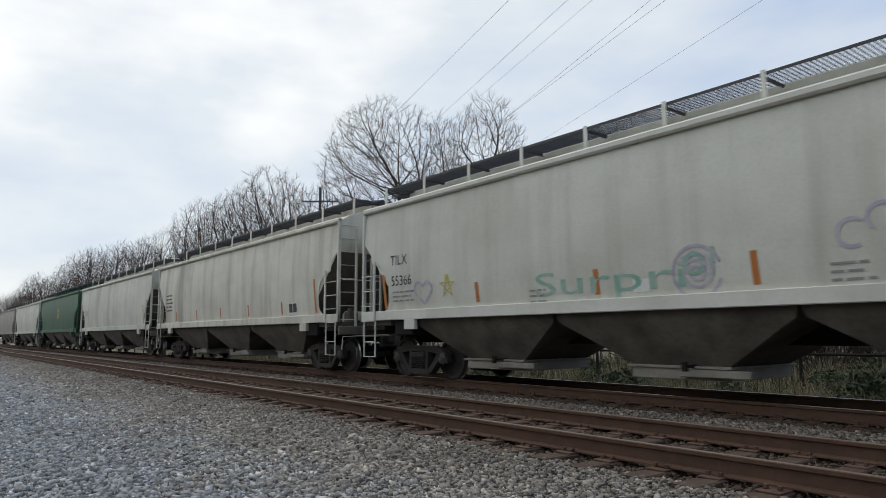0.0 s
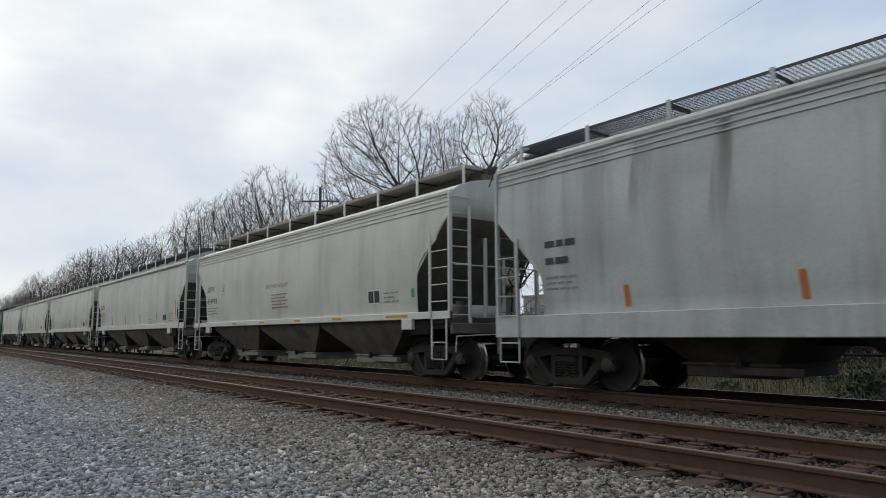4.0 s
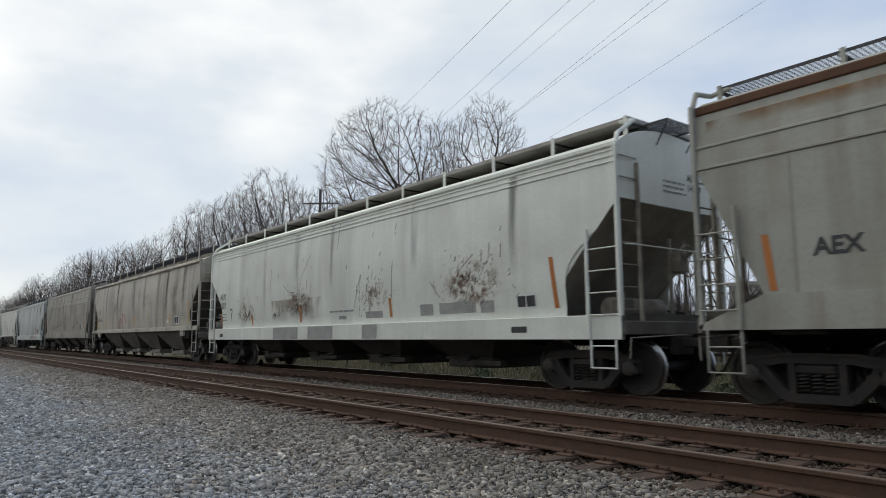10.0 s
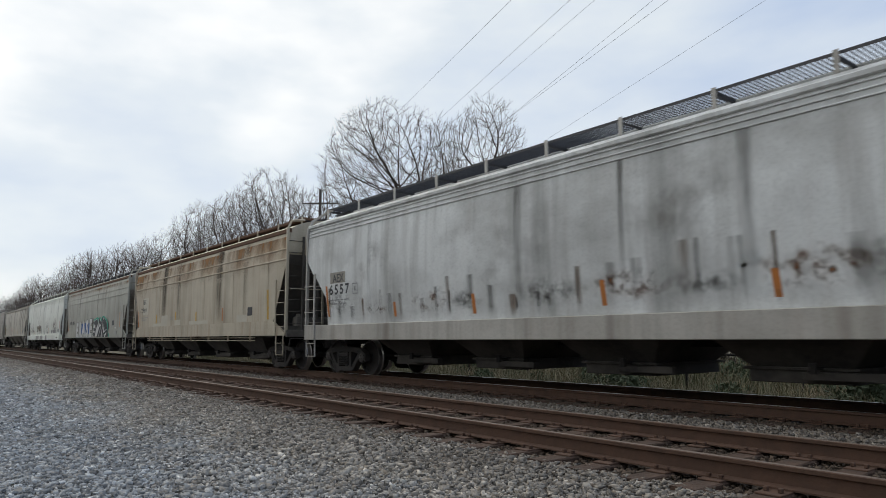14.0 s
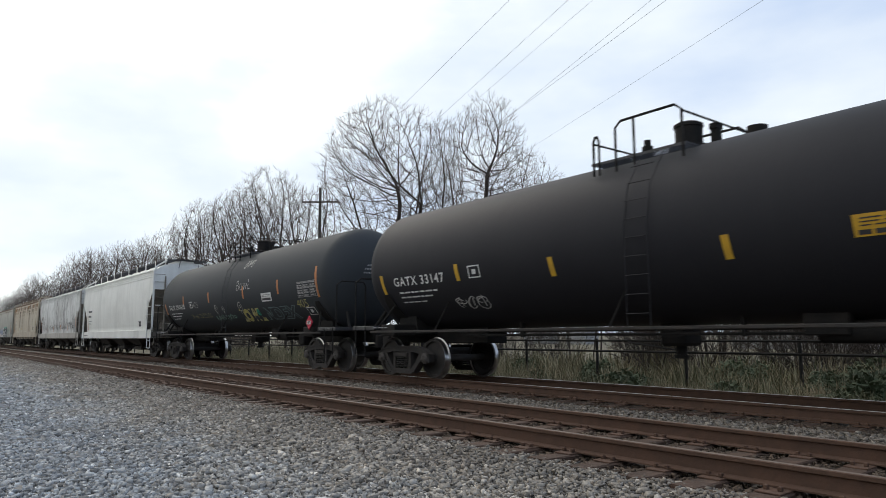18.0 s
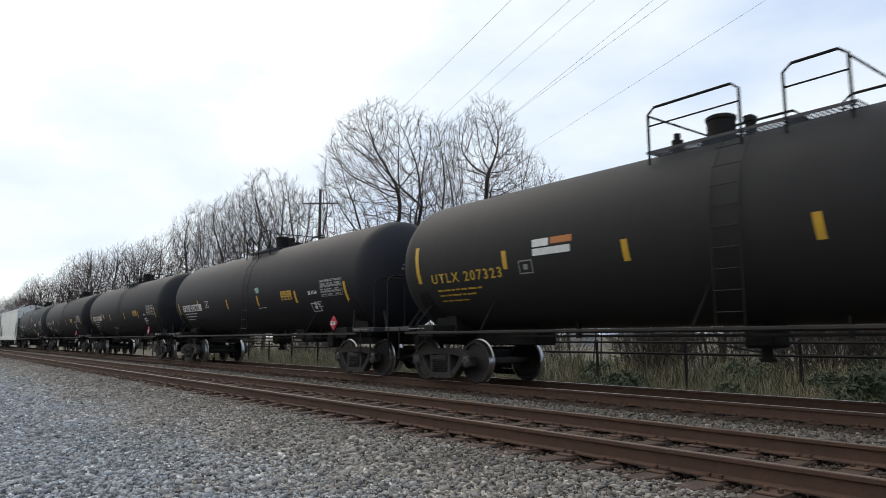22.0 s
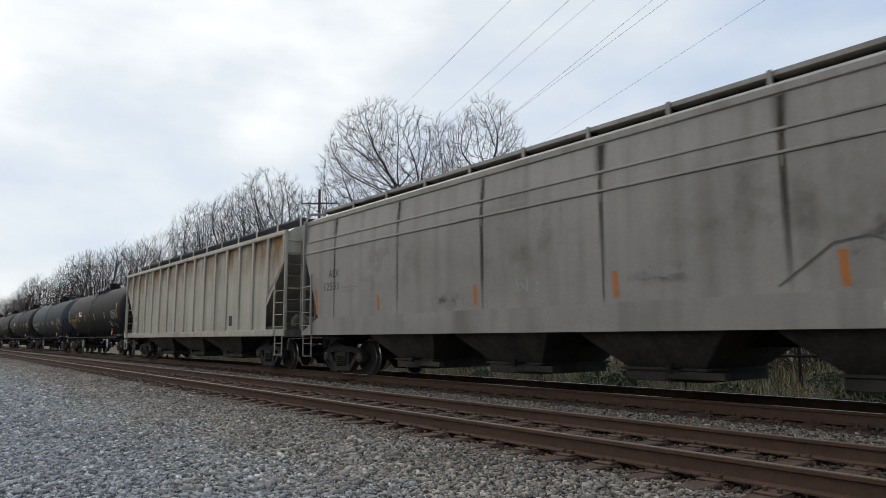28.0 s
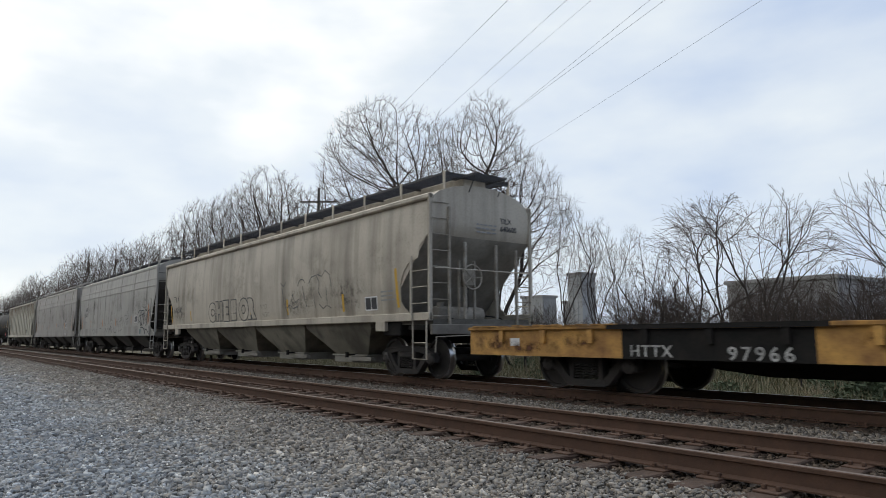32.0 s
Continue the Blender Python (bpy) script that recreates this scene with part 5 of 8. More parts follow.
def build_trees():
    # 0 broad fan, 1 upright, 2 round on a single trunk, 3 crooked and spreading, 4 slender, 5 thicket, 6 heavy leaning limbs, 7 leaning fan, 8 narrow,
    # 9 small leaning fan, 10 and 11 plainer ones for the far end of the row
    fine = dict(tip=0.0031, power=2.3, twigs=(4, 1), twig=0.36)
    kinds = [crown_tree(3, 1.6, (0, 0, 6.0), (2.3, 2.3, 4.0), 7, 0.8), crown_tree(8, 2.0, (0, 0, 6.2), (1.6, 1.6, 3.9), 6, 0.8, count=1600),
             crown_tree(14, 3.3, (0.45, 0, 6.95), (1.7, 1.7, 3.1), 9, 0.95, count=2300, **fine),
             tree_meshes(21, 2, 2.4, 6.4, 4.9, 4, 1.0, (8, 6, 5), 0.0, 0.16, 0.0055, 0.2, 0.2, 2.3), crown_tree(30, 3.2, (0.2, 0, 6.8), (1.15, 1.15, 3.1), 5, 0.75, 0.0034, 2.3, 620, step=0.17, twig=0.6, twigs=(4, 1)),
             tree_meshes(41, 8, 0.6, 6.0, 6.5, 2, 0.8, (5, 4, 3), 0.0, 0.14, 0.012, 0.9, power=2.6, grain=0.5, stout=3), tree_meshes(52, 2, 2.0, 6.6, 4.6, 4, 0.7, (7, 6, 4), 0.1, 0.09, 0.0055, 0.3),
             crown_tree(61, 2.2, (1.5, 0, 6.6), (2.6, 2.3, 3.4), 11, 0.95, count=3400, **fine), crown_tree(66, 1.8, (0, 0, 6.2), (1.05, 1.05, 3.8), 7, 0.8, count=2200, **fine),
             crown_tree(73, 2.2, (1.5, 0, 6.4), (2.1, 1.9, 3.4), 8, 0.95, count=2000, **fine),
             crown_tree(3, 1.6, (0, 0, 6.0), (2.3, 2.3, 4.0), 7, 0.8, 0.006, 2.5, 800, step=0.2, twig=0.6, twigs=(3, 1), pieces=1), crown_tree(8, 2.0, (0, 0, 6.2), (1.6, 1.6, 3.9), 6, 0.8, 0.006, 2.5, 600, step=0.2, twig=0.6, twigs=(3, 1), pieces=1)]

    def add(kind, x, y, h, turn, label, name="tree", group="bare trees"):
        t = thing(name, label, name, group, Matrix.Translation((x, y, -0.5)) @ Matrix.Rotation(turn, 4, "Z") @ Matrix.Scale(h / 10, 4))
        for me in kinds[kind]:
            part("trunk" if me.name.startswith("trunk") else "crown", me, None, t)

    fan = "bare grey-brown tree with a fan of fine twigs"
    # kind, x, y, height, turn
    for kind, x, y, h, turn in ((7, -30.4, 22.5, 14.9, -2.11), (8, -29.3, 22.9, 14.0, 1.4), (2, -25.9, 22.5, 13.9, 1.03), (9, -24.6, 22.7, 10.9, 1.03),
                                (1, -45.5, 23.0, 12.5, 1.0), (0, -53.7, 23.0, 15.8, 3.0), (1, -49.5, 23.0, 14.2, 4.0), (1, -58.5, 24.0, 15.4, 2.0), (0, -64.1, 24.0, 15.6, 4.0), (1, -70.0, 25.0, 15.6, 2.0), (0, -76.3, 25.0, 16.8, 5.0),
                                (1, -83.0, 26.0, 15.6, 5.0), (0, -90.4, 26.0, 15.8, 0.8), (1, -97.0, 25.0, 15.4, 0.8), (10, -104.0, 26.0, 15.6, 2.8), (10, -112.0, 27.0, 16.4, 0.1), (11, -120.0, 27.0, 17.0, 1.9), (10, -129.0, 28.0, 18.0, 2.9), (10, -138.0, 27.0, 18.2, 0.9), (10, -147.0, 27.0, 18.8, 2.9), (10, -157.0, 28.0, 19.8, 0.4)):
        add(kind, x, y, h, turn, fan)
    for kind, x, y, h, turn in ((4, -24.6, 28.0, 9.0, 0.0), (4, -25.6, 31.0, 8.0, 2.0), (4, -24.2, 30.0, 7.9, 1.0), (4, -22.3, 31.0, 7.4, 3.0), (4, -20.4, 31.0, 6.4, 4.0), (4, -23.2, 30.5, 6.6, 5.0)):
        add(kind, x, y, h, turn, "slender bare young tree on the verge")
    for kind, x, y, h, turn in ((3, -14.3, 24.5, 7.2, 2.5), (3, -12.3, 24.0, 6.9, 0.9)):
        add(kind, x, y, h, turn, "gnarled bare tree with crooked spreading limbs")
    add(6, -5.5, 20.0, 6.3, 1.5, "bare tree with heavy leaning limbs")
    rng = random.Random(5)
    for k in range(24):
        add(rng.choice((10, 10, 11)), -168 - 10.0 * k + rng.uniform(-3, 3), 29 + rng.uniform(-2, 7), rng.uniform(18.0, 20.5), rng.uniform(0, 6.28), "bare tree in the row beside the tracks")
    for k in range(74):
        x = 3.0 - 1.0 * k + rng.uniform(-0.8, 0.8)
        add(5, x, rng.uniform(21.5, 29), rng.uniform(2.2, 4.0) if x < -7 else rng.uniform(1.6, 2.6), rng.uniform(0, 6.28), "leafless brown thicket on the verge", "shrub", "verge thicket")
    for k in range(30):
        add(5, rng.uniform(-17, -6), rng.uniform(20.5, 25), rng.uniform(2.6, 4.2), rng.uniform(0, 6.28), "tangled leafless brush under the bare trees", "shrub", "verge thicket")
    for k in range(40):
        add(5, -71 - 3.2 * k + rng.uniform(-1, 1), rng.uniform(23, 30), rng.uniform(4.0, 6.5), rng.uniform(0, 6.28), "leafless brown thicket under the trees", "shrub", "verge thicket")


def leaf_clump(seed, r, n):
    """A loose evergreen bush: many small bent leaves on short twigs."""
    rng = random.Random(seed)
    s = Shape()
    for _ in range(n):
        a, b = rng.uniform(0, 6.283), rng.uniform(-0.1, 1.45)
        d = r * rng.uniform(0.35, 1.0) * (0.75 + 0.35 * noise.noise((math.cos(a) * 2 + seed, math.sin(a) * 2, b * 2)))
        c = Vector((math.cos(a) * math.cos(b) * d * 1.25, math.sin(a) * math.cos(b) * d, math.sin(b) * d))
        u = Vector((rng.uniform(-1, 1), rng.uniform(-1, 1), rng.uniform(-1, 1))).normalized() * rng.uniform(0.05, 0.10)
        w = u.orthogonal().normalized() * rng.uniform(0.018, 0.035)
        s.add([c - u, c + w, c + u, c - w], [(0, 1, 2, 3)])
    me = bpy.data.meshes.new("leaves")
    me.from_pydata(s.v, [], s.f)
    me.materials.append(BUSH)
    return me


def build_verge():
    for seed, x, y, r in ((1, -5.3, 14.8, 1.05), (2, -4.2, 15.4, 1.3), (3, -11.6, 15.2, 0.75), (4, -13.0, 15.6, 0.6), (5, -8.9, 15.8, 0.55), (6, -17.5, 15.4, 0.6), (7, -7.4, 17.8, 0.8), (8, -2.6, 16.2, 0.7), (9, -14.8, 18.2, 0.9), (10, -20.6, 17.6, 0.8), (11, -10.4, 19.0, 1.0), (12, -3.4, 18.6, 0.8), (13, -6.2, 16.4, 0.5), (14, -12.3, 16.8, 0.55), (15, -16.2, 16.6, 0.5), (16, -18.9, 18.9, 0.8), (17, -23.5, 16.8, 0.6), (18, -27.0, 17.8, 0.9), (19, 0.2, 16.6, 0.7), (20, -7.2, 20.5, 1.2)):
        b = thing("bush", "dark green evergreen bush on the verge", "bush", "green bushes", pose(x, y, -0.6))
        part("leaves", leaf_clump(seed, r, int(2200 * r * r) + 500), BUSH, b)
        part("stems", Shape().tube([(0, 0, 0), (0.05, 0, r * 0.5)], 0.03, 5, 0.01).tube([(0, 0, 0), (-0.2, 0.1, r * 0.6)], 0.025, 5, 0.01), BARK, b)
    # grass and dead stalks
    rng = np.random.default_rng(9)
    n = 190000
    u = rng.random(n)
    x = 9 - 62 * u ** 1.6
    y = 12.7 + 9.8 * rng.random(n) ** 1.1
    tuft = np.array([noise.noise((a * 0.9, b * 0.9, 3.0)) for a, b in zip(x, y)])
    keep = rng.random(n) < 0.6 + tuft
    x, y, tuft = x[keep], y[keep], tuft[keep]
    n = len(x)
    h = (0.14 + 0.6 * rng.random(n) ** 2.0) * (0.8 + 0.9 * np.clip(tuft, 0, 1))
    h *= np.interp(y, (13, 15, 17, 22.5), (0.6, 0.8, 1.0, 1.7))
    a, lean = rng.uniform(0, 6.283, n), rng.uniform(0, 1.1, n) * h
    base_z = np.interp(y, (12.6, 13.6, 15, 18, 26), (-0.36, -0.5, -0.55, -0.5, -0.45)) - 0.03
    w = (0.006 + 0.009 * rng.random(n)) * np.interp(y, (15, 20), (1.0, 1.9))
    p = np.stack([np.column_stack([x - w * np.sin(a), y + w * np.cos(a), base_z]), np.column_stack([x + w * np.sin(a), y - w * np.cos(a), base_z]),
                  np.column_stack([x + lean * np.cos(a), y + lean * np.sin(a), base_z + h])], 1)
    me = bpy.data.meshes.new("grass")
    me.vertices.add(n * 3)
    me.vertices.foreach_set("co", p.reshape(-1))
    me.loops.add(n * 3)
    me.loops.foreach_set("vertex_index", np.arange(n * 3, dtype=np.int32))
    me.polygons.add(n)
    me.polygons.foreach_set("loop_start", np.arange(0, n * 3, 3, dtype=np.int32))
    me.update(calc_edges=True)
    me.materials.append(GRASS)
    tagged(new("grass", me), "dry tan and green grass on the verge", "grass", kind="stuff")


def build_fence():
    fence = tagged(new("fence"), "black steel pipe fence along the verge", "fence")
    for z in (0.47, 0.79):
        part("rail", Shape().tube([(-70, 17.0, z), (16, 17.0, z)], 0.034, 6), FRAME_BLACK, fence)
    for k in range(28):
        part("post", Shape().tube([(14 - 3.1 * k, 17.02, -0.8), (14 - 3.1 * k, 17.02, 0.85)], 0.045, 8), FRAME_BLACK, fence)


def build_buildings():
    def block(name, label, x0, x1, y0, y1, h, mat, cols, group=""):
        b = thing(name, label, "building", group, pose((x0 + x1) / 2, (y0 + y1) / 2, -0.5))
        hx, hy = (x1 - x0) / 2, (y1 - y0) / 2
        part("wall", Shape().box(-hx, hx, -hy, hy, 0, h), mat, b)
        part("roof", Shape().box(-hx - 0.2, hx + 0.2, -hy - 0.2, hy + 0.2, h, h + 0.35), WALL_BROWN, b)
        for i in range(cols):
            x = -hx + 2 * hx * (i + 1) / (cols + 1)
            part("pilaster", Shape().box(x - 0.15, x + 0.15, -hy - 0.12, -hy, 0, h), mat, b)

    block("silo_block", "low grey concrete tower block beyond the trees", -75.4, -71.0, 75, 78, 7.1, TOWER_GREY, 2, "grey towers")
    block("silo_block", "taller grey concrete tower block beyond the trees", -65.9, -63.3, 75, 78, 10.0, TOWER_GREY, 2, "grey towers")
    block("silo_block", "squat grey concrete block between the towers", -69.6, -66.6, 78, 82, 6.2, TOWER_GREY, 1, "grey towers")
    block("warehouse", "low brown flat-roofed warehouse behind bare trees", -33.2, -23.6, 60, 70, 6.0, WALL_BROWN, 4)
    block("warehouse", "long pale grey flat-roofed warehouse far behind", -36.0, 20.0, 78, 100, 6.7, WALL_GREY, 8)


def build_wires():
    pole = thing("utility_pole", "weathered wooden utility pole with a crossarm", "pole", at=pose(-51.6, 27.0, -0.5, 0, 0, 52))
    part("pole", Shape().tube([(0, 0, -0.3), (0, 0, 14.2)], 0.17, 10, 0.11), POLE_WOOD, pole)
    part("crossarm", Shape().box(-1.6, 1.6, -0.06, 0.06, 12.9, 13.03, 0.01), POLE_WOOD, pole)
    part("brace", Shape().tube([(-1.1, 0.08, 12.9), (0, 0.1, 12.2)], 0.025, 5), POLE_WOOD, pole)
    part("brace", Shape().tube([(1.1, 0.08, 12.9), (0, 0.1, 12.2)], 0.025, 5), POLE_WOOD, pole)
    for d in (-1.5, -0.8, 0.8, 1.5):
        part("insulator", Shape().tube([(d, 0, 13.0), (d, 0, 13.22)], 0.05, 8), WIRE, pole)
    # power line that crosses high over the tracks: two points of each wire at 18 m
    for ax, ay, bx, by, r in ((-23.6, 22.9, -41.2, 28.0, 0.009), (-21.8, 25.3, -39.6, 31.2, 0.009), (-21.0, 26.3, -34.5, 30.8, 0.007),
                              (-19.2, 28.7, -36.4, 35.4, 0.009), (-18.7, 29.3, -35.1, 35.0, 0.009), (-15.7, 33.3, -39.1, 42.3, 0.008)):
        a, b = Vector((ax, ay, 18.0)), Vector((bx, by, 18.0))
        path = [a + (b - a) * u for u in (-2.2, -1, 0, 0.5, 1, 2, 3.2)]
        single("power_line", Shape().tube(path, r, 5), WIRE, "thin grey overhead power line", "cable", "power lines")


def build_bank():
    """Unseen bank, added behind the camera to close the place and block low sky light."""
    rng = random.Random(2)
    s = Shape()
    rings = []
    for k in range(46):
        x = -230 + 10 * k
        h = 9 + rng.uniform(-1.5, 2)
        rings.append([(x, -24, -1), (x, -26 + rng.uniform(-1, 1), h * 0.6), (x, -29 + rng.uniform(-1, 1), h), (x, -36, h * 0.9), (x, -40, -1)])
    s.loft(rings)
    single("backdrop_bank", s, BACKDROP, "unseen bank added behind the camera to block low sky light", "bank", kind="structure")


ground = build_ground()
near_track = build_track("track_near", TRACK_NEAR, "rusty railway track with wooden ties in crushed stone", False)
train_track = build_track("track_far", TRACK_TRAIN, "railway track that carries the train", True)
build_bank()


# ---- the train, from its head to its tail: each car with the distance of its front end at the start ----
WHITE = car_paint("paint_white", (0.655, 0.66, 0.585), (0.31, 0.295, 0.24), 0.36)
WHITE_TRIM = car_paint("paint_white_trim", (0.69, 0.695, 0.635), (0.40, 0.38, 0.32), 0.25)
WHITE_DUSTY = car_paint("paint_dusty_white", (0.701, 0.689, 0.599), (0.24, 0.22, 0.17), 0.55)
WHITE_BRIGHT = car_paint("paint_bright_white", (0.840, 0.840, 0.791), (0.52, 0.51, 0.46), 0.3)
CREAM = car_paint("paint_cream", (0.535, 0.495, 0.415), (0.14, 0.123, 0.095), 0.6)
CREAM_STAINED = car_paint("paint_stained_cream", (0.525, 0.468, 0.378), (0.13, 0.10, 0.072), 0.60)
# Cream darkened for the bays: soot plus painted-in shade from the car above.
BAY_CREAM = car_paint("paint_shaded_sooty_cream", (0.27, 0.245, 0.19), (0.045, 0.038, 0.03), 0.75, 0, 0.75, 0.8)
PALE_GREY = car_paint("paint_pale_grey", (0.385, 0.368, 0.332), (0.165, 0.15, 0.13), 0.5)
GREY = car_paint("paint_grey", (0.345, 0.320, 0.289), (0.145, 0.130, 0.112), 0.55)
GREY_DIRTY = car_paint("paint_dirty_grey", (0.32, 0.295, 0.25), (0.095, 0.082, 0.066), 0.6, 0.10)
GREY_BLUE = car_paint("paint_pale_blue_grey", (0.520, 0.548, 0.525), (0.17, 0.17, 0.15), 0.5, 0.04)
WHITE_WORN = car_paint("paint_worn_white", (0.79, 0.81, 0.735), (0.42, 0.40, 0.34), 0.28, 0.05)
WHITE_SOILED = car_paint("paint_soiled_white", (0.72, 0.73, 0.71), (0.17, 0.163, 0.14), 0.55, 0.08, 0.6, 0.6)
SILL_DUST = car_paint("paint_dusty_sill", (0.50, 0.475, 0.425), (0.15, 0.125, 0.095), 0.6, 0.1)
RUSTY_GREY = car_paint("paint_rusty_grey", (0.40, 0.40, 0.345), (0.16, 0.14, 0.105), 0.45, 0.18)
TAN = car_paint("paint_rusty_tan", (0.52, 0.462, 0.35), (0.17, 0.115, 0.068), 0.42, 0.35)
GREEN = car_paint("paint_green", (0.030, 0.12, 0.065), (0.03, 0.05, 0.035), 0.4)
TANK_BLACK = car_paint("tank_black", (0.0195, 0.0192, 0.0235), (0.030, 0.030, 0.032), 0.25, 0, 0.62, 0.35)
TANK_FADED = car_paint("tank_faded_black", (0.042, 0.047, 0.052), (0.050, 0.052, 0.054), 0.25, 0, 0.68, 0.35)
TANK_DULL = car_paint("tank_dull_black", (0.0232, 0.0225, 0.0228), (0.034, 0.032, 0.031), 0.3, 0, 0.66, 0.4)
TANK_GREY = car_paint("tank_blue_grey", (0.062, 0.070, 0.078), (0.038, 0.040, 0.044), 0.3, 0, 0.66, 0.4)
RIB_TAN = car_paint("paint_rib_tan", (0.542, 0.514, 0.418), (0.20, 0.15, 0.10), 0.45, 0.28)
FLAT_YELLOW = plain("paint_flat_yellow", (0.60, 0.33, 0.085), 0.75, 0, (0.19, 0.085, 0.036), 2.6, 0.85, 0.2)
FLAT_RUST = plain("paint_rusted_yellow", (0.46, 0.24, 0.06), 0.85, 0, (0.09, 0.05, 0.03), 3.0, 0.9, 0.2)
CHIPPED_WHITE = plain("chipped_white_stencil", (0.58, 0.57, 0.54), 0.7, 0, (0.06, 0.055, 0.05), 9, 0.85, 0.0)
for tank_paint in (TANK_BLACK, TANK_FADED, TANK_DULL, TANK_GREY):
    tank_paint.node_tree.nodes["Principled BSDF"].inputs["Specular IOR Level"].default_value = 0.2
RED_INK = plain("dark_red_lettering", (0.26, 0.11, 0.08), 0.7, 0, (0.36, 0.24, 0.2), 8, 0.6, 0.0)
WORN_WHITE = plain("worn_white_stencil", (0.42, 0.42, 0.41), 0.7, 0, (0.12, 0.12, 0.12), 7, 0.8, 0.0)


def run_down(name, col, low, high):
    """A stain that has run down the paint: broken up, and clear at its sides."""
    m, nodes, links, b = material(name, 0.85)
    b.inputs["Base Color"].default_value = (*col, 1)
    v = coords(nodes, links, (3.0, 3.0, 0.3))
    r = noise_ramp(nodes, links, v, 1.5, low, high, 5)
    tc, sep = nodes.new("ShaderNodeTexCoord"), nodes.new("ShaderNodeSeparateXYZ")
    links.new(tc.outputs["Generated"], sep.inputs[0])
    fade = r.outputs[0]
    for axis, curve in (("X", ((0.0, 0), (0.35, 1), (0.65, 1), (1.0, 0))), ("Z", ((0.0, 0), (0.4, 0.7), (0.9, 1), (1.0, 1)))):
        ramp, mul = nodes.new("ShaderNodeValToRGB"), nodes.new("ShaderNodeMath")
        mul.operation = "MULTIPLY"
        while len(ramp.color_ramp.elements) < 4:
            ramp.color_ramp.elements.new(0.5)
        for el, (at, value) in zip(ramp.color_ramp.elements, curve):
            el.position, el.color = at, (value, value, value, 1)
        links.new(sep.outputs[axis], ramp.inputs[0])
        links.new(ramp.outputs[0], mul.inputs[0])
        links.new(fade, mul.inputs[1])
        fade = mul.outputs[0]
    links.new(fade, b.inputs["Alpha"])
    return m


def smear(name, col, scale, low, high):
    """Grime or rust rubbed into the paint: speckled, and fading out all round."""
    m, nodes, links, b = material(name, 0.85)
    b.inputs["Base Color"].default_value = (*col, 1)
    v = coords(nodes, links, (1, 1, 1))
    r = noise_ramp(nodes, links, v, scale, low, high, 8, 0.65)
    tc, sub, length, ring = nodes.new("ShaderNodeTexCoord"), nodes.new("ShaderNodeVectorMath"), nodes.new("ShaderNodeVectorMath"), nodes.new("ShaderNodeMapRange")
    sub.operation, length.operation = "MULTIPLY_ADD", "LENGTH"
    sub.inputs[1].default_value, sub.inputs[2].default_value = (2, 0, 2), (-1, 0, -1)
    ring.inputs["From Min"].default_value, ring.inputs["From Max"].default_value = 1.0, 0.35
    links.new(tc.outputs["Generated"], sub.inputs[0])
    links.new(sub.outputs[0], length.inputs[0])
    links.new(length.outputs["Value"], ring.inputs["Value"])
    mul = nodes.new("ShaderNodeMath")
    mul.operation = "MULTIPLY"
    links.new(r.outputs[0], mul.inputs[0])
    links.new(ring.outputs[0], mul.inputs[1])
    links.new(mul.outputs[0], b.inputs["Alpha"])
    return m


SMUT = smear("greasy_smut", (0.045, 0.04, 0.034), 4.5, 0.46, 0.78)
RUST_BLOOM = smear("rust_bloom", (0.20, 0.085, 0.03), 4.5, 0.48, 0.66)
FLAT_STAIN = smear("deep_rust_stain", (0.12, 0.05, 0.023), 7.0, 0.42, 0.62)
DUST_FILM = smear("dust_film", (0.15, 0.13, 0.10), 1.3, 0.47, 1.1)


def smears(car, skin, mat, spots, label):
    """Rubbed-in stains: (x, z, width, height) of each."""
    for x, z, w, h in spots:
        put_patch(car, x - w / 2, x + w / 2, max(z - h / 2, 1.52), z + h / 2, mat, skin, eps=0.004, name="stain", label=label, rows=4)


SOOT_RUN = run_down("soot_run", (0.075, 0.066, 0.054), 0.32, 0.95)
SOOT_HEAVY = run_down("heavy_soot_run", (0.085, 0.068, 0.048), 0.18, 0.62)
RUST_RUN = run_down("rust_run", (0.17, 0.10, 0.05), 0.25, 0.8)
def smear_band(name, col):
    """Rust washed down from a roof edge: cloudy, and thinning out downwards."""
    m, nodes, links, b = material(name, 0.85)
    b.inputs["Base Color"].default_value = (*col, 1)
    r = noise_ramp(nodes, links, coords(nodes, links, (0.8, 0.8, 0.35)), 1.6, 0.36, 0.68, 6, 0.6)
    tc, sep, mul = nodes.new("ShaderNodeTexCoord"), nodes.new("ShaderNodeSeparateXYZ"), nodes.new("ShaderNodeMath")
    mul.operation = "MULTIPLY"
    links.new(tc.outputs["Generated"], sep.inputs[0])
    links.new(sep.outputs["Z"], mul.inputs[0])
    links.new(r.outputs[0], mul.inputs[1])
    links.new(mul.outputs[0], b.inputs["Alpha"])
    return m


DUST_VEIL = smear_band("dust_veil", (0.40, 0.36, 0.30))
RUST_WASH = smear_band("rust_wash", (0.30, 0.15, 0.05))

TRAIN = []      # (car, distance of its middle ahead of the camera at the start)


def couple(made, front):
    car, skin, half = made
    TRAIN.append((car, front - half))
    return made


def arcs(cx, cz, r0, r1, a0, a1, n=20):
    """A bent or spiral stroke."""
    return [(cx + (r0 + (r1 - r0) * i / n) * math.cos(a0 + (a1 - a0) * i / n), cz + (r0 + (r1 - r0) * i / n) * math.sin(a0 + (a1 - a0) * i / n)) for i in range(n + 1)]


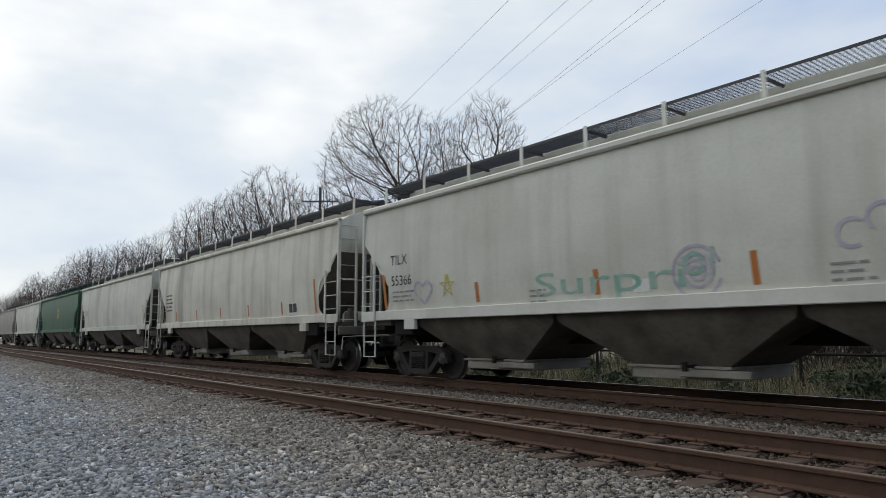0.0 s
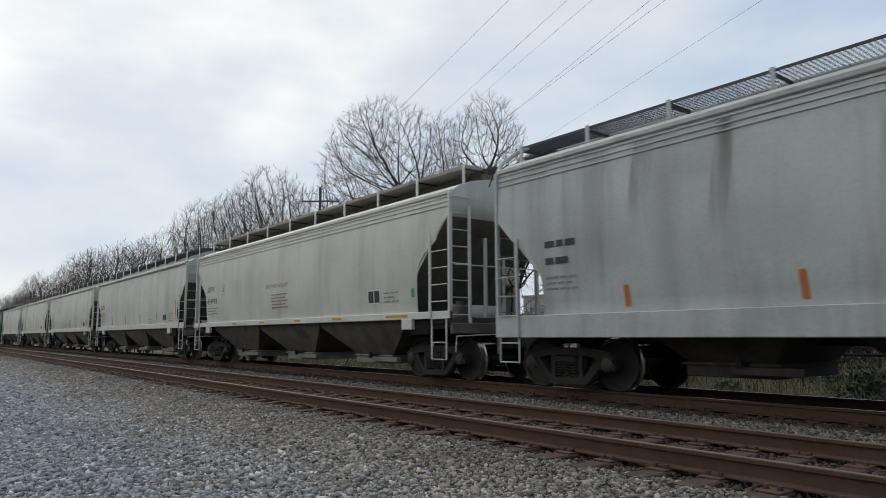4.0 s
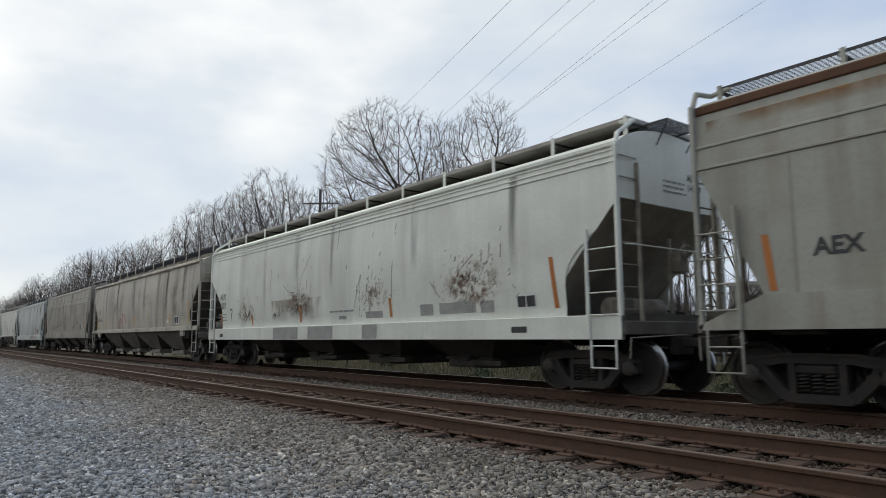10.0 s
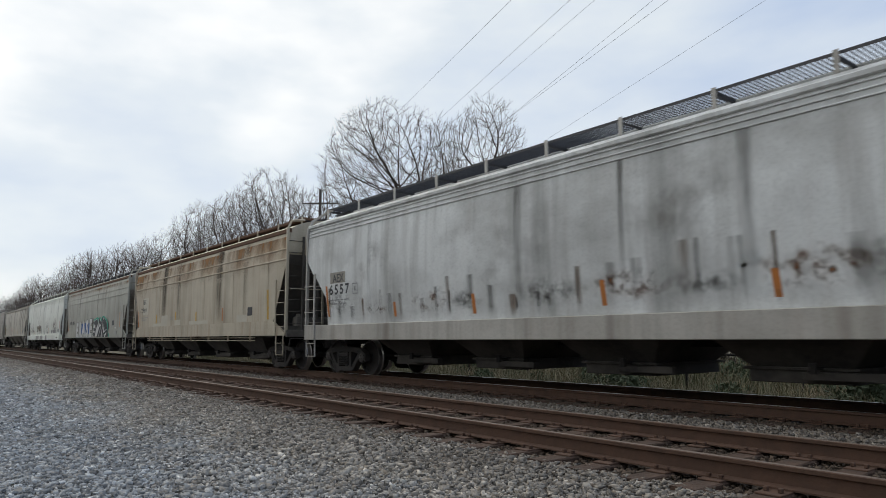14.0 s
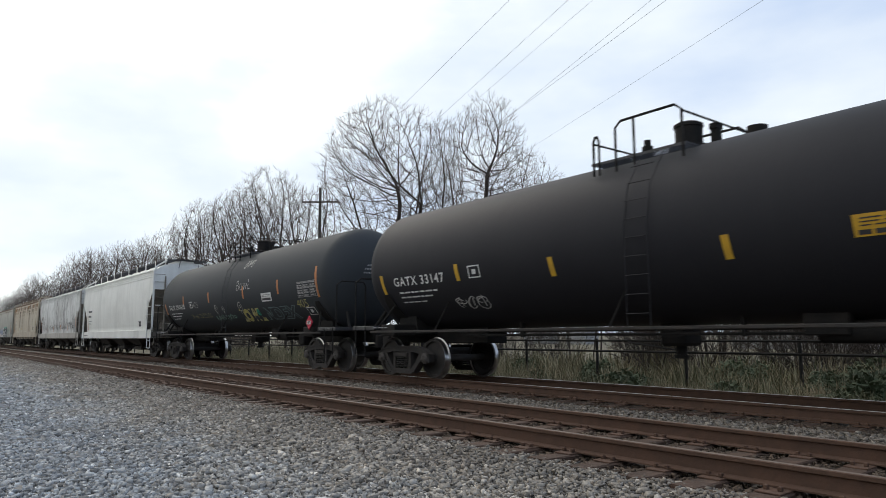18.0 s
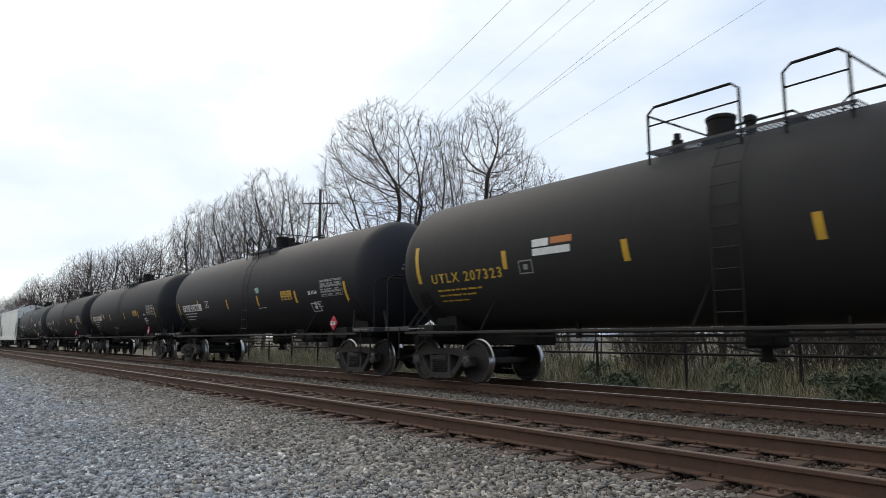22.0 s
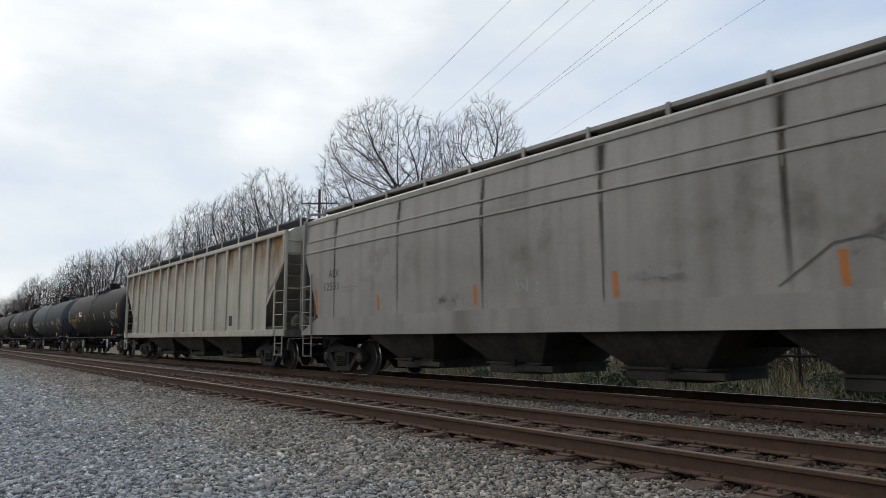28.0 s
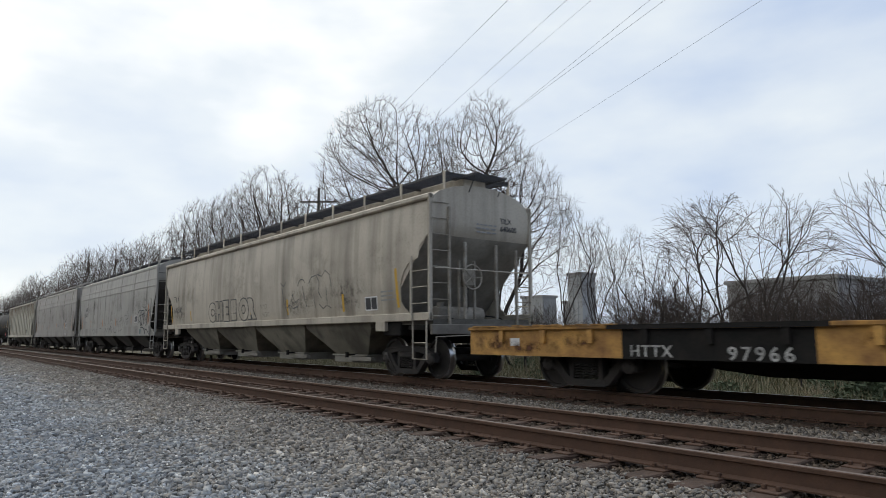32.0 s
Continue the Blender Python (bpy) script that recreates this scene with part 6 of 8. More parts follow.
def tag(seed, x0, x1, z0, z1, n):
    """Loose outlined spray letters: bows and bars side by side."""
    rng = random.Random(seed)
    out, w, h = [], (x1 - x0) / n, z1 - z0
    for i in range(n):
        cx, cz = x0 + w * (i + 0.5), (z0 + z1) / 2
        lean = rng.uniform(-0.12, 0.2) * h
        for _ in range(2):
            a0 = rng.uniform(0, 6.28)
            rx, rz, oz = w * rng.uniform(0.32, 0.55), h * rng.uniform(0.2, 0.48), h * rng.uniform(-0.22, 0.22)
            turn = rng.uniform(3.0, 6.2)
            out.append([(cx + rx * math.cos(a0 + turn * k / 14) + lean * math.sin(a0 + turn * k / 14), cz + oz + rz * math.sin(a0 + turn * k / 14)) for k in range(15)])
        if rng.random() < 0.7:
            x = cx + rng.uniform(-0.4, 0.4) * w
            out.append([(x, z0 + rng.uniform(0, 0.15) * h), (x + lean, z1 - rng.uniform(0, 0.2) * h)])
    return out


def hook(x, z):
    """A chalked question mark."""
    return [arcs(x, z + 0.10, 0.09, 0.09, 2.6, -1.2, 10) + [(x + 0.01, z - 0.04), (x, z - 0.14)], [(x - 0.015, z - 0.19), (x + 0.015, z - 0.19)]]


def bars(car, skin, x0, x1, z, n, mat=None, step=0.10, tall=0.045):
    """Lines of small print that cannot be read."""
    rng = random.Random(int(100 * (x0 + 50 * z)))
    for k in range(n):
        a, end = x0, x1 - (0.15 if k % 2 else 0) * (x1 - x0)
        while a < end - 0.05:
            b = min(a + rng.uniform(0.10, 0.30), end)
            put_patch(car, a, b, z - step * k, z - step * k + tall * 0.75, mat or GREY_INK, skin, eps=0.011, name="data_line", rows=1)
            a = b + 0.04


def reflect(car, skin, mat, spots, w=0.10):
    """Reflector strips: (x, low, high)."""
    for x, z0, z1 in spots:
        put_patch(car, x - w / 2, x + w / 2, z0, z1, mat, skin, name="reflector", lean=-0.02 - 0.06 * (z1 - z0 > 0.6))


def stencil(car, skin, x, z, w=0.5, h=0.26, ink=None, rim=None):
    """A framed stencil panel with two dark fields."""
    put_patch(car, x - 0.03, x + w + 0.03, z - 0.03, z + h + 0.03, rim or WHITE_INK, skin, eps=0.006, name="panel_rim", rows=2)
    put_patch(car, x, x + w * 0.47, z, z + h, ink or BLACK_INK, skin, eps=0.009, name="panel_field", rows=2)
    put_patch(car, x + w * 0.53, x + w, z, z + h, ink or BLACK_INK, skin, eps=0.009, name="panel_field", rows=2)


def frame_box(car, skin, x, z, w, h, mat, t=0.025):
    """A thin painted square outline with a letter bar in it."""
    for a, b, c, d in ((x, x + w, z, z + t), (x, x + w, z + h - t, z + h), (x, x + t, z + t, z + h - t), (x + w - t, x + w, z + t, z + h - t)):
        put_patch(car, a, b, c, d, mat, skin, name="square_outline", rows=1)
    put_patch(car, x + w * 0.35, x + w * 0.65, z + h * 0.3, z + h * 0.7, mat, skin, name="square_mark", rows=1)


def placard(car, x, z, number):
    """A diamond hazard placard in its holder above the side rail."""
    y = -1.56
    s = Shape()
    s.loft([[(x, yy, z - r), (x + r, yy, z), (x, yy, z + r), (x - r, yy, z)] for yy, r in ((y + 0.03, 0.195), (y, 0.195))])
    plate = part("placard", s, RED_SIGN, car, "red diamond hazard placard")
    part("placard_field", Shape().box(x - 0.115, x + 0.115, y - 0.008, y - 0.002, z - 0.05, z + 0.05), WHITE_INK, plate)
    put_letters(car, number, BLACK_INK, x - 0.104, z - 0.036, 0.082, lambda zz: (y - 0.008, zz), 0.82, 0.002, 0.004)
    part("placard_post", Shape().box(x - 0.02, x + 0.02, y + 0.031, y + 0.05, 1.1, z + 0.1), FRAME_BLACK, car)


def build_train():
    skins = {}
    # ahead of the white car with spray paint
    couple(hopper("grey covered hopper car with a curved side", 16.6, GREY, 3, "stepped", 13.35), 103.8)
    couple(hopper("white covered hopper car far ahead", 16.6, WHITE, 3, "stepped", 13.35), 85.9)
    c, k, h = couple(hopper("dark green covered hopper car", 16.6, GREEN, 3, "stepped", 13.35), 68.0)
    put_strokes(c, [arcs(0.6, 2.75, 0.32, 0.32, 0, 6.283)], YELLOW_INK, k, 0.12, name="round_emblem")
    c, k, h = couple(hopper("white covered hopper car with dusty streaks", 16.6, WHITE, 3, "stepped", 13.35), 50.1)
    reflect(c, k, ORANGE, [(-7.3, 1.6, 2.4), (7.0, 1.6, 2.5)])
    bars(c, k, -6.8, -5.9, 2.6, 4)
    c, k, h = couple(hopper("dusty white covered hopper car with dark streaks", 16.6, WHITE_DUSTY, 3, "stepped", 13.35), 32.3)
    reflect(c, k, ORANGE, [(-7.4, 1.6, 2.4)] + [(-5.6 + 2.6 * i, 1.62, 2.0) for i in range(5)] + [(7.0, 1.6, 2.55)])
    bars(c, k, -7.0, -6.1, 2.7, 5, BLACK_INK, 0.16, 0.08)
    stencil(c, k, 5.3, 1.66)

    # white car with faded spray paint
    c, k, h = couple(hopper("white covered hopper car with faded spray paint", 16.75, WHITE, 3, "stepped", 13.35, light_frame=WHITE_TRIM), 14.48)
    put_letters(c, "TILX", BLACK_INK, -7.12, 2.60, 0.24, k)
    put_letters(c, "55366", BLACK_INK, -7.10, 2.12, 0.24, k)
    bars(c, k, -7.05, -6.2, 1.95, 3)
    reflect(c, k, ORANGE, [(-7.35, 1.58, 2.4), (-4.05, 1.62, 2.02), (-1.05, 1.62, 2.04), (1.62, 1.62, 2.08), (4.52, 1.62, 2.08), (7.1, 1.6, 2.55)])
    put_letters(c, "Surpri", FAINT_GREEN, -2.5, 1.66, 0.42, k, 2.2, 0.0, name="graffiti", label="faded green sprayed word")
    put_strokes(c, [arcs(0.75, 1.86, 0.05, 0.30, 0, 15), arcs(0.75, 1.86, 0.38, 0.38, 0.3, 6.0)], FAINT_PURPLE, k, 0.045, label="faded purple sprayed spiral")
    put_strokes(c, [arcs(0.72, 1.98, 0.14, 0.14, 0.2, 6.0), [(1.0, 1.8), (1.02, 2.2)]], FAINT_GREEN, k, 0.06, label="faded green sprayed scrawl")
    put_strokes(c, [arcs(-6.02, 1.98, 0.16, 0.16, 0.4, 3.4, 10) + [(-5.83, 1.66)], arcs(-5.70, 1.98, 0.16, 0.16, 2.7, -0.4, 10) + [(-5.83, 1.66)]], FAINT_PURPLE, k, 0.06, label="purple sprayed heart")
    put_strokes(c, [[(-5.0 + 0.24 * math.cos(1.571 + 2.513 * i), 2.0 + 0.24 * math.sin(1.571 + 2.513 * i)) for i in range(6)]], FAINT_YELLOW, k, 0.09, label="yellow sprayed star")
    put_strokes(c, [arcs(3.15 + 0.34 * math.cos(a), 2.1 + 0.22 * math.sin(a), 0.17, 0.17, a - 2, a + 2.4) for a in (0.2, 1.5, 2.8)] + [[(3.2, 1.95), (3.25, 1.6)]], FAINT_PURPLE, k, 0.05, label="purple sprayed flower")
    put_strokes(c, [[(4.9, 2.3), (4.98, 1.9)], arcs(5.05, 2.0, 0.2, 0.2, 3.1, 6.6), arcs(6.35, 1.85, 0.06, 0.26, 0, 9)], FAINT_YELLOW, k, 0.09, label="yellow sprayed scribble")
    stencil(c, k, 5.45, 1.66)
    bars(c, k, 2.55, 3.05, 1.8, 4)
    bars(c, k, 6.45, 7.0, 1.95, 3)
    bars(c, k, -2.6, -2.2, 1.75, 3)
    put_patch(c, -0.35, -0.05, 1.62, 1.82, WHITE_INK, k, name="sticker")

    # clean white car
    c, k, h = couple(hopper("clean white covered hopper car", 16.75, WHITE, 3, "stepped", 13.35, light_frame=WHITE_TRIM), -3.62)
    put_letters(c, "AGPX", BLACK_INK, -7.24, 2.55, 0.25, k)
    put_letters(c, "11273", BLACK_INK, -7.21, 2.10, 0.25, k)
    bars(c, k, -7.1, -6.3, 1.95, 3)
    reflect(c, k, ORANGE, [(-7.4, 1.58, 2.4), (-4.44, 1.62, 2.02), (-1.51, 1.60, 2.02), (1.37, 1.62, 2.05), (4.27, 1.62, 2.06), (7.10, 1.62, 2.52)])
    stencil(c, k, 5.22, 1.68)
    frame_box(c, k, -5.32, 2.38, 0.28, 0.3, GREY_INK)
    bars(c, k, 2.9, 3.4, 1.75, 3)
    bars(c, k, 6.1, 6.7, 1.95, 4)

    # round-ended white car
    c, k, h = couple(hopper("white covered hopper car with big round end openings", 16.1, WHITE, 3, "round", 13.7, light_frame=WHITE_TRIM, roof=GREY_DIRTY, board="pan"), -21.70)
    put_letters(c, "SHPX", BLACK_INK, -6.73, 2.60, 0.22, k, 1.1)
    put_letters(c, "454998", BLACK_INK, -6.73, 2.16, 0.22, k, 1.1)
    bars(c, k, -6.7, -5.6, 1.98, 3)
    frame_box(c, k, -5.2, 2.45, 0.3, 0.34, GREY_INK)
    put_letters(c, "DO NOT HUMP", RED_INK, -1.3, 2.45, 0.13, k, 1.2)
    bars(c, k, -0.9, 0.25, 2.22, 5, RED_INK)
    stencil(c, k, 4.80, 1.76, 0.5, 0.28)
    bars(c, k, 5.5, 6.1, 1.95, 3)
    put_patch(c, 6.62, 6.74, 1.82, 2.02, TEAL_SPRAY, k, name="sprayed_dab")
    for x, w in ((-4.0, 0.3), (-1.7, 0.4), (0.8, 0.4), (3.1, 0.45), (5.65, 0.9)):
        part("reflector", Shape().box(x, x + w, -1.602, -1.596, 1.375, 1.43), YELLOW, c)

    # pale blue-grey car with red tags
    c, k, h = couple(hopper("pale blue-grey covered hopper car with red tags", 17.2, GREY_BLUE, 4, "curved", 14.6), -39.21)
    reflect(c, k, ORANGE, [(-5.6, 1.4, 1.75), (-2.9, 1.4, 1.78), (-0.3, 1.42, 1.8), (6.8, 1.45, 2.4)])
    put_strokes(c, [[(3.7, 1.4), (3.62, 1.95), (4.1, 2.0), (4.05, 1.7), (3.7, 1.66)], [(4.05, 1.7), (4.25, 1.38)], [(4.2, 2.05), (4.3, 1.5), (4.6, 2.05), (4.62, 1.42)], [(3.9, 1.5), (4.5, 1.55)],
                    [(5.2, 1.42), (5.32, 1.85), (5.5, 1.42)], [(5.22, 1.58), (5.48, 1.58)], [(5.62, 1.85), (5.66, 1.45), (5.9, 1.5)], [(5.66, 1.66), (5.86, 1.68)], [(6.0, 1.86), (6.05, 1.5), (6.3, 1.52)]], RED_SPRAY, k, 0.055, label="red sprayed tag")
    for x, w, z0 in ((-5.6, 0.4, 2.6), (-4.2, 0.3, 2.3), (-2.0, 0.35, 2.8), (0.3, 0.3, 2.2), (2.2, 0.4, 2.6), (4.4, 0.35, 2.4), (6.2, 0.4, 2.8)):
        put_patch(c, x, x + w, z0, 4.0, SOOT_HEAVY if x > 5 else SOOT_RUN, k, name="soot_run", label="dark sooty run down from the roof", lean=0.25, rows=8)
    put_strokes(c, tag(5, 2.3, 4.6, 0.98, 1.28, 6), RED_SPRAY, lambda z: (-1.596, z), 0.035, label="thin red sprayed letters")
    stencil(c, k, 5.3, 1.6, 0.42, 0.26)
    put_patch(c, 7.6, 8.0, 1.5, 1.75, WHITE_INK, k, name="sticker")
    bars(c, k, -7.3, -6.6, 2.5, 2, BLACK_INK, 0.3, 0.15)
    bars(c, k, -7.3, -6.6, 1.95, 3)

    # dirty grey car with chalked hooks
    c, k, h = couple(hopper("dirty grey covered hopper car with chalked hooks", 17.65, GREY_DIRTY, 4, "straight", 15.0, board="low"), -57.78)
    put_letters(c, "AEX", BLACK_INK, -7.1, 2.50, 0.21, k)
    put_letters(c, "12399", BLACK_INK, -7.45, 2.2, 0.21, k, 1.3)
    bars(c, k, -7.3, -6.6, 1.85, 2)
    frame_box(c, k, -4.9, 2.45, 0.28, 0.3, GREY_INK)
    reflect(c, k, ORANGE, [(-7.71, 1.55, 2.3), (7.3, 1.6, 2.42)])
    reflect(c, k, YELLOW, [(-6.34, 1.56, 1.98), (-3.93, 1.54, 1.99), (-1.97, 1.56, 2.05), (1.3, 1.58, 2.04), (4.28, 1.58, 2.0)])
    strokes = []
    for i, x in enumerate((-6.28, -5.56, -4.87, -4.18, -3.58, -2.95, -2.36, -1.72, -1.14, -0.51, 0.12, 0.72, 1.26, 1.8, 2.3, 3.2, 3.95, 4.6, 5.33, 6.73)):
        size = 0.85 + 0.2 * math.sin(i * 3.7)
        strokes += [[(x + (a - x) * size + 0.12 * math.sin(i * 5.1) * (b - 1.3), 1.31 + 0.03 * math.sin(i * 2.1) + (b - 1.32) * size) for a, b in line] for line in hook(x, 1.32)]
    put_strokes(c, strokes, CHALK, lambda z: (-1.585, z), 0.026, label="row of white chalked question marks")
    rng = random.Random(6)
    smears(c, k, SMUT, [(-5.2, 1.8, 1.8, 0.8), (-4.1, 1.85, 1.5, 0.7), (-2.9, 2.0, 1.9, 1.0), (-1.3, 2.0, 1.8, 1.1), (-0.4, 2.3, 1.4, 0.9), (-6.0, 3.5, 0.7, 1.3), (-6.8, 3.7, 0.5, 0.9), (4.6, 2.0, 1.8, 0.9), (3.6, 1.85, 1.2, 0.6), (0.4, 1.75, 1.6, 0.5)], "greasy dark smut rubbed into the paint")
    smears(c, k, DUST_FILM, [(-6.5, 3.0, 2.4, 2.0), (-2.0, 2.9, 4.0, 2.0), (3.2, 3.1, 3.6, 1.9), (6.6, 2.6, 2.6, 2.2), (0.5, 2.2, 3.0, 1.4)], "cloudy brown dust film")
    for x, w in ((-5.9, 0.4), (-4.4, 0.5), (-1.0, 0.4), (1.9, 0.5), (5.2, 0.4)):
        put_patch(c, x, x + w, 2.2, 4.15, SOOT_RUN, k, name="soot_run", label="dark sooty run down the side", rows=8)
    stencil(c, k, 5.8, 1.62, 0.4, 0.3, None, GREY_INK)
    put_patch(c, 6.42, 6.6, 1.7, 1.92, WHITE_INK, k, name="sticker")

    # streaky cream car
    c, k, h = couple(hopper("streaky cream covered hopper car with four bays", 19.35, CREAM, 4, "stepped", 16.2), -76.75)
    put_letters(c, "TILX", BLACK_INK, -8.38, 2.42, 0.25, k)
    put_letters(c, "648326", BLACK_INK, -8.36, 1.98, 0.25, k)
    reflect(c, k, YELLOW, [(-8.65, 1.58, 2.3), (-6.2, 1.62, 2.0), (0.0, 1.64, 2.1), (2.58, 1.62, 2.06), (5.87, 1.64, 2.06), (8.42, 1.62, 2.53)])
    put_strokes(c, [[(-3.6, 1.4), (-3.5, 2.15), (-3.2, 1.5)], arcs(-2.9, 1.75, 0.25, 0.3, 0, 5), [(-2.6, 1.5), (-2.5, 2.2), (-2.3, 1.7), (-2.1, 2.15), (-1.95, 1.5)], arcs(-2.3, 1.7, 0.5, 0.6, 0.2, 3.0)], RED_SPRAY, k, 0.045, label="red sprayed tag")
    stencil(c, k, 6.55, 1.62, 0.5, 0.28)
    for x, w in ((-6.6, 0.5), (-3.9, 0.4), (-0.8, 0.7), (1.4, 0.5), (3.6, 0.8), (5.0, 0.6), (7.4, 0.7)):
        put_patch(c, x, x + w, 1.6, 3.95, SOOT_RUN, k, name="soot_run", label="dark sooty run down the side", rows=8)
    smears(c, k, DUST_FILM, [(-4.0, 2.9, 4.0, 2.0), (1.5, 2.7, 4.0, 2.2), (6.4, 2.8, 4.0, 2.3)], "cloudy brown dust film")
    bars(c, k, 7.4, 8.2, 2.0, 3)
    bars(c, k, 3.6, 4.1, 1.85, 3)
    put_patch(c, 5.4, 5.65, 1.66, 1.8, WHITE_INK, k, name="sticker")

    # worn white car with scratches and primer patches
    c, k, h = couple(hopper("worn white covered hopper car with scratches", 18.75, WHITE_WORN, 4, "curved", 16.4, roof=GREY, board="pan"), -97.42)
    put_letters(c, "AEX", BLACK_INK, -8.35, 2.34, 0.22, k)
    end_marks(c, "AEX", "14507", 0.5, 3.75)
    put_letters(c, "14507", BLACK_INK, -8.55, 2.02, 0.22, k)
    bars(c, k, -8.5, -7.7, 1.8, 3)
    put_strokes(c, hook(-7.3, 1.8), BLACK_SPRAY, k, 0.05, label="black sprayed hook")
    for x0, x1 in ((-3.63, -1.96), (-1.32, 0.1), (1.59, 2.26)):
        part("primer_patch", Shape().box(x0, x1, -1.602, -1.596, 0.95, 1.29), PRIMER, c, "grey repainted patch")
    for x0, x1, z0, z1 in ((1.63, 2.4, 1.45, 1.61), (3.92, 4.39, 1.45, 1.69), (4.62, 5.8, 1.46, 1.69), (5.95, 6.35, 1.45, 1.68)):
        put_patch(c, x0, x1, z0, z1, PRIMER, k, name="primer_patch", rows=6)
    put_patch(c, -3.9, -0.6, 1.36, 2.11, DUST_VEIL, k, eps=0.004, name="dust_patch", label="thin brown dusty overspray", rows=9)
    bars(c, k, -0.17, 1.06, 1.64, 1, GREY_INK, 0.1, 0.06)
    put_patch(c, 0.29, 0.67, 1.45, 1.54, GREY_INK, k, name="stencil_box", rows=2)
    # scraped places: rust round long gouges, with flecks of bare brown steel
    rng = random.Random(8)
    smears(c, k, RUST_BLOOM, [(-6.0, 1.8, 1.6, 0.7), (-2.1, 1.95, 1.9, 1.1), (2.0, 1.95, 1.4, 0.8), (5.7, 2.0, 1.9, 1.1), (-3.6, 1.6, 0.6, 0.4)], "rust blooming through scratched paint")
    smears(c, k, SMUT, [(-3.6, 1.62, 0.7, 0.35), (-1.9, 1.7, 1.6, 0.6), (-6.1, 1.6, 1.5, 0.4), (5.4, 1.9, 0.8, 1.0)], "greasy dark smut rubbed into the paint")
    for cx, cz, wide, n in ((-6.0, 1.8, 0.45, 80), (-2.05, 1.98, 0.48, 150), (2.0, 2.0, 0.38, 90), (5.7, 2.1, 0.5, 130)):
        fine, dark = [], []
        for q in range(n):
            x, z = rng.gauss(cx, wide), rng.gauss(cz, 0.24)
            if z > 1.42:
                (dark if q % 3 else fine).append([(x, z), (x + rng.uniform(-0.02, 0.09), z + rng.uniform(0.02, 0.08) * (4 if q % 9 == 0 else 1))])
        put_strokes(c, fine, RUST, k, 0.013, name="scuffing", label="rusty scratches in the paint", kind="stuff")
        put_strokes(c, dark, GOUGE, k, 0.010, name="scuffing", label="dark brown flecks of bare steel", kind="stuff")
    put_strokes(c, [[(-2.32, 1.6), (-2.01, 2.68)], [(-2.0, 2.12), (-1.82, 2.75), (-1.61, 2.94), (-1.28, 3.32)], [(-4.0, 2.39), (-3.9, 3.09)], [(1.08, 1.72), (1.45, 2.54)], [(1.32, 1.5), (1.41, 2.33), (1.49, 2.54)], [(5.05, 1.96), (5.37, 2.35), (5.8, 2.63)],
                    [(5.52, 1.72), (5.71, 2.36)], [(-3.01, 2.55), (-2.7, 2.34), (-2.32, 2.3)], [(4.35, 2.16), (4.67, 1.8)]], GOUGE, k, 0.014, name="gouge", label="long dark scratches in the paint")
    put_strokes(c, [[(2.82, 1.9), (2.86, 2.5), (3.02, 3.66)], [(0.25, 3.3), (0.32, 4.0)]], RUST, k, 0.018, name="gouge", label="thin rusty seam down the side")
    for x, z in ((2.0, 3.45), (2.33, 2.92), (1.84, 2.65), (0.74, 2.74), (5.21, 2.53), (-1.75, 3.17), (-3.42, 2.81), (-5.43, 3.43), (-1.2, 2.9), (6.6, 3.0)):
        put_strokes(c, [[(x, z), (x + 0.02, z + 0.05), (x + 0.03, z + 0.10)]], GOUGE, k, 0.022, name="paint_chip", label="chip in the paint")
    for x, w, z0 in ((-4.6, 0.3, 1.6), (-2.4, 0.4, 2.4), (-0.2, 0.25, 2.2), (3.6, 0.3, 2.4), (6.8, 0.3, 2.0)):
        put_patch(c, x, x + w, z0, 4.0, SOOT_RUN, k, eps=0.004, name="soot_run", label="faint sooty run down the side", rows=6)
    reflect(c, k, ORANGE, [(-8.25, 1.45, 1.85), (-5.45, 1.40, 1.75), (-1.92, 1.42, 1.87), (2.76, 1.45, 1.9), (7.97, 1.47, 2.37)])
    stencil(c, k, 7.0, 1.52, 0.45, 0.2)
    part("sign_bar", Shape().box(-8.2, -7.9, -1.602, -1.596, 1.02, 1.14), BLACK_INK, c)
    part("sign_bar", Shape().box(6.9, 7.3, -1.602, -1.596, 1.05, 1.16), BLACK_INK, c)

    # grey car with two large pieces of graffiti
    c, k, h = couple(hopper("grey covered hopper car with large graffiti", 17.65, RUSTY_GREY, 4, "straight", 15.0, roof=RUST, board="low"), -117.50)
    side = lambda z: (-1.586, z)
    put_letters(c, "AEX   11003", BLACK_INK, -7.22, 1.97, 0.22, k, 1.0, 0.010)
    reflect(c, k, ORANGE, [(-7.75, 1.55, 2.3), (7.2, 1.6, 2.42)])
    put_patch(c, -3.2, -0.2, 1.3, 1.98, BLUE_SPRAY, side, eps=0.006, name="graffiti", label="blue sprayed background")
    for thick, mat, eps in ((0.105, BLACK_INK, 0.010), (0.080, WHITE_SPRAY, 0.014)):
        for i, (ch, x) in enumerate(zip("ERASE", (-4.63, -3.67, -2.69, -1.48, -0.43))):
            put_letters(c, ch, mat, x + 0.03, 1.16, 0.86 + 0.045 * i, side, 1.06, thick, eps, "graffiti", "white sprayed block letter with a black outline")
    s = Shape()
    tri = lambda pts, y: s.add([(x, y, z) for x, z in pts], [tuple(range(len(pts)))])
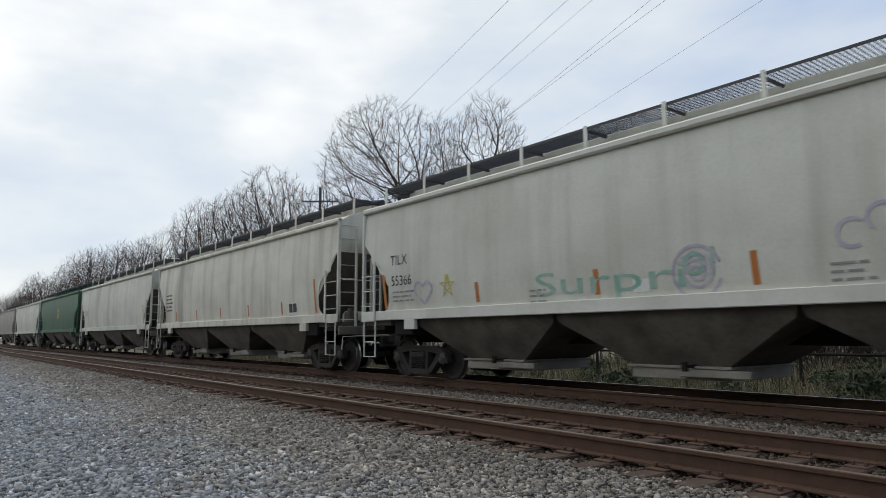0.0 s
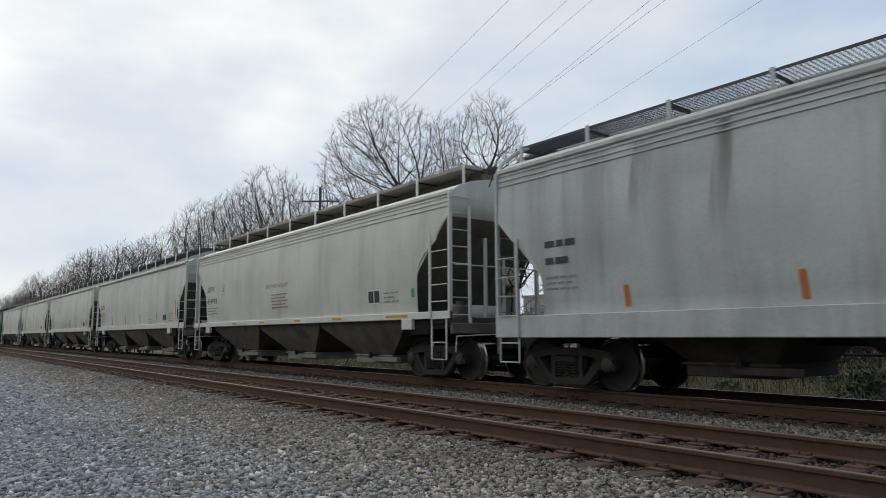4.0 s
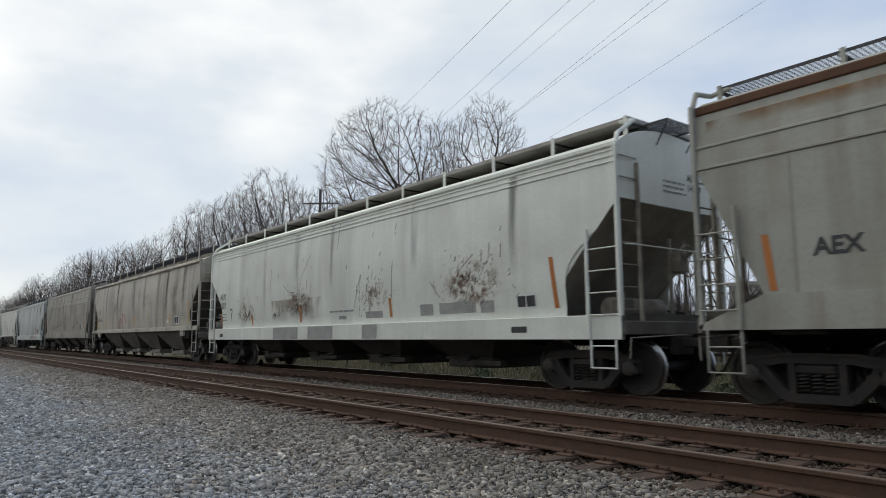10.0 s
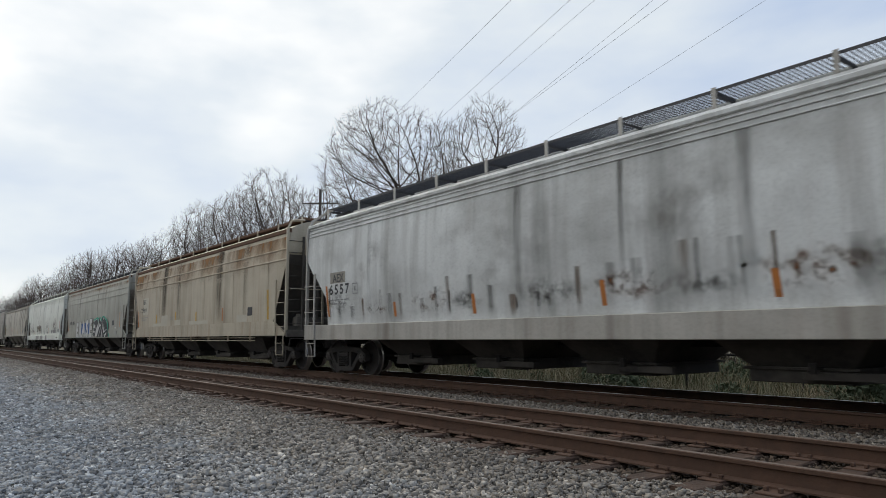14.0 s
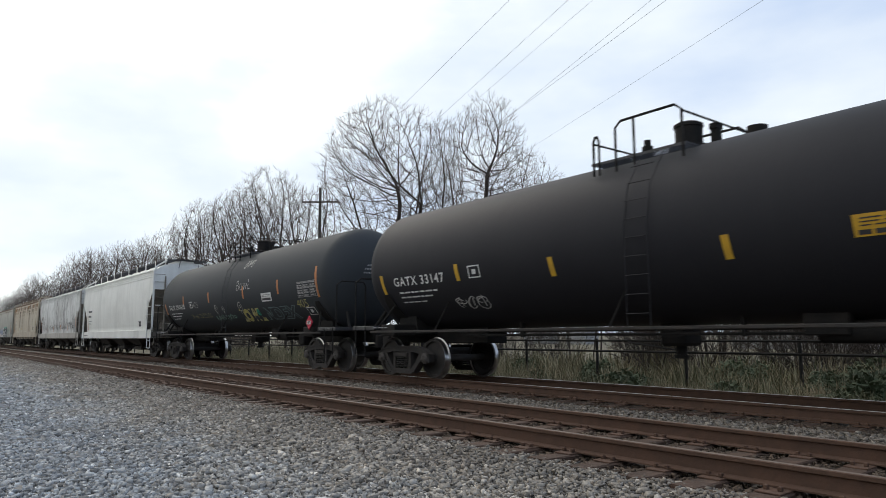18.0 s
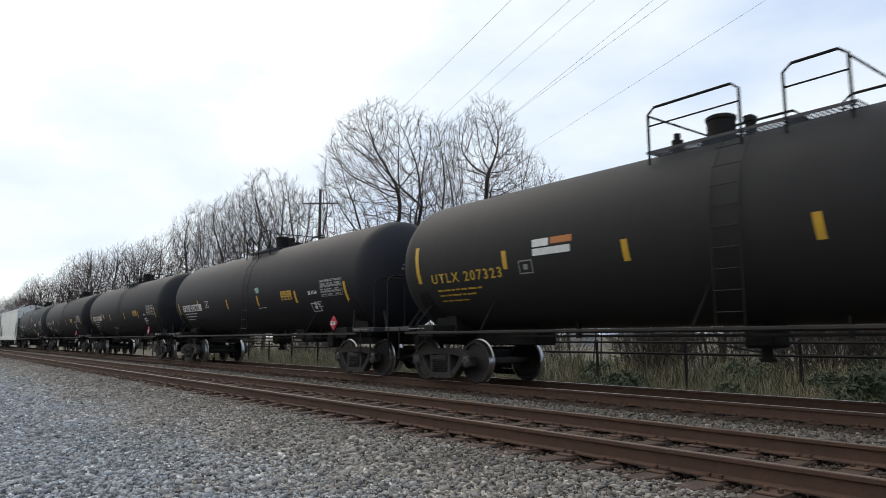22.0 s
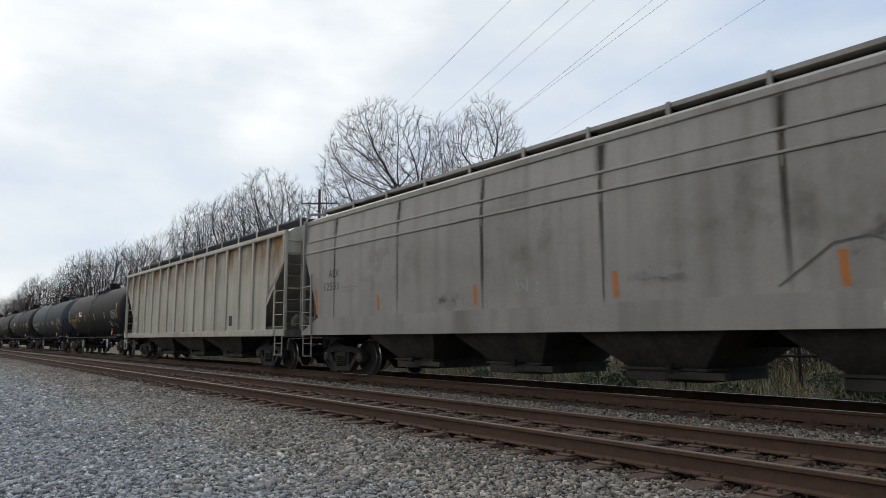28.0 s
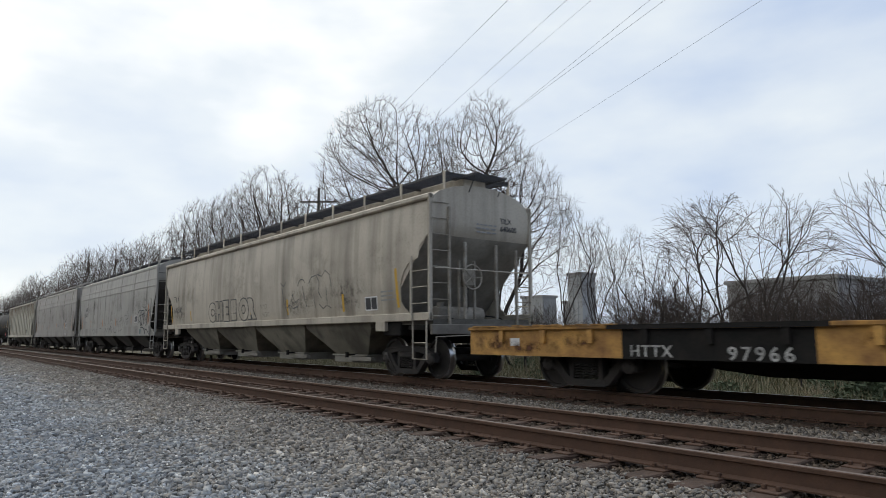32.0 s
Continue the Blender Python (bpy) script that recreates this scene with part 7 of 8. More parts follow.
    tri(((0.65, 1.24), (0.82, 2.15), (1.67, 2.27), (2.14, 2.23), (2.48, 2.29), (2.85, 2.16), (3.01, 2.28), (3.49, 2.31), (4.15, 2.13), (4.5, 1.96), (4.68, 1.64), (4.66, 1.34), (5, 1.29), (4.99, 1.1), (0.79, 1.14)), -1.592)
    part("graffiti", s.mesh("graffiti", TEAL_SPRAY), None, c, "teal sprayed halo")
    s = Shape()
    tri(((0.72, 1.19), (0.82, 2.05), (1.73, 2.19), (2.07, 1.93), (2.17, 2.2), (2.48, 2.22), (2.89, 1.98), (2.98, 2.17), (3.3, 2.24), (3.47, 2.25), (4.12, 2.04), (4.3, 1.92), (4.84, 1.1), (4.82, 1.08), (0.79, 1.14)), -1.596)
    part("graffiti", s.mesh("graffiti", WHITE_SPRAY), None, c, "white sprayed outline")
    strokes_low = (((0.85, 1.99), (1.73, 2.15), (2.01, 1.91), (1.89, 1.82), (0.95, 1.86)), ((1.31, 1.84), (1.83, 1.77), (1.52, 1.49), (1.31, 1.13), (1.09, 1.14), (1.39, 1.59)), ((0.91, 1.64), (1.43, 1.6), (1.33, 1.45), (0.95, 1.46)), ((0.79, 1.34), (1.1, 1.36), (1.12, 1.16), (0.86, 1.19)), ((2.23, 2.17), (2.45, 2.2), (2.4, 1.77), (2.26, 1.69)), ((2.47, 2.13), (2.89, 1.94), (2.83, 1.81), (2.49, 1.9)), ((2.45, 1.65), (2.83, 1.72), (2.26, 1.12), (1.92, 1.12)))
    strokes_high = (((3, 2.12), (3.28, 2.2), (3.21, 1.65), (2.79, 1.11), (2.45, 1.12), (2.9, 1.63)),
                    ((2.81, 1.41), (2.96, 1.47), (3.19, 1.1), (2.95, 1.11)),
                    ((3.43, 2.02), (3.67, 2.1), (3.57, 1.63), (3.49, 1.45), (3.89, 1.09), (3.47, 1.1), (3.23, 1.44), (3.38, 1.56)),
                    ((3.49, 2.22), (4.1, 2), (4.11, 1.5), (3.74, 1.48), (3.82, 1.62), (3.63, 1.92)),
                    ((3.73, 1.32), (4.41, 1.49), (4.41, 1.37), (3.79, 1.22)),
                    ((4.14, 1.94), (4.28, 1.9), (4.79, 1.12), (4.17, 1.13), (4.42, 1.35), (4.42, 1.53), (4.16, 1.56)))
    for i, stroke in enumerate(strokes_low + strokes_high):
        s = Shape()
        mx, mz = sum(p[0] for p in stroke) / len(stroke), sum(p[1] for p in stroke) / len(stroke)
        tri([(mx + (x - mx) * 1.2, min(max(mz + (z - mz) * 1.1, 1.09), 2.42)) for x, z in stroke], -1.600 - 0.0006 * i)
        part("graffiti", s.mesh("graffiti", DARK_SPRAY), None, c, "dark slate sprayed wild letter")
    stencil(c, k, 5.45, 1.74, 0.44, 0.25, None, GREY_INK)
    put_patch(c, 6.1, 6.35, 1.55, 1.62, WHITE_INK, k, name="sticker")
    put_patch(c, -8.6, 8.6, 3.85, 4.05, RUST_WASH, k, name="rust_wash", label="rust creeping down from the roof edge", rows=3)
    part("sign_plate", Shape().box(6.3, 6.75, -1.602, -1.585, 1.2, 1.4), PRIMER, c)
    for x, w in ((1.3, 0.24), (3.25, 0.34), (-4.2, 0.3)):
        put_patch(c, x, x + w, 2.4, 4.0, RUST_RUN, k, name="rust_run", label="brown rust run down the side", rows=8)

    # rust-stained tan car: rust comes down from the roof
    c, k, h = couple(hopper("rust-stained tan covered hopper car", 17.65, TAN, 4, "straight", 15.0, roof=RUST, board="pan", pipes=True, ends=DARK_END), -136.47)
    put_patch(c, -8.7, 8.7, 3.0, 4.06, RUST_WASH, k, name="rust_wash", label="orange rust washed down from the roof edge", rows=6)
    put_patch(c, -7.15, -6.3, 2.1, 2.9, PALE_PATCH, k, name="primer_patch", rows=2)
    put_letters(c, "AEX", BLACK_INK, -7.25, 2.62, 0.22, k, 1.0, 0.006)
    end_marks(c, "AEX", "12969", 0.6, 3.85)
    put_letters(c, "12969", BLACK_INK, -7.66, 2.22, 0.22, k, 1.3, 0.006)
    bars(c, k, -7.3, -6.3, 1.95, 2)
    reflect(c, k, ORANGE, [(-7.9, 1.55, 2.3), (3.52, 1.6, 2.06)])
    reflect(c, k, YELLOW, [(-4.87, 1.56, 2.06), (-2.0, 1.58, 2.09), (0.63, 1.58, 2.0), (7.5, 1.56, 2.5)], 0.13)
    for x, w in ((2.7, 0.75), (-4.2, 0.85), (5.3, 0.5), (-2.0, 0.5)):
        put_patch(c, x, x + w, 1.55, 4.15, SOOT_HEAVY if w > 0.6 else SOOT_RUN, k, name="soot_run", label="black sooty run down the side", rows=8)
    put_patch(c, -4.05, -3.12, 1.53, 1.99, PALE_PATCH, k, eps=0.011, name="repaint_patch", label="pale repainted patch", rows=1)
    bars(c, k, -2.74, -2.21, 1.88, 2, GREY_INK, 0.09, 0.04)
    put_patch(c, 5.83, 6.23, 1.72, 2.0, BLACK_INK, k, name="panel_field", rows=2)
    for x, w in ((-5.4, 1.3), (-2.1, 0.8), (-0.2, 2.2), (4.9, 0.9)):
        put_patch(c, x, x + w, 1.53, 1.66 + 0.1 * (w < 1), PALE_PATCH, k, eps=0.011, name="repaint_patch", label="pale repainted patch", rows=1)

    # stained white car
    c, k, h = couple(hopper("stained white covered hopper car", 17.75, WHITE_SOILED, 4, "curved", 15.0, light_frame=SILL_DUST), -155.41)
    put_patch(c, -7.45, -6.65, 2.41, 2.70, GREY_DIRTY, k, name="primer_patch", rows=2)
    put_letters(c, "AEX", BLACK_INK, -7.3, 2.44, 0.22, k, 1.0, 0.004)
    put_letters(c, "6557", BLACK_INK, -7.5, 2.12, 0.26, k, 1.35, 0.010)
    bars(c, k, -7.45, -6.5, 1.95, 2)
    frame_box(c, k, -6.3, 2.08, 0.26, 0.28, GREY_INK)
    reflect(c, k, ORANGE, [(-7.58, 1.53, 2.36), (-4.4, 1.46, 1.8), (-1.58, 1.44, 1.84), (1.66, 1.47, 1.89), (4.48, 1.47, 1.85), (7.55, 1.5, 2.36)])
    stencil(c, k, 6.32, 1.6, 0.4, 0.24)
    for x, w in ((2.0, 0.16), (-5.6, 0.2), (4.0, 0.3), (-0.4, 0.25)):
        put_patch(c, x, x + w, 1.4, 3.8, SOOT_RUN, k, name="soot_run", label="grey sooty run down the side", rows=8)
    rng = random.Random(29)
    for n in range(26):
        x, w = -7.6 + 0.58 * n + rng.uniform(-0.2, 0.2), rng.uniform(0.06, 0.3)
        put_patch(c, x, x + w, 1.34, rng.uniform(1.7, 2.4), RUST_RUN if n % 3 == 0 else SOOT_RUN, k, eps=0.005, name="stain", label="dirt run down to the sill", rows=4)
    smears(c, k, DUST_FILM, [(-5.0 + 2.6 * n, 1.75, 3.0, 0.7) for n in range(5)], "brown dust along the sill")
    put_patch(c, 6.7, 7.5, 1.35, 2.25, PRIMER, k, name="primer_patch", rows=3)
    smears(c, k, RUST_BLOOM, [(-3.0, 1.75, 1.6, 0.5), (2.1, 1.75, 1.8, 0.6), (5.0, 1.8, 1.8, 0.7), (-5.2, 1.65, 1.0, 0.35)], "rust blooming through scratched paint")
    smears(c, k, DUST_FILM, [(-5.5, 2.8, 3.2, 2.0), (-1.0, 2.6, 4.0, 2.2), (3.4, 2.9, 3.8, 2.0), (6.9, 2.4, 2.6, 2.0)], "cloudy brown dust film")
    smears(c, k, SMUT, [(0.4, 1.75, 1.6, 0.6), (3.4, 1.7, 1.4, 0.5), (-1.8, 1.7, 1.2, 0.5), (-7.2, 1.8, 2.0, 0.9), (6.2, 1.8, 1.8, 0.8)], "greasy dark smut rubbed into the paint")

    # clean white car before the tank cars
    c, k, h = couple(hopper("clean white covered hopper car with curved ends", 16.1, WHITE_BRIGHT, 3, "curved", 13.6), -174.46)
    reflect(c, k, ORANGE, [(-6.5, 1.43, 2.34)])
    bars(c, k, -6.3, -5.3, 2.5, 2, BLACK_INK, 0.3, 0.16)
    bars(c, k, -6.3, -5.5, 1.95, 3)
    stencil(c, k, 5.6, 1.5, 0.4, 0.26)
    part("sign_bar", Shape().box(-7.3, -6.2, -1.602, -1.596, 1.06, 1.12), GREY_INK, c)

    # tank cars
    tanks = (("black tank car with yellow and white graffiti", -191.3), ("black tank car with a yellow hazard notice", -209.0), ("black tank car with white number plates", -226.8),
             ("black tank car with large white plates", -244.6), ("dull black tank car with yellow lettering", -261.9), ("blue-grey tank car with white lettering", -279.6),
             ("black tank car with yellow lettering and stripes", -297.5))
    for i, (label, front) in enumerate(tanks):
        c, k, h = couple(tank_car(label, (TANK_FADED, TANK_BLACK, TANK_BLACK, TANK_BLACK, TANK_DULL, TANK_GREY, TANK_DULL)[i], deck_kind=(1, 0, 1, 1, 2, 2, 2)[i], shift=(0.2, 0, 0, 0, 0.32, 0.1, 0)[i]), front)
        ink = YELLOW_INK if i in (4, 6) else WHITE_INK
        placard(c, 6.98 if i == 0 else 6.5, 1.36, "1987")
        # data sheet and service square
        more = 0.45 if i == 0 else 0.0
        sheet_ink = YELLOW_INK if i == 4 else (GREY_INK if i in (1, 5) else WORN_WHITE)
        sx = 5.55 + more
        if i == 1:
            put_patch(c, sx, sx + 1.2, 2.10, 2.56, PRIMER, k, eps=0.005, name="data_sheet", label="worn grey stencilled data sheet", rows=4)
            sheet_ink = BLACK_INK
        for a, b, lo, hi in [(sx, sx + 1.2, z, z + 0.014) for z in (2.10, 2.25, 2.40, 2.55)] + [(sx + d, sx + d + 0.014, 2.10, 2.564) for d in (0.0, 0.38, 0.80, 1.19)]:
            put_patch(c, a, b, lo, hi, sheet_ink, k, eps=0.010, name="sheet_rule", rows=3)
        for d, w in ((0.04, 0.32), (0.42, 0.36), (0.84, 0.33)):
            bars(c, k, sx + d, sx + d + w, 2.505, 6, sheet_ink, 0.074, 0.05)
        frame_box(c, k, 4.75 if i else 6.2, 1.66 if i else 1.5, 0.5, 0.28, WHITE_INK)
        lo, hi = (2.16, 2.52) if i in (4, 6) else (2.0, 2.36)
        if i == 0:
            reflect(c, k, ORANGE, [(-7.05, 1.7, 2.42), (-4.6, 2.26, 2.66), (-1.58, 2.27, 2.66), (1.85, 2.26, 2.70), (4.66, 2.28, 2.73), (7.25, 2.05, 2.95)], 0.12)
        else:
            far = i in (4, 6)
            xs = {1: (-4.25, -1.6, 1.72, 3.95), 2: (-4.25, -2.1, 1.15, 3.95), 3: (-4.7, -1.6, 1.15, 3.95), 4: (-4.25, -1.45, 1.5, 3.95)}.get(i, (-4.25, -1.6, 1.15, 3.95))
            reflect(c, k, YELLOW, [(-7.05, 2.15 if far else 1.7, 2.98 if far else 2.42), (xs[0], lo + 0.1, hi + 0.1)] + [(x, lo, hi) for x in xs[1:]] + [(6.95, 2.1 if far else 1.65, 2.98 if far else 2.45)], 0.12)
        if i in (1, 2, 3, 5):
            nx = 0.4 if i == 1 else 0.0
            put_patch(c, 2.95 + nx, 3.7 + nx, 2.12, 2.40, YELLOW, k, name="notice", label="yellow hazard notice", rows=3)
            bars(c, k, 3.03 + nx, 3.62 + nx, 2.34, 3, BLACK_INK, 0.045, 0.022)
            bars(c, k, 3.0 + nx, 3.66 + nx, 2.145, 1, BLACK_INK, 0.05, 0.08)
            bars(c, k, 5.0, 5.45, 1.95, 3, WHITE_INK, 0.07, 0.03)
            if i == 3:
                put_letters(c, "SR 8754", WHITE_INK, 4.78, 2.2, 0.10, k, 1.1, 0.004, 0.012)
                put_patch(c, 1.02, 1.32, 2.52, 2.62, FAINT_GREEN, k, name="sticker", label="torn pale green sticker", rows=2)
                put_patch(c, 1.10, 1.34, 2.44, 2.53, FAINT_GREEN, k, name="sticker", label="torn pale green sticker", rows=2)
                bars(c, k, 1.1, 1.7, 1.92, 1, WHITE_INK, 0.07, 0.03)
            else:
                bars(c, k, 4.95, 5.3, 2.1, 1, WHITE_INK, 0.07, 0.1)
        name = (("TILX 290430",), ("GATX 33147",), ("TAEX", "2769"), ("TAEX", "2780"), ("UTLX 207323",), ("TAEX 2797",), ("UTLX 206969",))[i]
        if len(name) == 2:
            for (a, b), word in zip(((-6.62, -5.64), (-5.58, -4.36)), name):
                put_patch(c, a, b, 2.05, 2.32, WHITE_INK, k, name="marking_panel", label="white panel with a black number", rows=3)
                put_letters(c, word, BLACK_INK, a + 0.10, 2.09, 0.19, k, 1.35, 0.012, 0.014)
        else:
            if i == 5:
                put_patch(c, -6.75, -3.95, 2.05, 2.42, BLACK_INK, k, name="number_patch", label="black patch behind the number", rows=3)
            put_letters(c, name[0], ink, -6.62, 2.12, 0.21, k, 1.25 if i != 1 else 1.15, 0.008 if i == 5 else 0.005, 0.012)
        bars(c, k, -6.5, -5.0, 1.93, 2, ink, 0.12, 0.05)
        bars(c, k, -6.5, -5.6, 1.68, 1, ink, 0.12, 0.04)
        frame_box(c, k, -3.9, 2.13, 0.36, 0.26, GREY_INK if i in (4, 6) else ink)
        # name and capacity lines on the rear head
        hx = h - 0.30
        head = lambda z: (0.0, z)
        for r in range(4):
            w = 0.55 - 0.06 * r
            for q in range(8 if r == 0 else 5):
                hd = Shape()
                y0 = -0.55 + w * q / (8 if r == 0 else 5)
                z = 3.05 - 0.11 * r
                y1 = y0 + w / (8 if r == 0 else 5) * 0.7
                pts = []
                for yy, zz in ((y0, z), (y1, z), (y1, z + (0.09 if r == 0 else 0.045)), (y0, z + (0.09 if r == 0 else 0.045))):
                    rr = min(math.hypot(yy, zz - TANK_Z) / TANK_R, 0.999)
                    pts.append((h - 0.75 + 0.75 * math.sqrt(1 - rr * rr) + 0.012, yy, zz))
                hd.add(pts, [(0, 1, 2, 3)])
                part("data_line", hd.mesh("data_line", WORN_WHITE), None, c)
        if i in (4, 6):
            # company board: white and orange bars
            put_patch(c, -3.5, -3.1, 2.60, 2.74, WHITE_INK, k, name="company_mark", rows=2)
            put_patch(c, -3.05, -2.55, 2.62, 2.74, ORANGE, k, name="company_mark", rows=2)
            put_patch(c, -3.5, -2.6, 2.44, 2.57, WHITE_INK, k, name="company_mark", rows=2)
        if i == 6:
            put_strokes(c, [arcs(5.98, 1.66, 0.19, 0.19, 0, 6.283), arcs(5.98, 1.66, 0.12, 0.12, 0, 6.283)], WHITE_SPRAY, k, 0.03, label="white sprayed ring")
        if i == 1:
            put_strokes(c, tag(31, -4.6, -3.6, 1.45, 1.75, 3), WHITE_SPRAY, k, 0.02, label="thin white scrawl")
        if i == 2:
            put_strokes(c, tag(32, -2.3, -1.3, 1.4, 1.56, 5), PRIMER, k, 0.03, label="smudged grey tag")
        if i == 0:
            put_letters(c, "BowL", WHITE_SPRAY, 1.22, 2.56, 0.40, k, 1.0, -0.014, name="graffiti", label="thin white sprayed word")
            put_strokes(c, tag(41, 1.4, 2.2, 3.35, 3.72, 4), LIGHT_PRIMER, k, 0.014, label="thin grey scrawl")
            put_letters(c, "LOWL", FAINT_YELLOW, 1.1, 1.40, 0.48, k, 0.98, 0.045, name="graffiti", label="yellow sprayed letters")
            put_letters(c, "LOWL", DARK_SPRAY, 1.13, 1.43, 0.48, k, 0.97, -0.024, 0.012, name="graffiti", label="grey sprayed edging")
            put_letters(c, "NDEX", PALE_TEAL, 3.15, 1.42, 0.46, k, 1.34, 0.035, name="graffiti", label="outlined pale teal sprayed letters")
            put_letters(c, "NDEX", TANK_FADED, 3.15, 1.42, 0.46, k, 1.34, 0.008, 0.012, name="graffiti", label="dark inside of sprayed letters")
            put_strokes(c, [arcs(2.72, 1.74, 0.03, 0.13, 0, 12)], TEAL_SPRAY, k, 0.04, eps=0.014, label="teal sprayed dot")
            put_letters(c, "405", FAINT_YELLOW, 5.72, 1.78, 0.28, k, 1.3, -0.006, name="graffiti", label="yellow sprayed number")
            put_letters(c, "405", LIGHT_PRIMER, -3.55, 2.12, 0.26, k, 1.3, -0.012, name="graffiti", label="grey sprayed number")
            put_letters(c, "BowL BuTTeRS", FAINT_YELLOW, -4.05, 1.66, 0.21, k, 1.25, -0.008, name="graffiti", label="thin yellow sprayed words")
            put_strokes(c, tag(45, -1.4, 0.6, 1.5, 1.72, 7), FAINT_GREEN, k, 0.018, label="pale blue-green sprayed scrawl")
            for x, z, r in ((-1.0, 2.0, 0.14), (-0.3, 1.96, 0.10), (1.35, 2.0, 0.16)):
                put_strokes(c, [arcs(x, z, r, r, 0, 6.283), arcs(x, z, r * 0.35, r * 0.3, 0, 6.283), [(x - r * 0.4, z - r), (x - r * 0.3, z - r * 1.7)], [(x + r * 0.3, z - r), (x + r * 0.5, z - r * 1.7)]], LIGHT_PRIMER, k, 0.018, label="small grey sprayed figure")
            put_patch(c, 3.34, 4.12, 2.09, 2.37, WHITE_INK, k, name="notice", label="white notice with fine print", rows=3)
            bars(c, k, 3.42, 4.04, 2.30, 2, BLACK_INK, 0.05, 0.022)
            put_patch(c, 3.40, 4.06, 2.13, 2.20, BLACK_INK, k, eps=0.011, name="data_line", rows=1)

    # ribbed tan car
    c, k, h = couple(hopper("ribbed tan covered hopper car with rust", 19.1, RIB_TAN, 3, "ribbed", 14.8, pockets=17, board="low"), -315.09)
    put_patch(c, -9.4, 9.4, 2.9, 4.1, RUST_WASH, k, name="rust_wash", label="orange rust washed down from the roof edge", rows=6)
    put_letters(c, "AEX", BLACK_INK, -7.74, 1.84, 0.22, k, 1.2)
    put_letters(c, "1302", BLACK_INK, -7.72, 1.42, 0.22, k, 1.2)
    reflect(c, k, ORANGE, [(-7.92, 1.33, 2.2)])
    put_patch(c, 5.0, 5.3, 1.4, 1.75, BLACK_INK, k, name="panel_field", rows=2)

    # two grey cars with deep side sills
    c, k, h = couple(hopper("grey covered hopper car with deep side sills", 18.5, GREY, 4, "straight", 15.6, board="pan"), -335.35)
    put_letters(c, "AEX", BLACK_INK, -7.75, 2.58, 0.22, k)
    put_letters(c, "12551", BLACK_INK, -8.05, 2.24, 0.22, k, 1.15)
    reflect(c, k, ORANGE, [(-8.37, 1.6, 2.3), (-5.26, 1.62, 2.0), (-1.70, 1.6, 2.0), (1.72, 1.6, 2.01), (5.11, 1.56, 2.01), (7.93, 1.6, 2.45)])
    for n in range(6):
        x = -7.45 + 2.975 * n
        put_patch(c, x - 0.06, x + 0.07, 1.55, 4.15, SOOT_HEAVY, k, name="soot_run", label="dark grease along a panel seam", rows=8)
        put_patch(c, x - 0.18, x + 0.16, 3.55, 4.16, SOOT_RUN, k, name="soot_run", label="dark grease under the roof edge", rows=4)
    smears(c, k, DUST_FILM, [(-5.0, 2.7, 4.0, 2.2), (-0.5, 2.9, 4.4, 2.0), (4.2, 2.6, 4.0, 2.2), (7.2, 2.4, 2.6, 2.0)], "cloudy brown dust film")
    smears(c, k, SMUT, [(2.6, 1.9, 1.3, 0.4), (5.6, 2.1, 1.5, 0.9), (-2.6, 1.75, 1.2, 0.4)], "greasy dark smut rubbed into the paint")
    put_letters(c, "N I", WORN_WHITE, -0.55, 1.78, 0.3, k, 1.1, name="graffiti", label="thin white sprayed letters")
    put_strokes(c, [[(4.3, 1.6), (5.0, 2.1), (5.4, 2.15), (5.9, 1.9)]], BLACK_SPRAY, k, 0.03, label="black sprayed line")
    put_strokes(c, [[(6.2, 1.6), (6.3, 2.0), (6.45, 1.7), (6.6, 1.95)]], BLACK_SPRAY, k, 0.022, label="black sprayed zigzag")
    put_patch(c, 1.95, 2.75, 1.85, 1.9, GREY_INK, k, name="data_line", rows=1)
    stencil(c, k, 5.6, 1.72, 0.34, 0.26)
    bars(c, k, -7.0, -6.2, 2.25, 2)
    put_strokes(c, tag(56, 5.5, 6.4, 1.16, 1.46, 3), WHITE_SPRAY, lambda z: (-1.586, z), 0.02, label="thin white sprayed scrawl")

    c, k, h = couple(hopper("grey covered hopper car with black tags", 17.65, PALE_GREY, 4, "straight", 15.0, board="low", ends=DARK_END), -355.08)
    put_letters(c, "AEX", BLACK_INK, -6.85, 2.58, 0.24, k, 1.0, 0.006)
    put_letters(c, "12371", BLACK_INK, -7.19, 2.24, 0.24, k, 1.25, 0.006)
    bars(c, k, -7.1, -6.2, 1.9, 2)
    reflect(c, k, ORANGE, [(-7.62, 1.55, 2.3), (-5.12, 1.6, 1.98), (-1.93, 1.62, 2.0), (1.24, 1.6, 2.0), (4.48, 1.62, 2.06), (7.58, 1.6, 2.5)])
    for x, w in ((-6.2, 0.16), (-4.5, 0.14), (-2.9, 0.3), (-1.5, 0.16), (1.9, 0.3), (4.6, 0.4), (7.0, 0.3)):
        put_patch(c, x, x + w, 1.9, 4.15, SOOT_RUN, k, name="soot_run", label="dark sooty run down the side", rows=8)
    smears(c, k, DUST_FILM, [(-4.6, 2.7, 4.0, 2.2), (0.5, 2.5, 4.4, 2.0), (5.8, 2.4, 4.0, 2.4)], "cloudy brown dust film")
    smears(c, k, SMUT, [(7.0, 2.4, 2.0, 1.2), (2.0, 1.8, 2.4, 0.7), (-4.3, 1.85, 0.9, 0.3)], "greasy dark smut rubbed into the paint")
    put_letters(c, "YO-YO", BLACK_SPRAY, -4.51, 1.2, 0.29, lambda z: (-1.586, z), 1.2, -0.006, name="graffiti", label="black sprayed word")
    over = lambda z: (-1.588, z) if z < 1.53 else k(z)
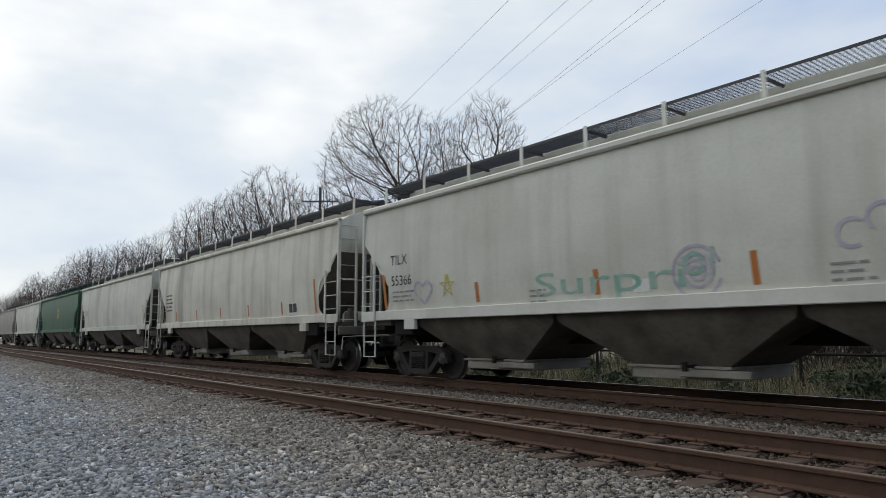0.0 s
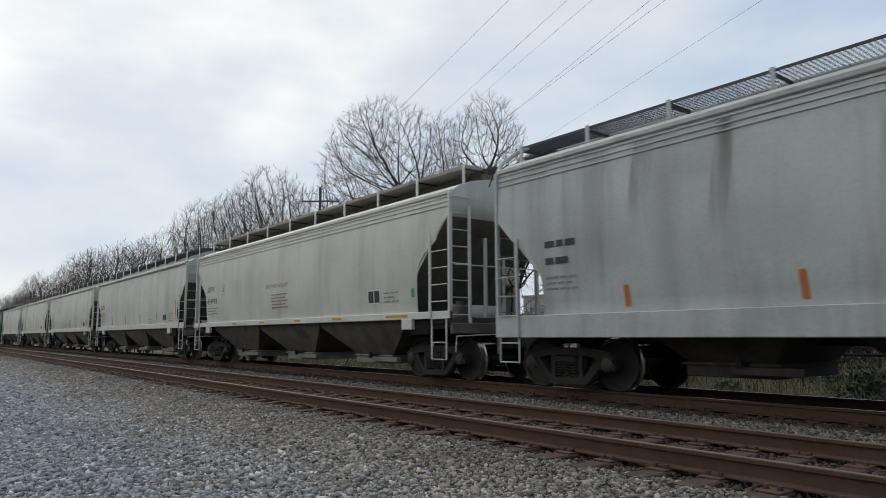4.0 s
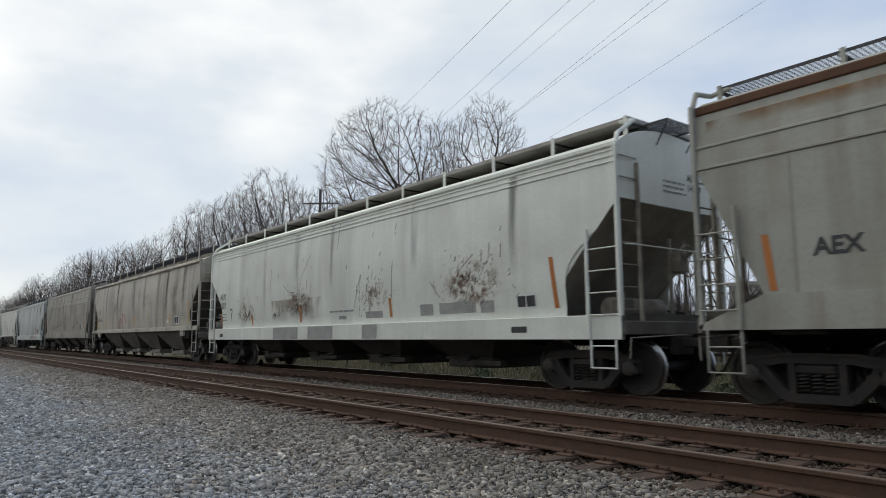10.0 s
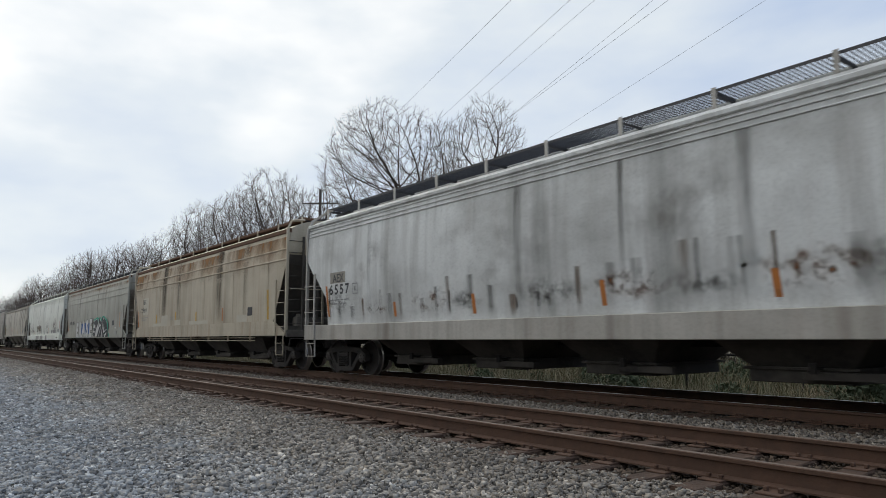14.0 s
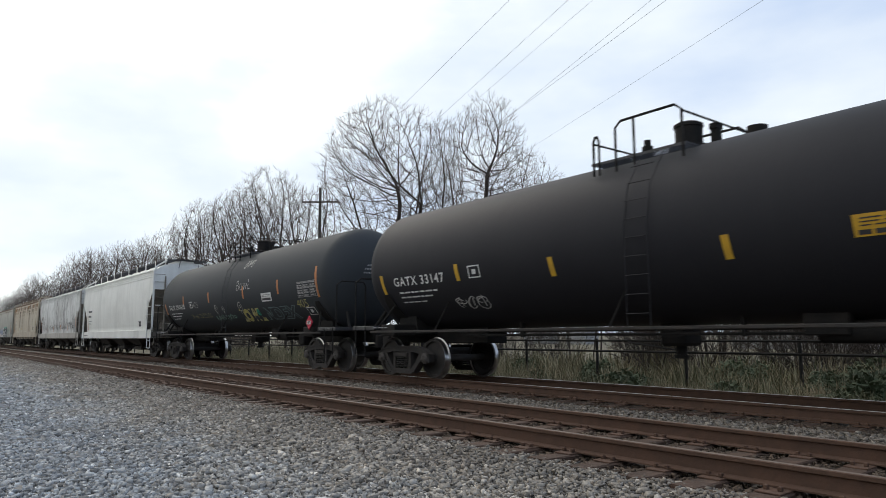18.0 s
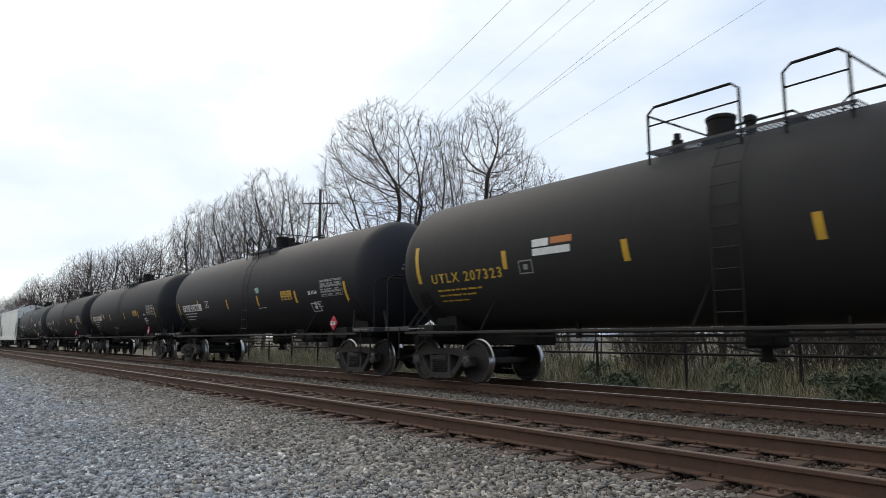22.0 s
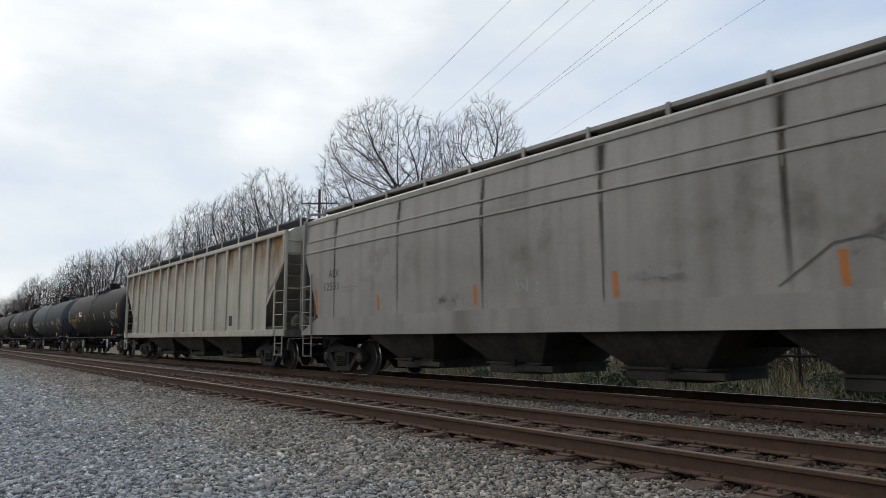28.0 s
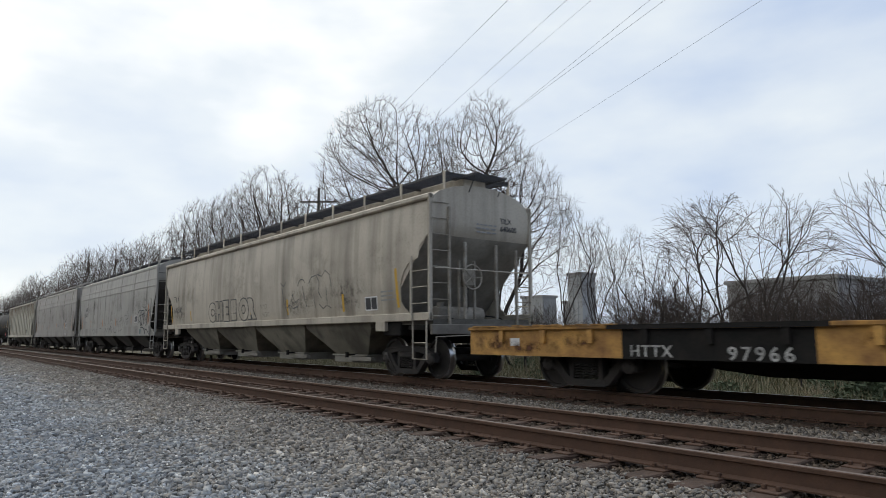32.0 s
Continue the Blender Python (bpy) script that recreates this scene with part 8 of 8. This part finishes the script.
    put_strokes(c, [[(-2.18, 1.79), (-2.6, 1.83), (-2.39, 1.47), (-1.93, 1.52)], [(-1.9, 1.84), (-1.75, 1.57)], [(-1.39, 1.82), (-0.95, 1.55), (-1.3, 1.24)], [(-0.98, 2.17), (-0.64, 1.54)],
                    [(-0.46, 2.04), (-0.34, 1.63)], [(0.03, 2.11), (0.14, 1.62), (0.6, 1.99), (0.66, 1.55)], [(1.04, 2.16), (1.14, 1.59), (1.39, 1.86)], arcs(0.1, 1.8, 0.2, 0.24, 0.4, 5.2, 12)], BLACK_SPRAY, over, 0.034, label="thin black sprayed scrawl")
    put_strokes(c, [[(-0.95, 1.5), (-0.63, 1.24), (-0.34, 1.51), (-0.07, 1.23), (0.15, 1.52)], [(0.33, 1.52), (0.62, 1.22), (0.97, 1.5), (1.06, 1.26), (1.57, 1.21), (1.97, 1.65)],
                    [(1.97, 1.79), (2.36, 1.86), (2.44, 1.64)], [(1.89, 1.66), (2.21, 1.29), (2.81, 1.37), (2.81, 1.67)]], BLACK_SPRAY, over, 0.034, label="thin black sprayed scrawl")
    put_strokes(c, [arcs(3.25, 2.02, 0.1, 0.1, 0.3, 3.4, 8), arcs(3.2, 1.88, 0.1, 0.1, -1.6, 1.6, 8), arcs(3.5, 1.98, 0.1, 0.12, 0, 6.2, 10), [(3.68, 2.08), (3.7, 1.92), (3.84, 1.94), (3.86, 2.12)], arcs(3.28, 1.66, 0.12, 0.12, 0.6, 5.4, 10),
                    [(3.5, 1.6), (3.56, 1.8), (3.66, 1.6)], [(3.74, 1.6), (3.78, 1.8), (3.9, 1.62), (3.95, 1.82)], arcs(3.62, 2.24, 0.06, 0.06, 0, 6.2, 8)], DARK_SPRAY, k, 0.028, label="small dark sprayed tag in two lines")
    # outlined letters that run on over the sill
    put_strokes(c, [[(5.74, 1.92), (5.69, 2.1), (5.9, 2.23), (6.13, 2.28), (6.25, 2.18), (6.25, 2.1)], [(5.89, 1.74), (5.9, 1.95), (6.14, 2.04), (6.38, 2.04), (6.57, 2.08), (6.8, 2.08)], [(5.89, 1.79), (5.96, 1.63), (6.02, 1.7), (6.21, 1.76)],
                    [(6.35, 2.09), (6.34, 2.25), (6.58, 2.26), (6.83, 2.25), (6.84, 2.09)], [(6.14, 2.04), (6.31, 1.82), (6.47, 1.54)], [(6.66, 2.07), (6.52, 1.94), (6.49, 1.54), (6.44, 1.41)], [(6.8, 2.08), (6.75, 2.03), (6.81, 1.66), (6.85, 1.59)]],
                DARK_SPRAY, over, 0.046, label="bold dark sprayed letter outlines")
    put_strokes(c, [[(6.76, 1.38), (6.88, 1.69), (6.91, 2.08), (7.0, 2.26), (7.15, 2.28), (7.36, 2.21), (7.29, 1.93), (7.26, 1.61), (7.25, 1.35), (7.27, 1.12)], [(7.05, 1.62), (7.12, 1.81), (7.25, 1.99), (7.29, 1.88)],
                    [(7.38, 1.54), (7.39, 1.98), (7.44, 2.16), (7.65, 2.23), (7.81, 2.25), (8.05, 2.15)], [(7.76, 2.16), (7.7, 1.96), (7.63, 1.69)], [(6.44, 1.42), (6.74, 1.45), (7.0, 1.39), (7.15, 1.31), (7.27, 1.15)],
                    [(7.25, 1.34), (7.54, 1.33), (7.77, 1.22), (7.99, 1.1)], [(7.86, 1.51), (7.87, 1.31), (7.94, 1.17)]], DARK_SPRAY, over, 0.046, label="bold dark sprayed letter outlines")
    put_strokes(c, [[(5.53, 1.72), (5.53, 1.26), (5.73, 1.3)], [(5.63, 1.17), (5.7, 1.62), (5.86, 1.16)], [(5.66, 1.36), (5.81, 1.36)]], BLACK_SPRAY, over, 0.026, label="thin black sprayed mark")
    put_strokes(c, [[(x, z0), (x + 0.01, z1)] for x, z0, z1 in ((-1.95, 1.89, 2.87), (-0.48, 1.94, 2.77), (0.98, 1.87, 3.31), (2.38, 1.82, 2.84), (3.83, 1.75, 2.99), (5.28, 2.07, 2.75), (6.75, 2.25, 3.3))], DARK_SPRAY, k, 0.016, name="soot_run", label="thin black drips from the upper ribs")
    put_patch(c, 6.27, 6.53, 1.14, 1.37, PALE_TEAL, lambda z: (-1.586, z), name="sticker", label="pale blue smudged sticker", rows=2)
    stencil(c, k, 5.17, 1.73, 0.42, 0.27)

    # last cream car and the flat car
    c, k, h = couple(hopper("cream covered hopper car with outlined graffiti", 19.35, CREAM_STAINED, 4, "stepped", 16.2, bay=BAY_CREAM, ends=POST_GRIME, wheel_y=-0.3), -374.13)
    put_letters(c, "TILX", BLACK_INK, -8.36, 2.42, 0.25, k)
    put_letters(c, "640500", BLACK_INK, -8.34, 1.96, 0.25, k)
    reflect(c, k, YELLOW, [(-8.65, 1.58, 2.3), (-6.2, 1.6, 2.0), (-0.2, 1.6, 2.1), (2.6, 1.6, 2.06), (5.9, 1.6, 2.06), (8.42, 1.62, 2.53)])
    for thick, mat, eps in ((0.10, BLACK_SPRAY, 0.010), (0.062, CREAM_STAINED, 0.013)):
        for n, ch in enumerate("CHEEOR"):
            put_letters(c, ch, mat, -4.1 + 0.74 * n, 1.59 + 0.03 * (n % 2), 0.58 + 0.05 * (n in (2, 4)), k, 1.05, thick, eps, "graffiti", "black sprayed bubble letter outline")
    end_marks(c, "TILX", "640600")
    put_letters(c, "WIO", BLACK_SPRAY, 0.62, 1.85, 0.15, k, 1.2, -0.005, name="graffiti")
    put_letters(c, "NGC", BLACK_SPRAY, 0.72, 1.60, 0.15, k, 1.2, -0.005, name="graffiti")
    for line in ([(2.15, 2.58), (2.35, 2.46), (2.55, 2.60)], [(2.25, 2.44), (2.35, 2.0), (2.55, 1.72), (2.6, 1.5)], [(2.55, 1.8), (2.75, 1.9), (3.0, 1.78), (3.3, 1.84)],
                 [(2.95, 2.2), (3.1, 1.95), (3.4, 2.05), (3.35, 1.85)], arcs(3.55, 2.35, 0.25, 0.25, 2.9, 0.6, 8), [(3.62, 2.4), (3.7, 2.05), (3.85, 1.8)],
                 [(4.0, 2.45), (4.15, 2.62), (4.45, 2.66), (4.62, 2.45), (4.55, 2.2), (4.75, 2.0)], [(4.5, 2.68), (4.75, 2.6), (4.95, 2.75), (5.2, 2.62), (5.3, 2.3)],
                 [(4.3, 2.1), (4.35, 1.75)], [(5.0, 2.3), (5.05, 1.8), (5.25, 1.72)], [(4.6, 1.85), (4.8, 1.72), (5.0, 1.8)]):
        put_strokes(c, [line], BLACK_SPRAY, k, 0.03, label="thin black sprayed stroke")
    smears(c, k, DUST_FILM, [(-6.0, 2.7, 4.0, 2.2), (-1.0, 2.8, 4.4, 2.0), (4.0, 2.5, 4.4, 2.4), (8.0, 2.4, 3.0, 2.4)], "cloudy brown dust film")
    smears(c, k, SMUT, [(-7.6, 1.9, 1.6, 0.7), (6.2, 2.0, 2.0, 1.0), (3.2, 1.9, 2.2, 0.9)], "greasy dark smut rubbed into the paint")
    stencil(c, k, 7.0, 1.62, 0.5, 0.28)
    bars(c, k, 7.7, 8.3, 2.0, 3)

    c, k, h = couple(flat_car("yellow and black flat car with an empty deck", 18.3, FLAT_YELLOW, flange=FLAT_RUST), -394.65)
    put_patch(c, -5.45, -2.5, 0.6, 1.06, FRAME_BLACK, k, name="black_panel", label="black painted panel", rows=1)
    part("black_flange", Shape().box(-5.7, -2.3, -1.506, -1.40, 1.062, 1.135), FRAME_BLACK, c)
    put_letters(c, "HTTX", CHIPPED_WHITE, -5.3, 0.64, 0.18, k, 1.15, 0.004, 0.012)
    put_letters(c, "97966", CHIPPED_WHITE, -3.68, 0.62, 0.19, k, 1.3, 0.004, 0.012)
    rng = random.Random(17)
    for n in range(26):
        x, w, h = -9.0 + 0.68 * n, rng.uniform(0.5, 1.3), rng.uniform(0.25, 0.46)
        z = rng.uniform(0.62 + h / 2, 1.05 - h / 2)
        if -5.9 < x < -2.1:
            continue
        put_patch(c, max(x - w / 2, -9.14), min(x + w / 2, 9.14), z - h / 2, z + h / 2, FLAT_STAIN if n % 3 else SMUT, k, eps=0.007 + 0.0006 * (n % 3), name="stain", label="rust and grime in the paint", rows=1)
    for n in range(13):
        x = -9.0 + 0.27 * n + rng.uniform(-0.05, 0.05)
        part("board_end", Shape().box(x, x + rng.uniform(0.16, 0.24), -1.515, -1.40, 1.128, 1.136 + rng.uniform(0.008, 0.03), 0.004), FLAT_RUST, c)
    put_patch(c, -8.0, -7.75, 0.78, 0.92, WHITE_INK, k, name="sticker", rows=1)


build_train()
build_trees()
build_verge()
build_fence()
build_buildings()
build_wires()
rocks("loose_stone", "loose grey crushed stone beside the tracks", (
    (-15, 8, -3.0, -0.2, 60, 0.018, 0.036, 0.008), (-3, 8, -0.2, 2.6, 150, 0.018, 0.036, 0.008), (3.5, 10, 2.6, 4.9, 200, 0.018, 0.036, 0.008), (-40, -15, -3.0, 0.8, 40, 0.02, 0.042, 0.008), (-40, 20, -9.0, -3.0, 20, 0.02, 0.042, 0.008),
    (-15, -3, 0.3, 4.4, 1250, 0.012, 0.036, 0.008), (-3, 3.5, 2.6, 4.4, 1250, 0.012, 0.036, 0.008), (-15, 3.5, 4.4, 4.78, 950, 0.016, 0.034, 0.010), (-15, 3.5, 4.78, 5.02, 520, 0.014, 0.032, 0.016),
    (-30, -15, 0.8, 5.0, 480, 0.018, 0.050, 0.008), (-46, -30, 1.0, 5.0, 330, 0.018, 0.05, 0.008), (-100, -46, 1.5, 5.0, 110, 0.025, 0.05, 0.008), (-15, 5, 7.45, 9.02, 520, 0.016, 0.036, 0.008), (-34, -15, 7.45, 9.02, 200, 0.02, 0.04, 0.008)), 4, STONES)
rocks("rusty_stone", "rust-dusted stone between the rails", ((-16, 5, 4.85, 7.4, 460, 0.014, 0.032, 0.010), (-16, 5, 8.95, 12.4, 200, 0.014, 0.032, 0.002)), 7, BROWN_STONES)
build_ties(near_track, TRACK_NEAR, 11)
build_ties(train_track, TRACK_TRAIN, 12)


def run(t):
    """How far the train has gone after t seconds."""
    u = t / 32
    return 389.147 * u + 6.079 * u ** 2 + 25.556 * u ** 3 - 15.676 * u ** 4 - 0.4 * math.exp(-((t - 29.5) / 0.8) ** 2)


def motions():
    times = [0.5 * k for k in range(65)]
    for car, ahead in TRAIN:
        walk(car, [(t, pose(-(ahead + run(t)), TRACK_TRAIN, 0)) for t in times])
    for group, x in ((LEADING, -0.889), (TRAILING, 0.889)):
        first = group[0]
        walk(first, [(k / FPS, pose(x, 0, WHEEL_R, 0, -math.degrees(run(k / FPS) / WHEEL_R), 0)) for k in range(32 * FPS + 1)])
        for other in group[1:]:
            other.rotation_mode = "QUATERNION"
            keys = other.animation_data_create()
            keys.action = first.animation_data.action
            keys.action_slot = first.animation_data.action_slot


motions()
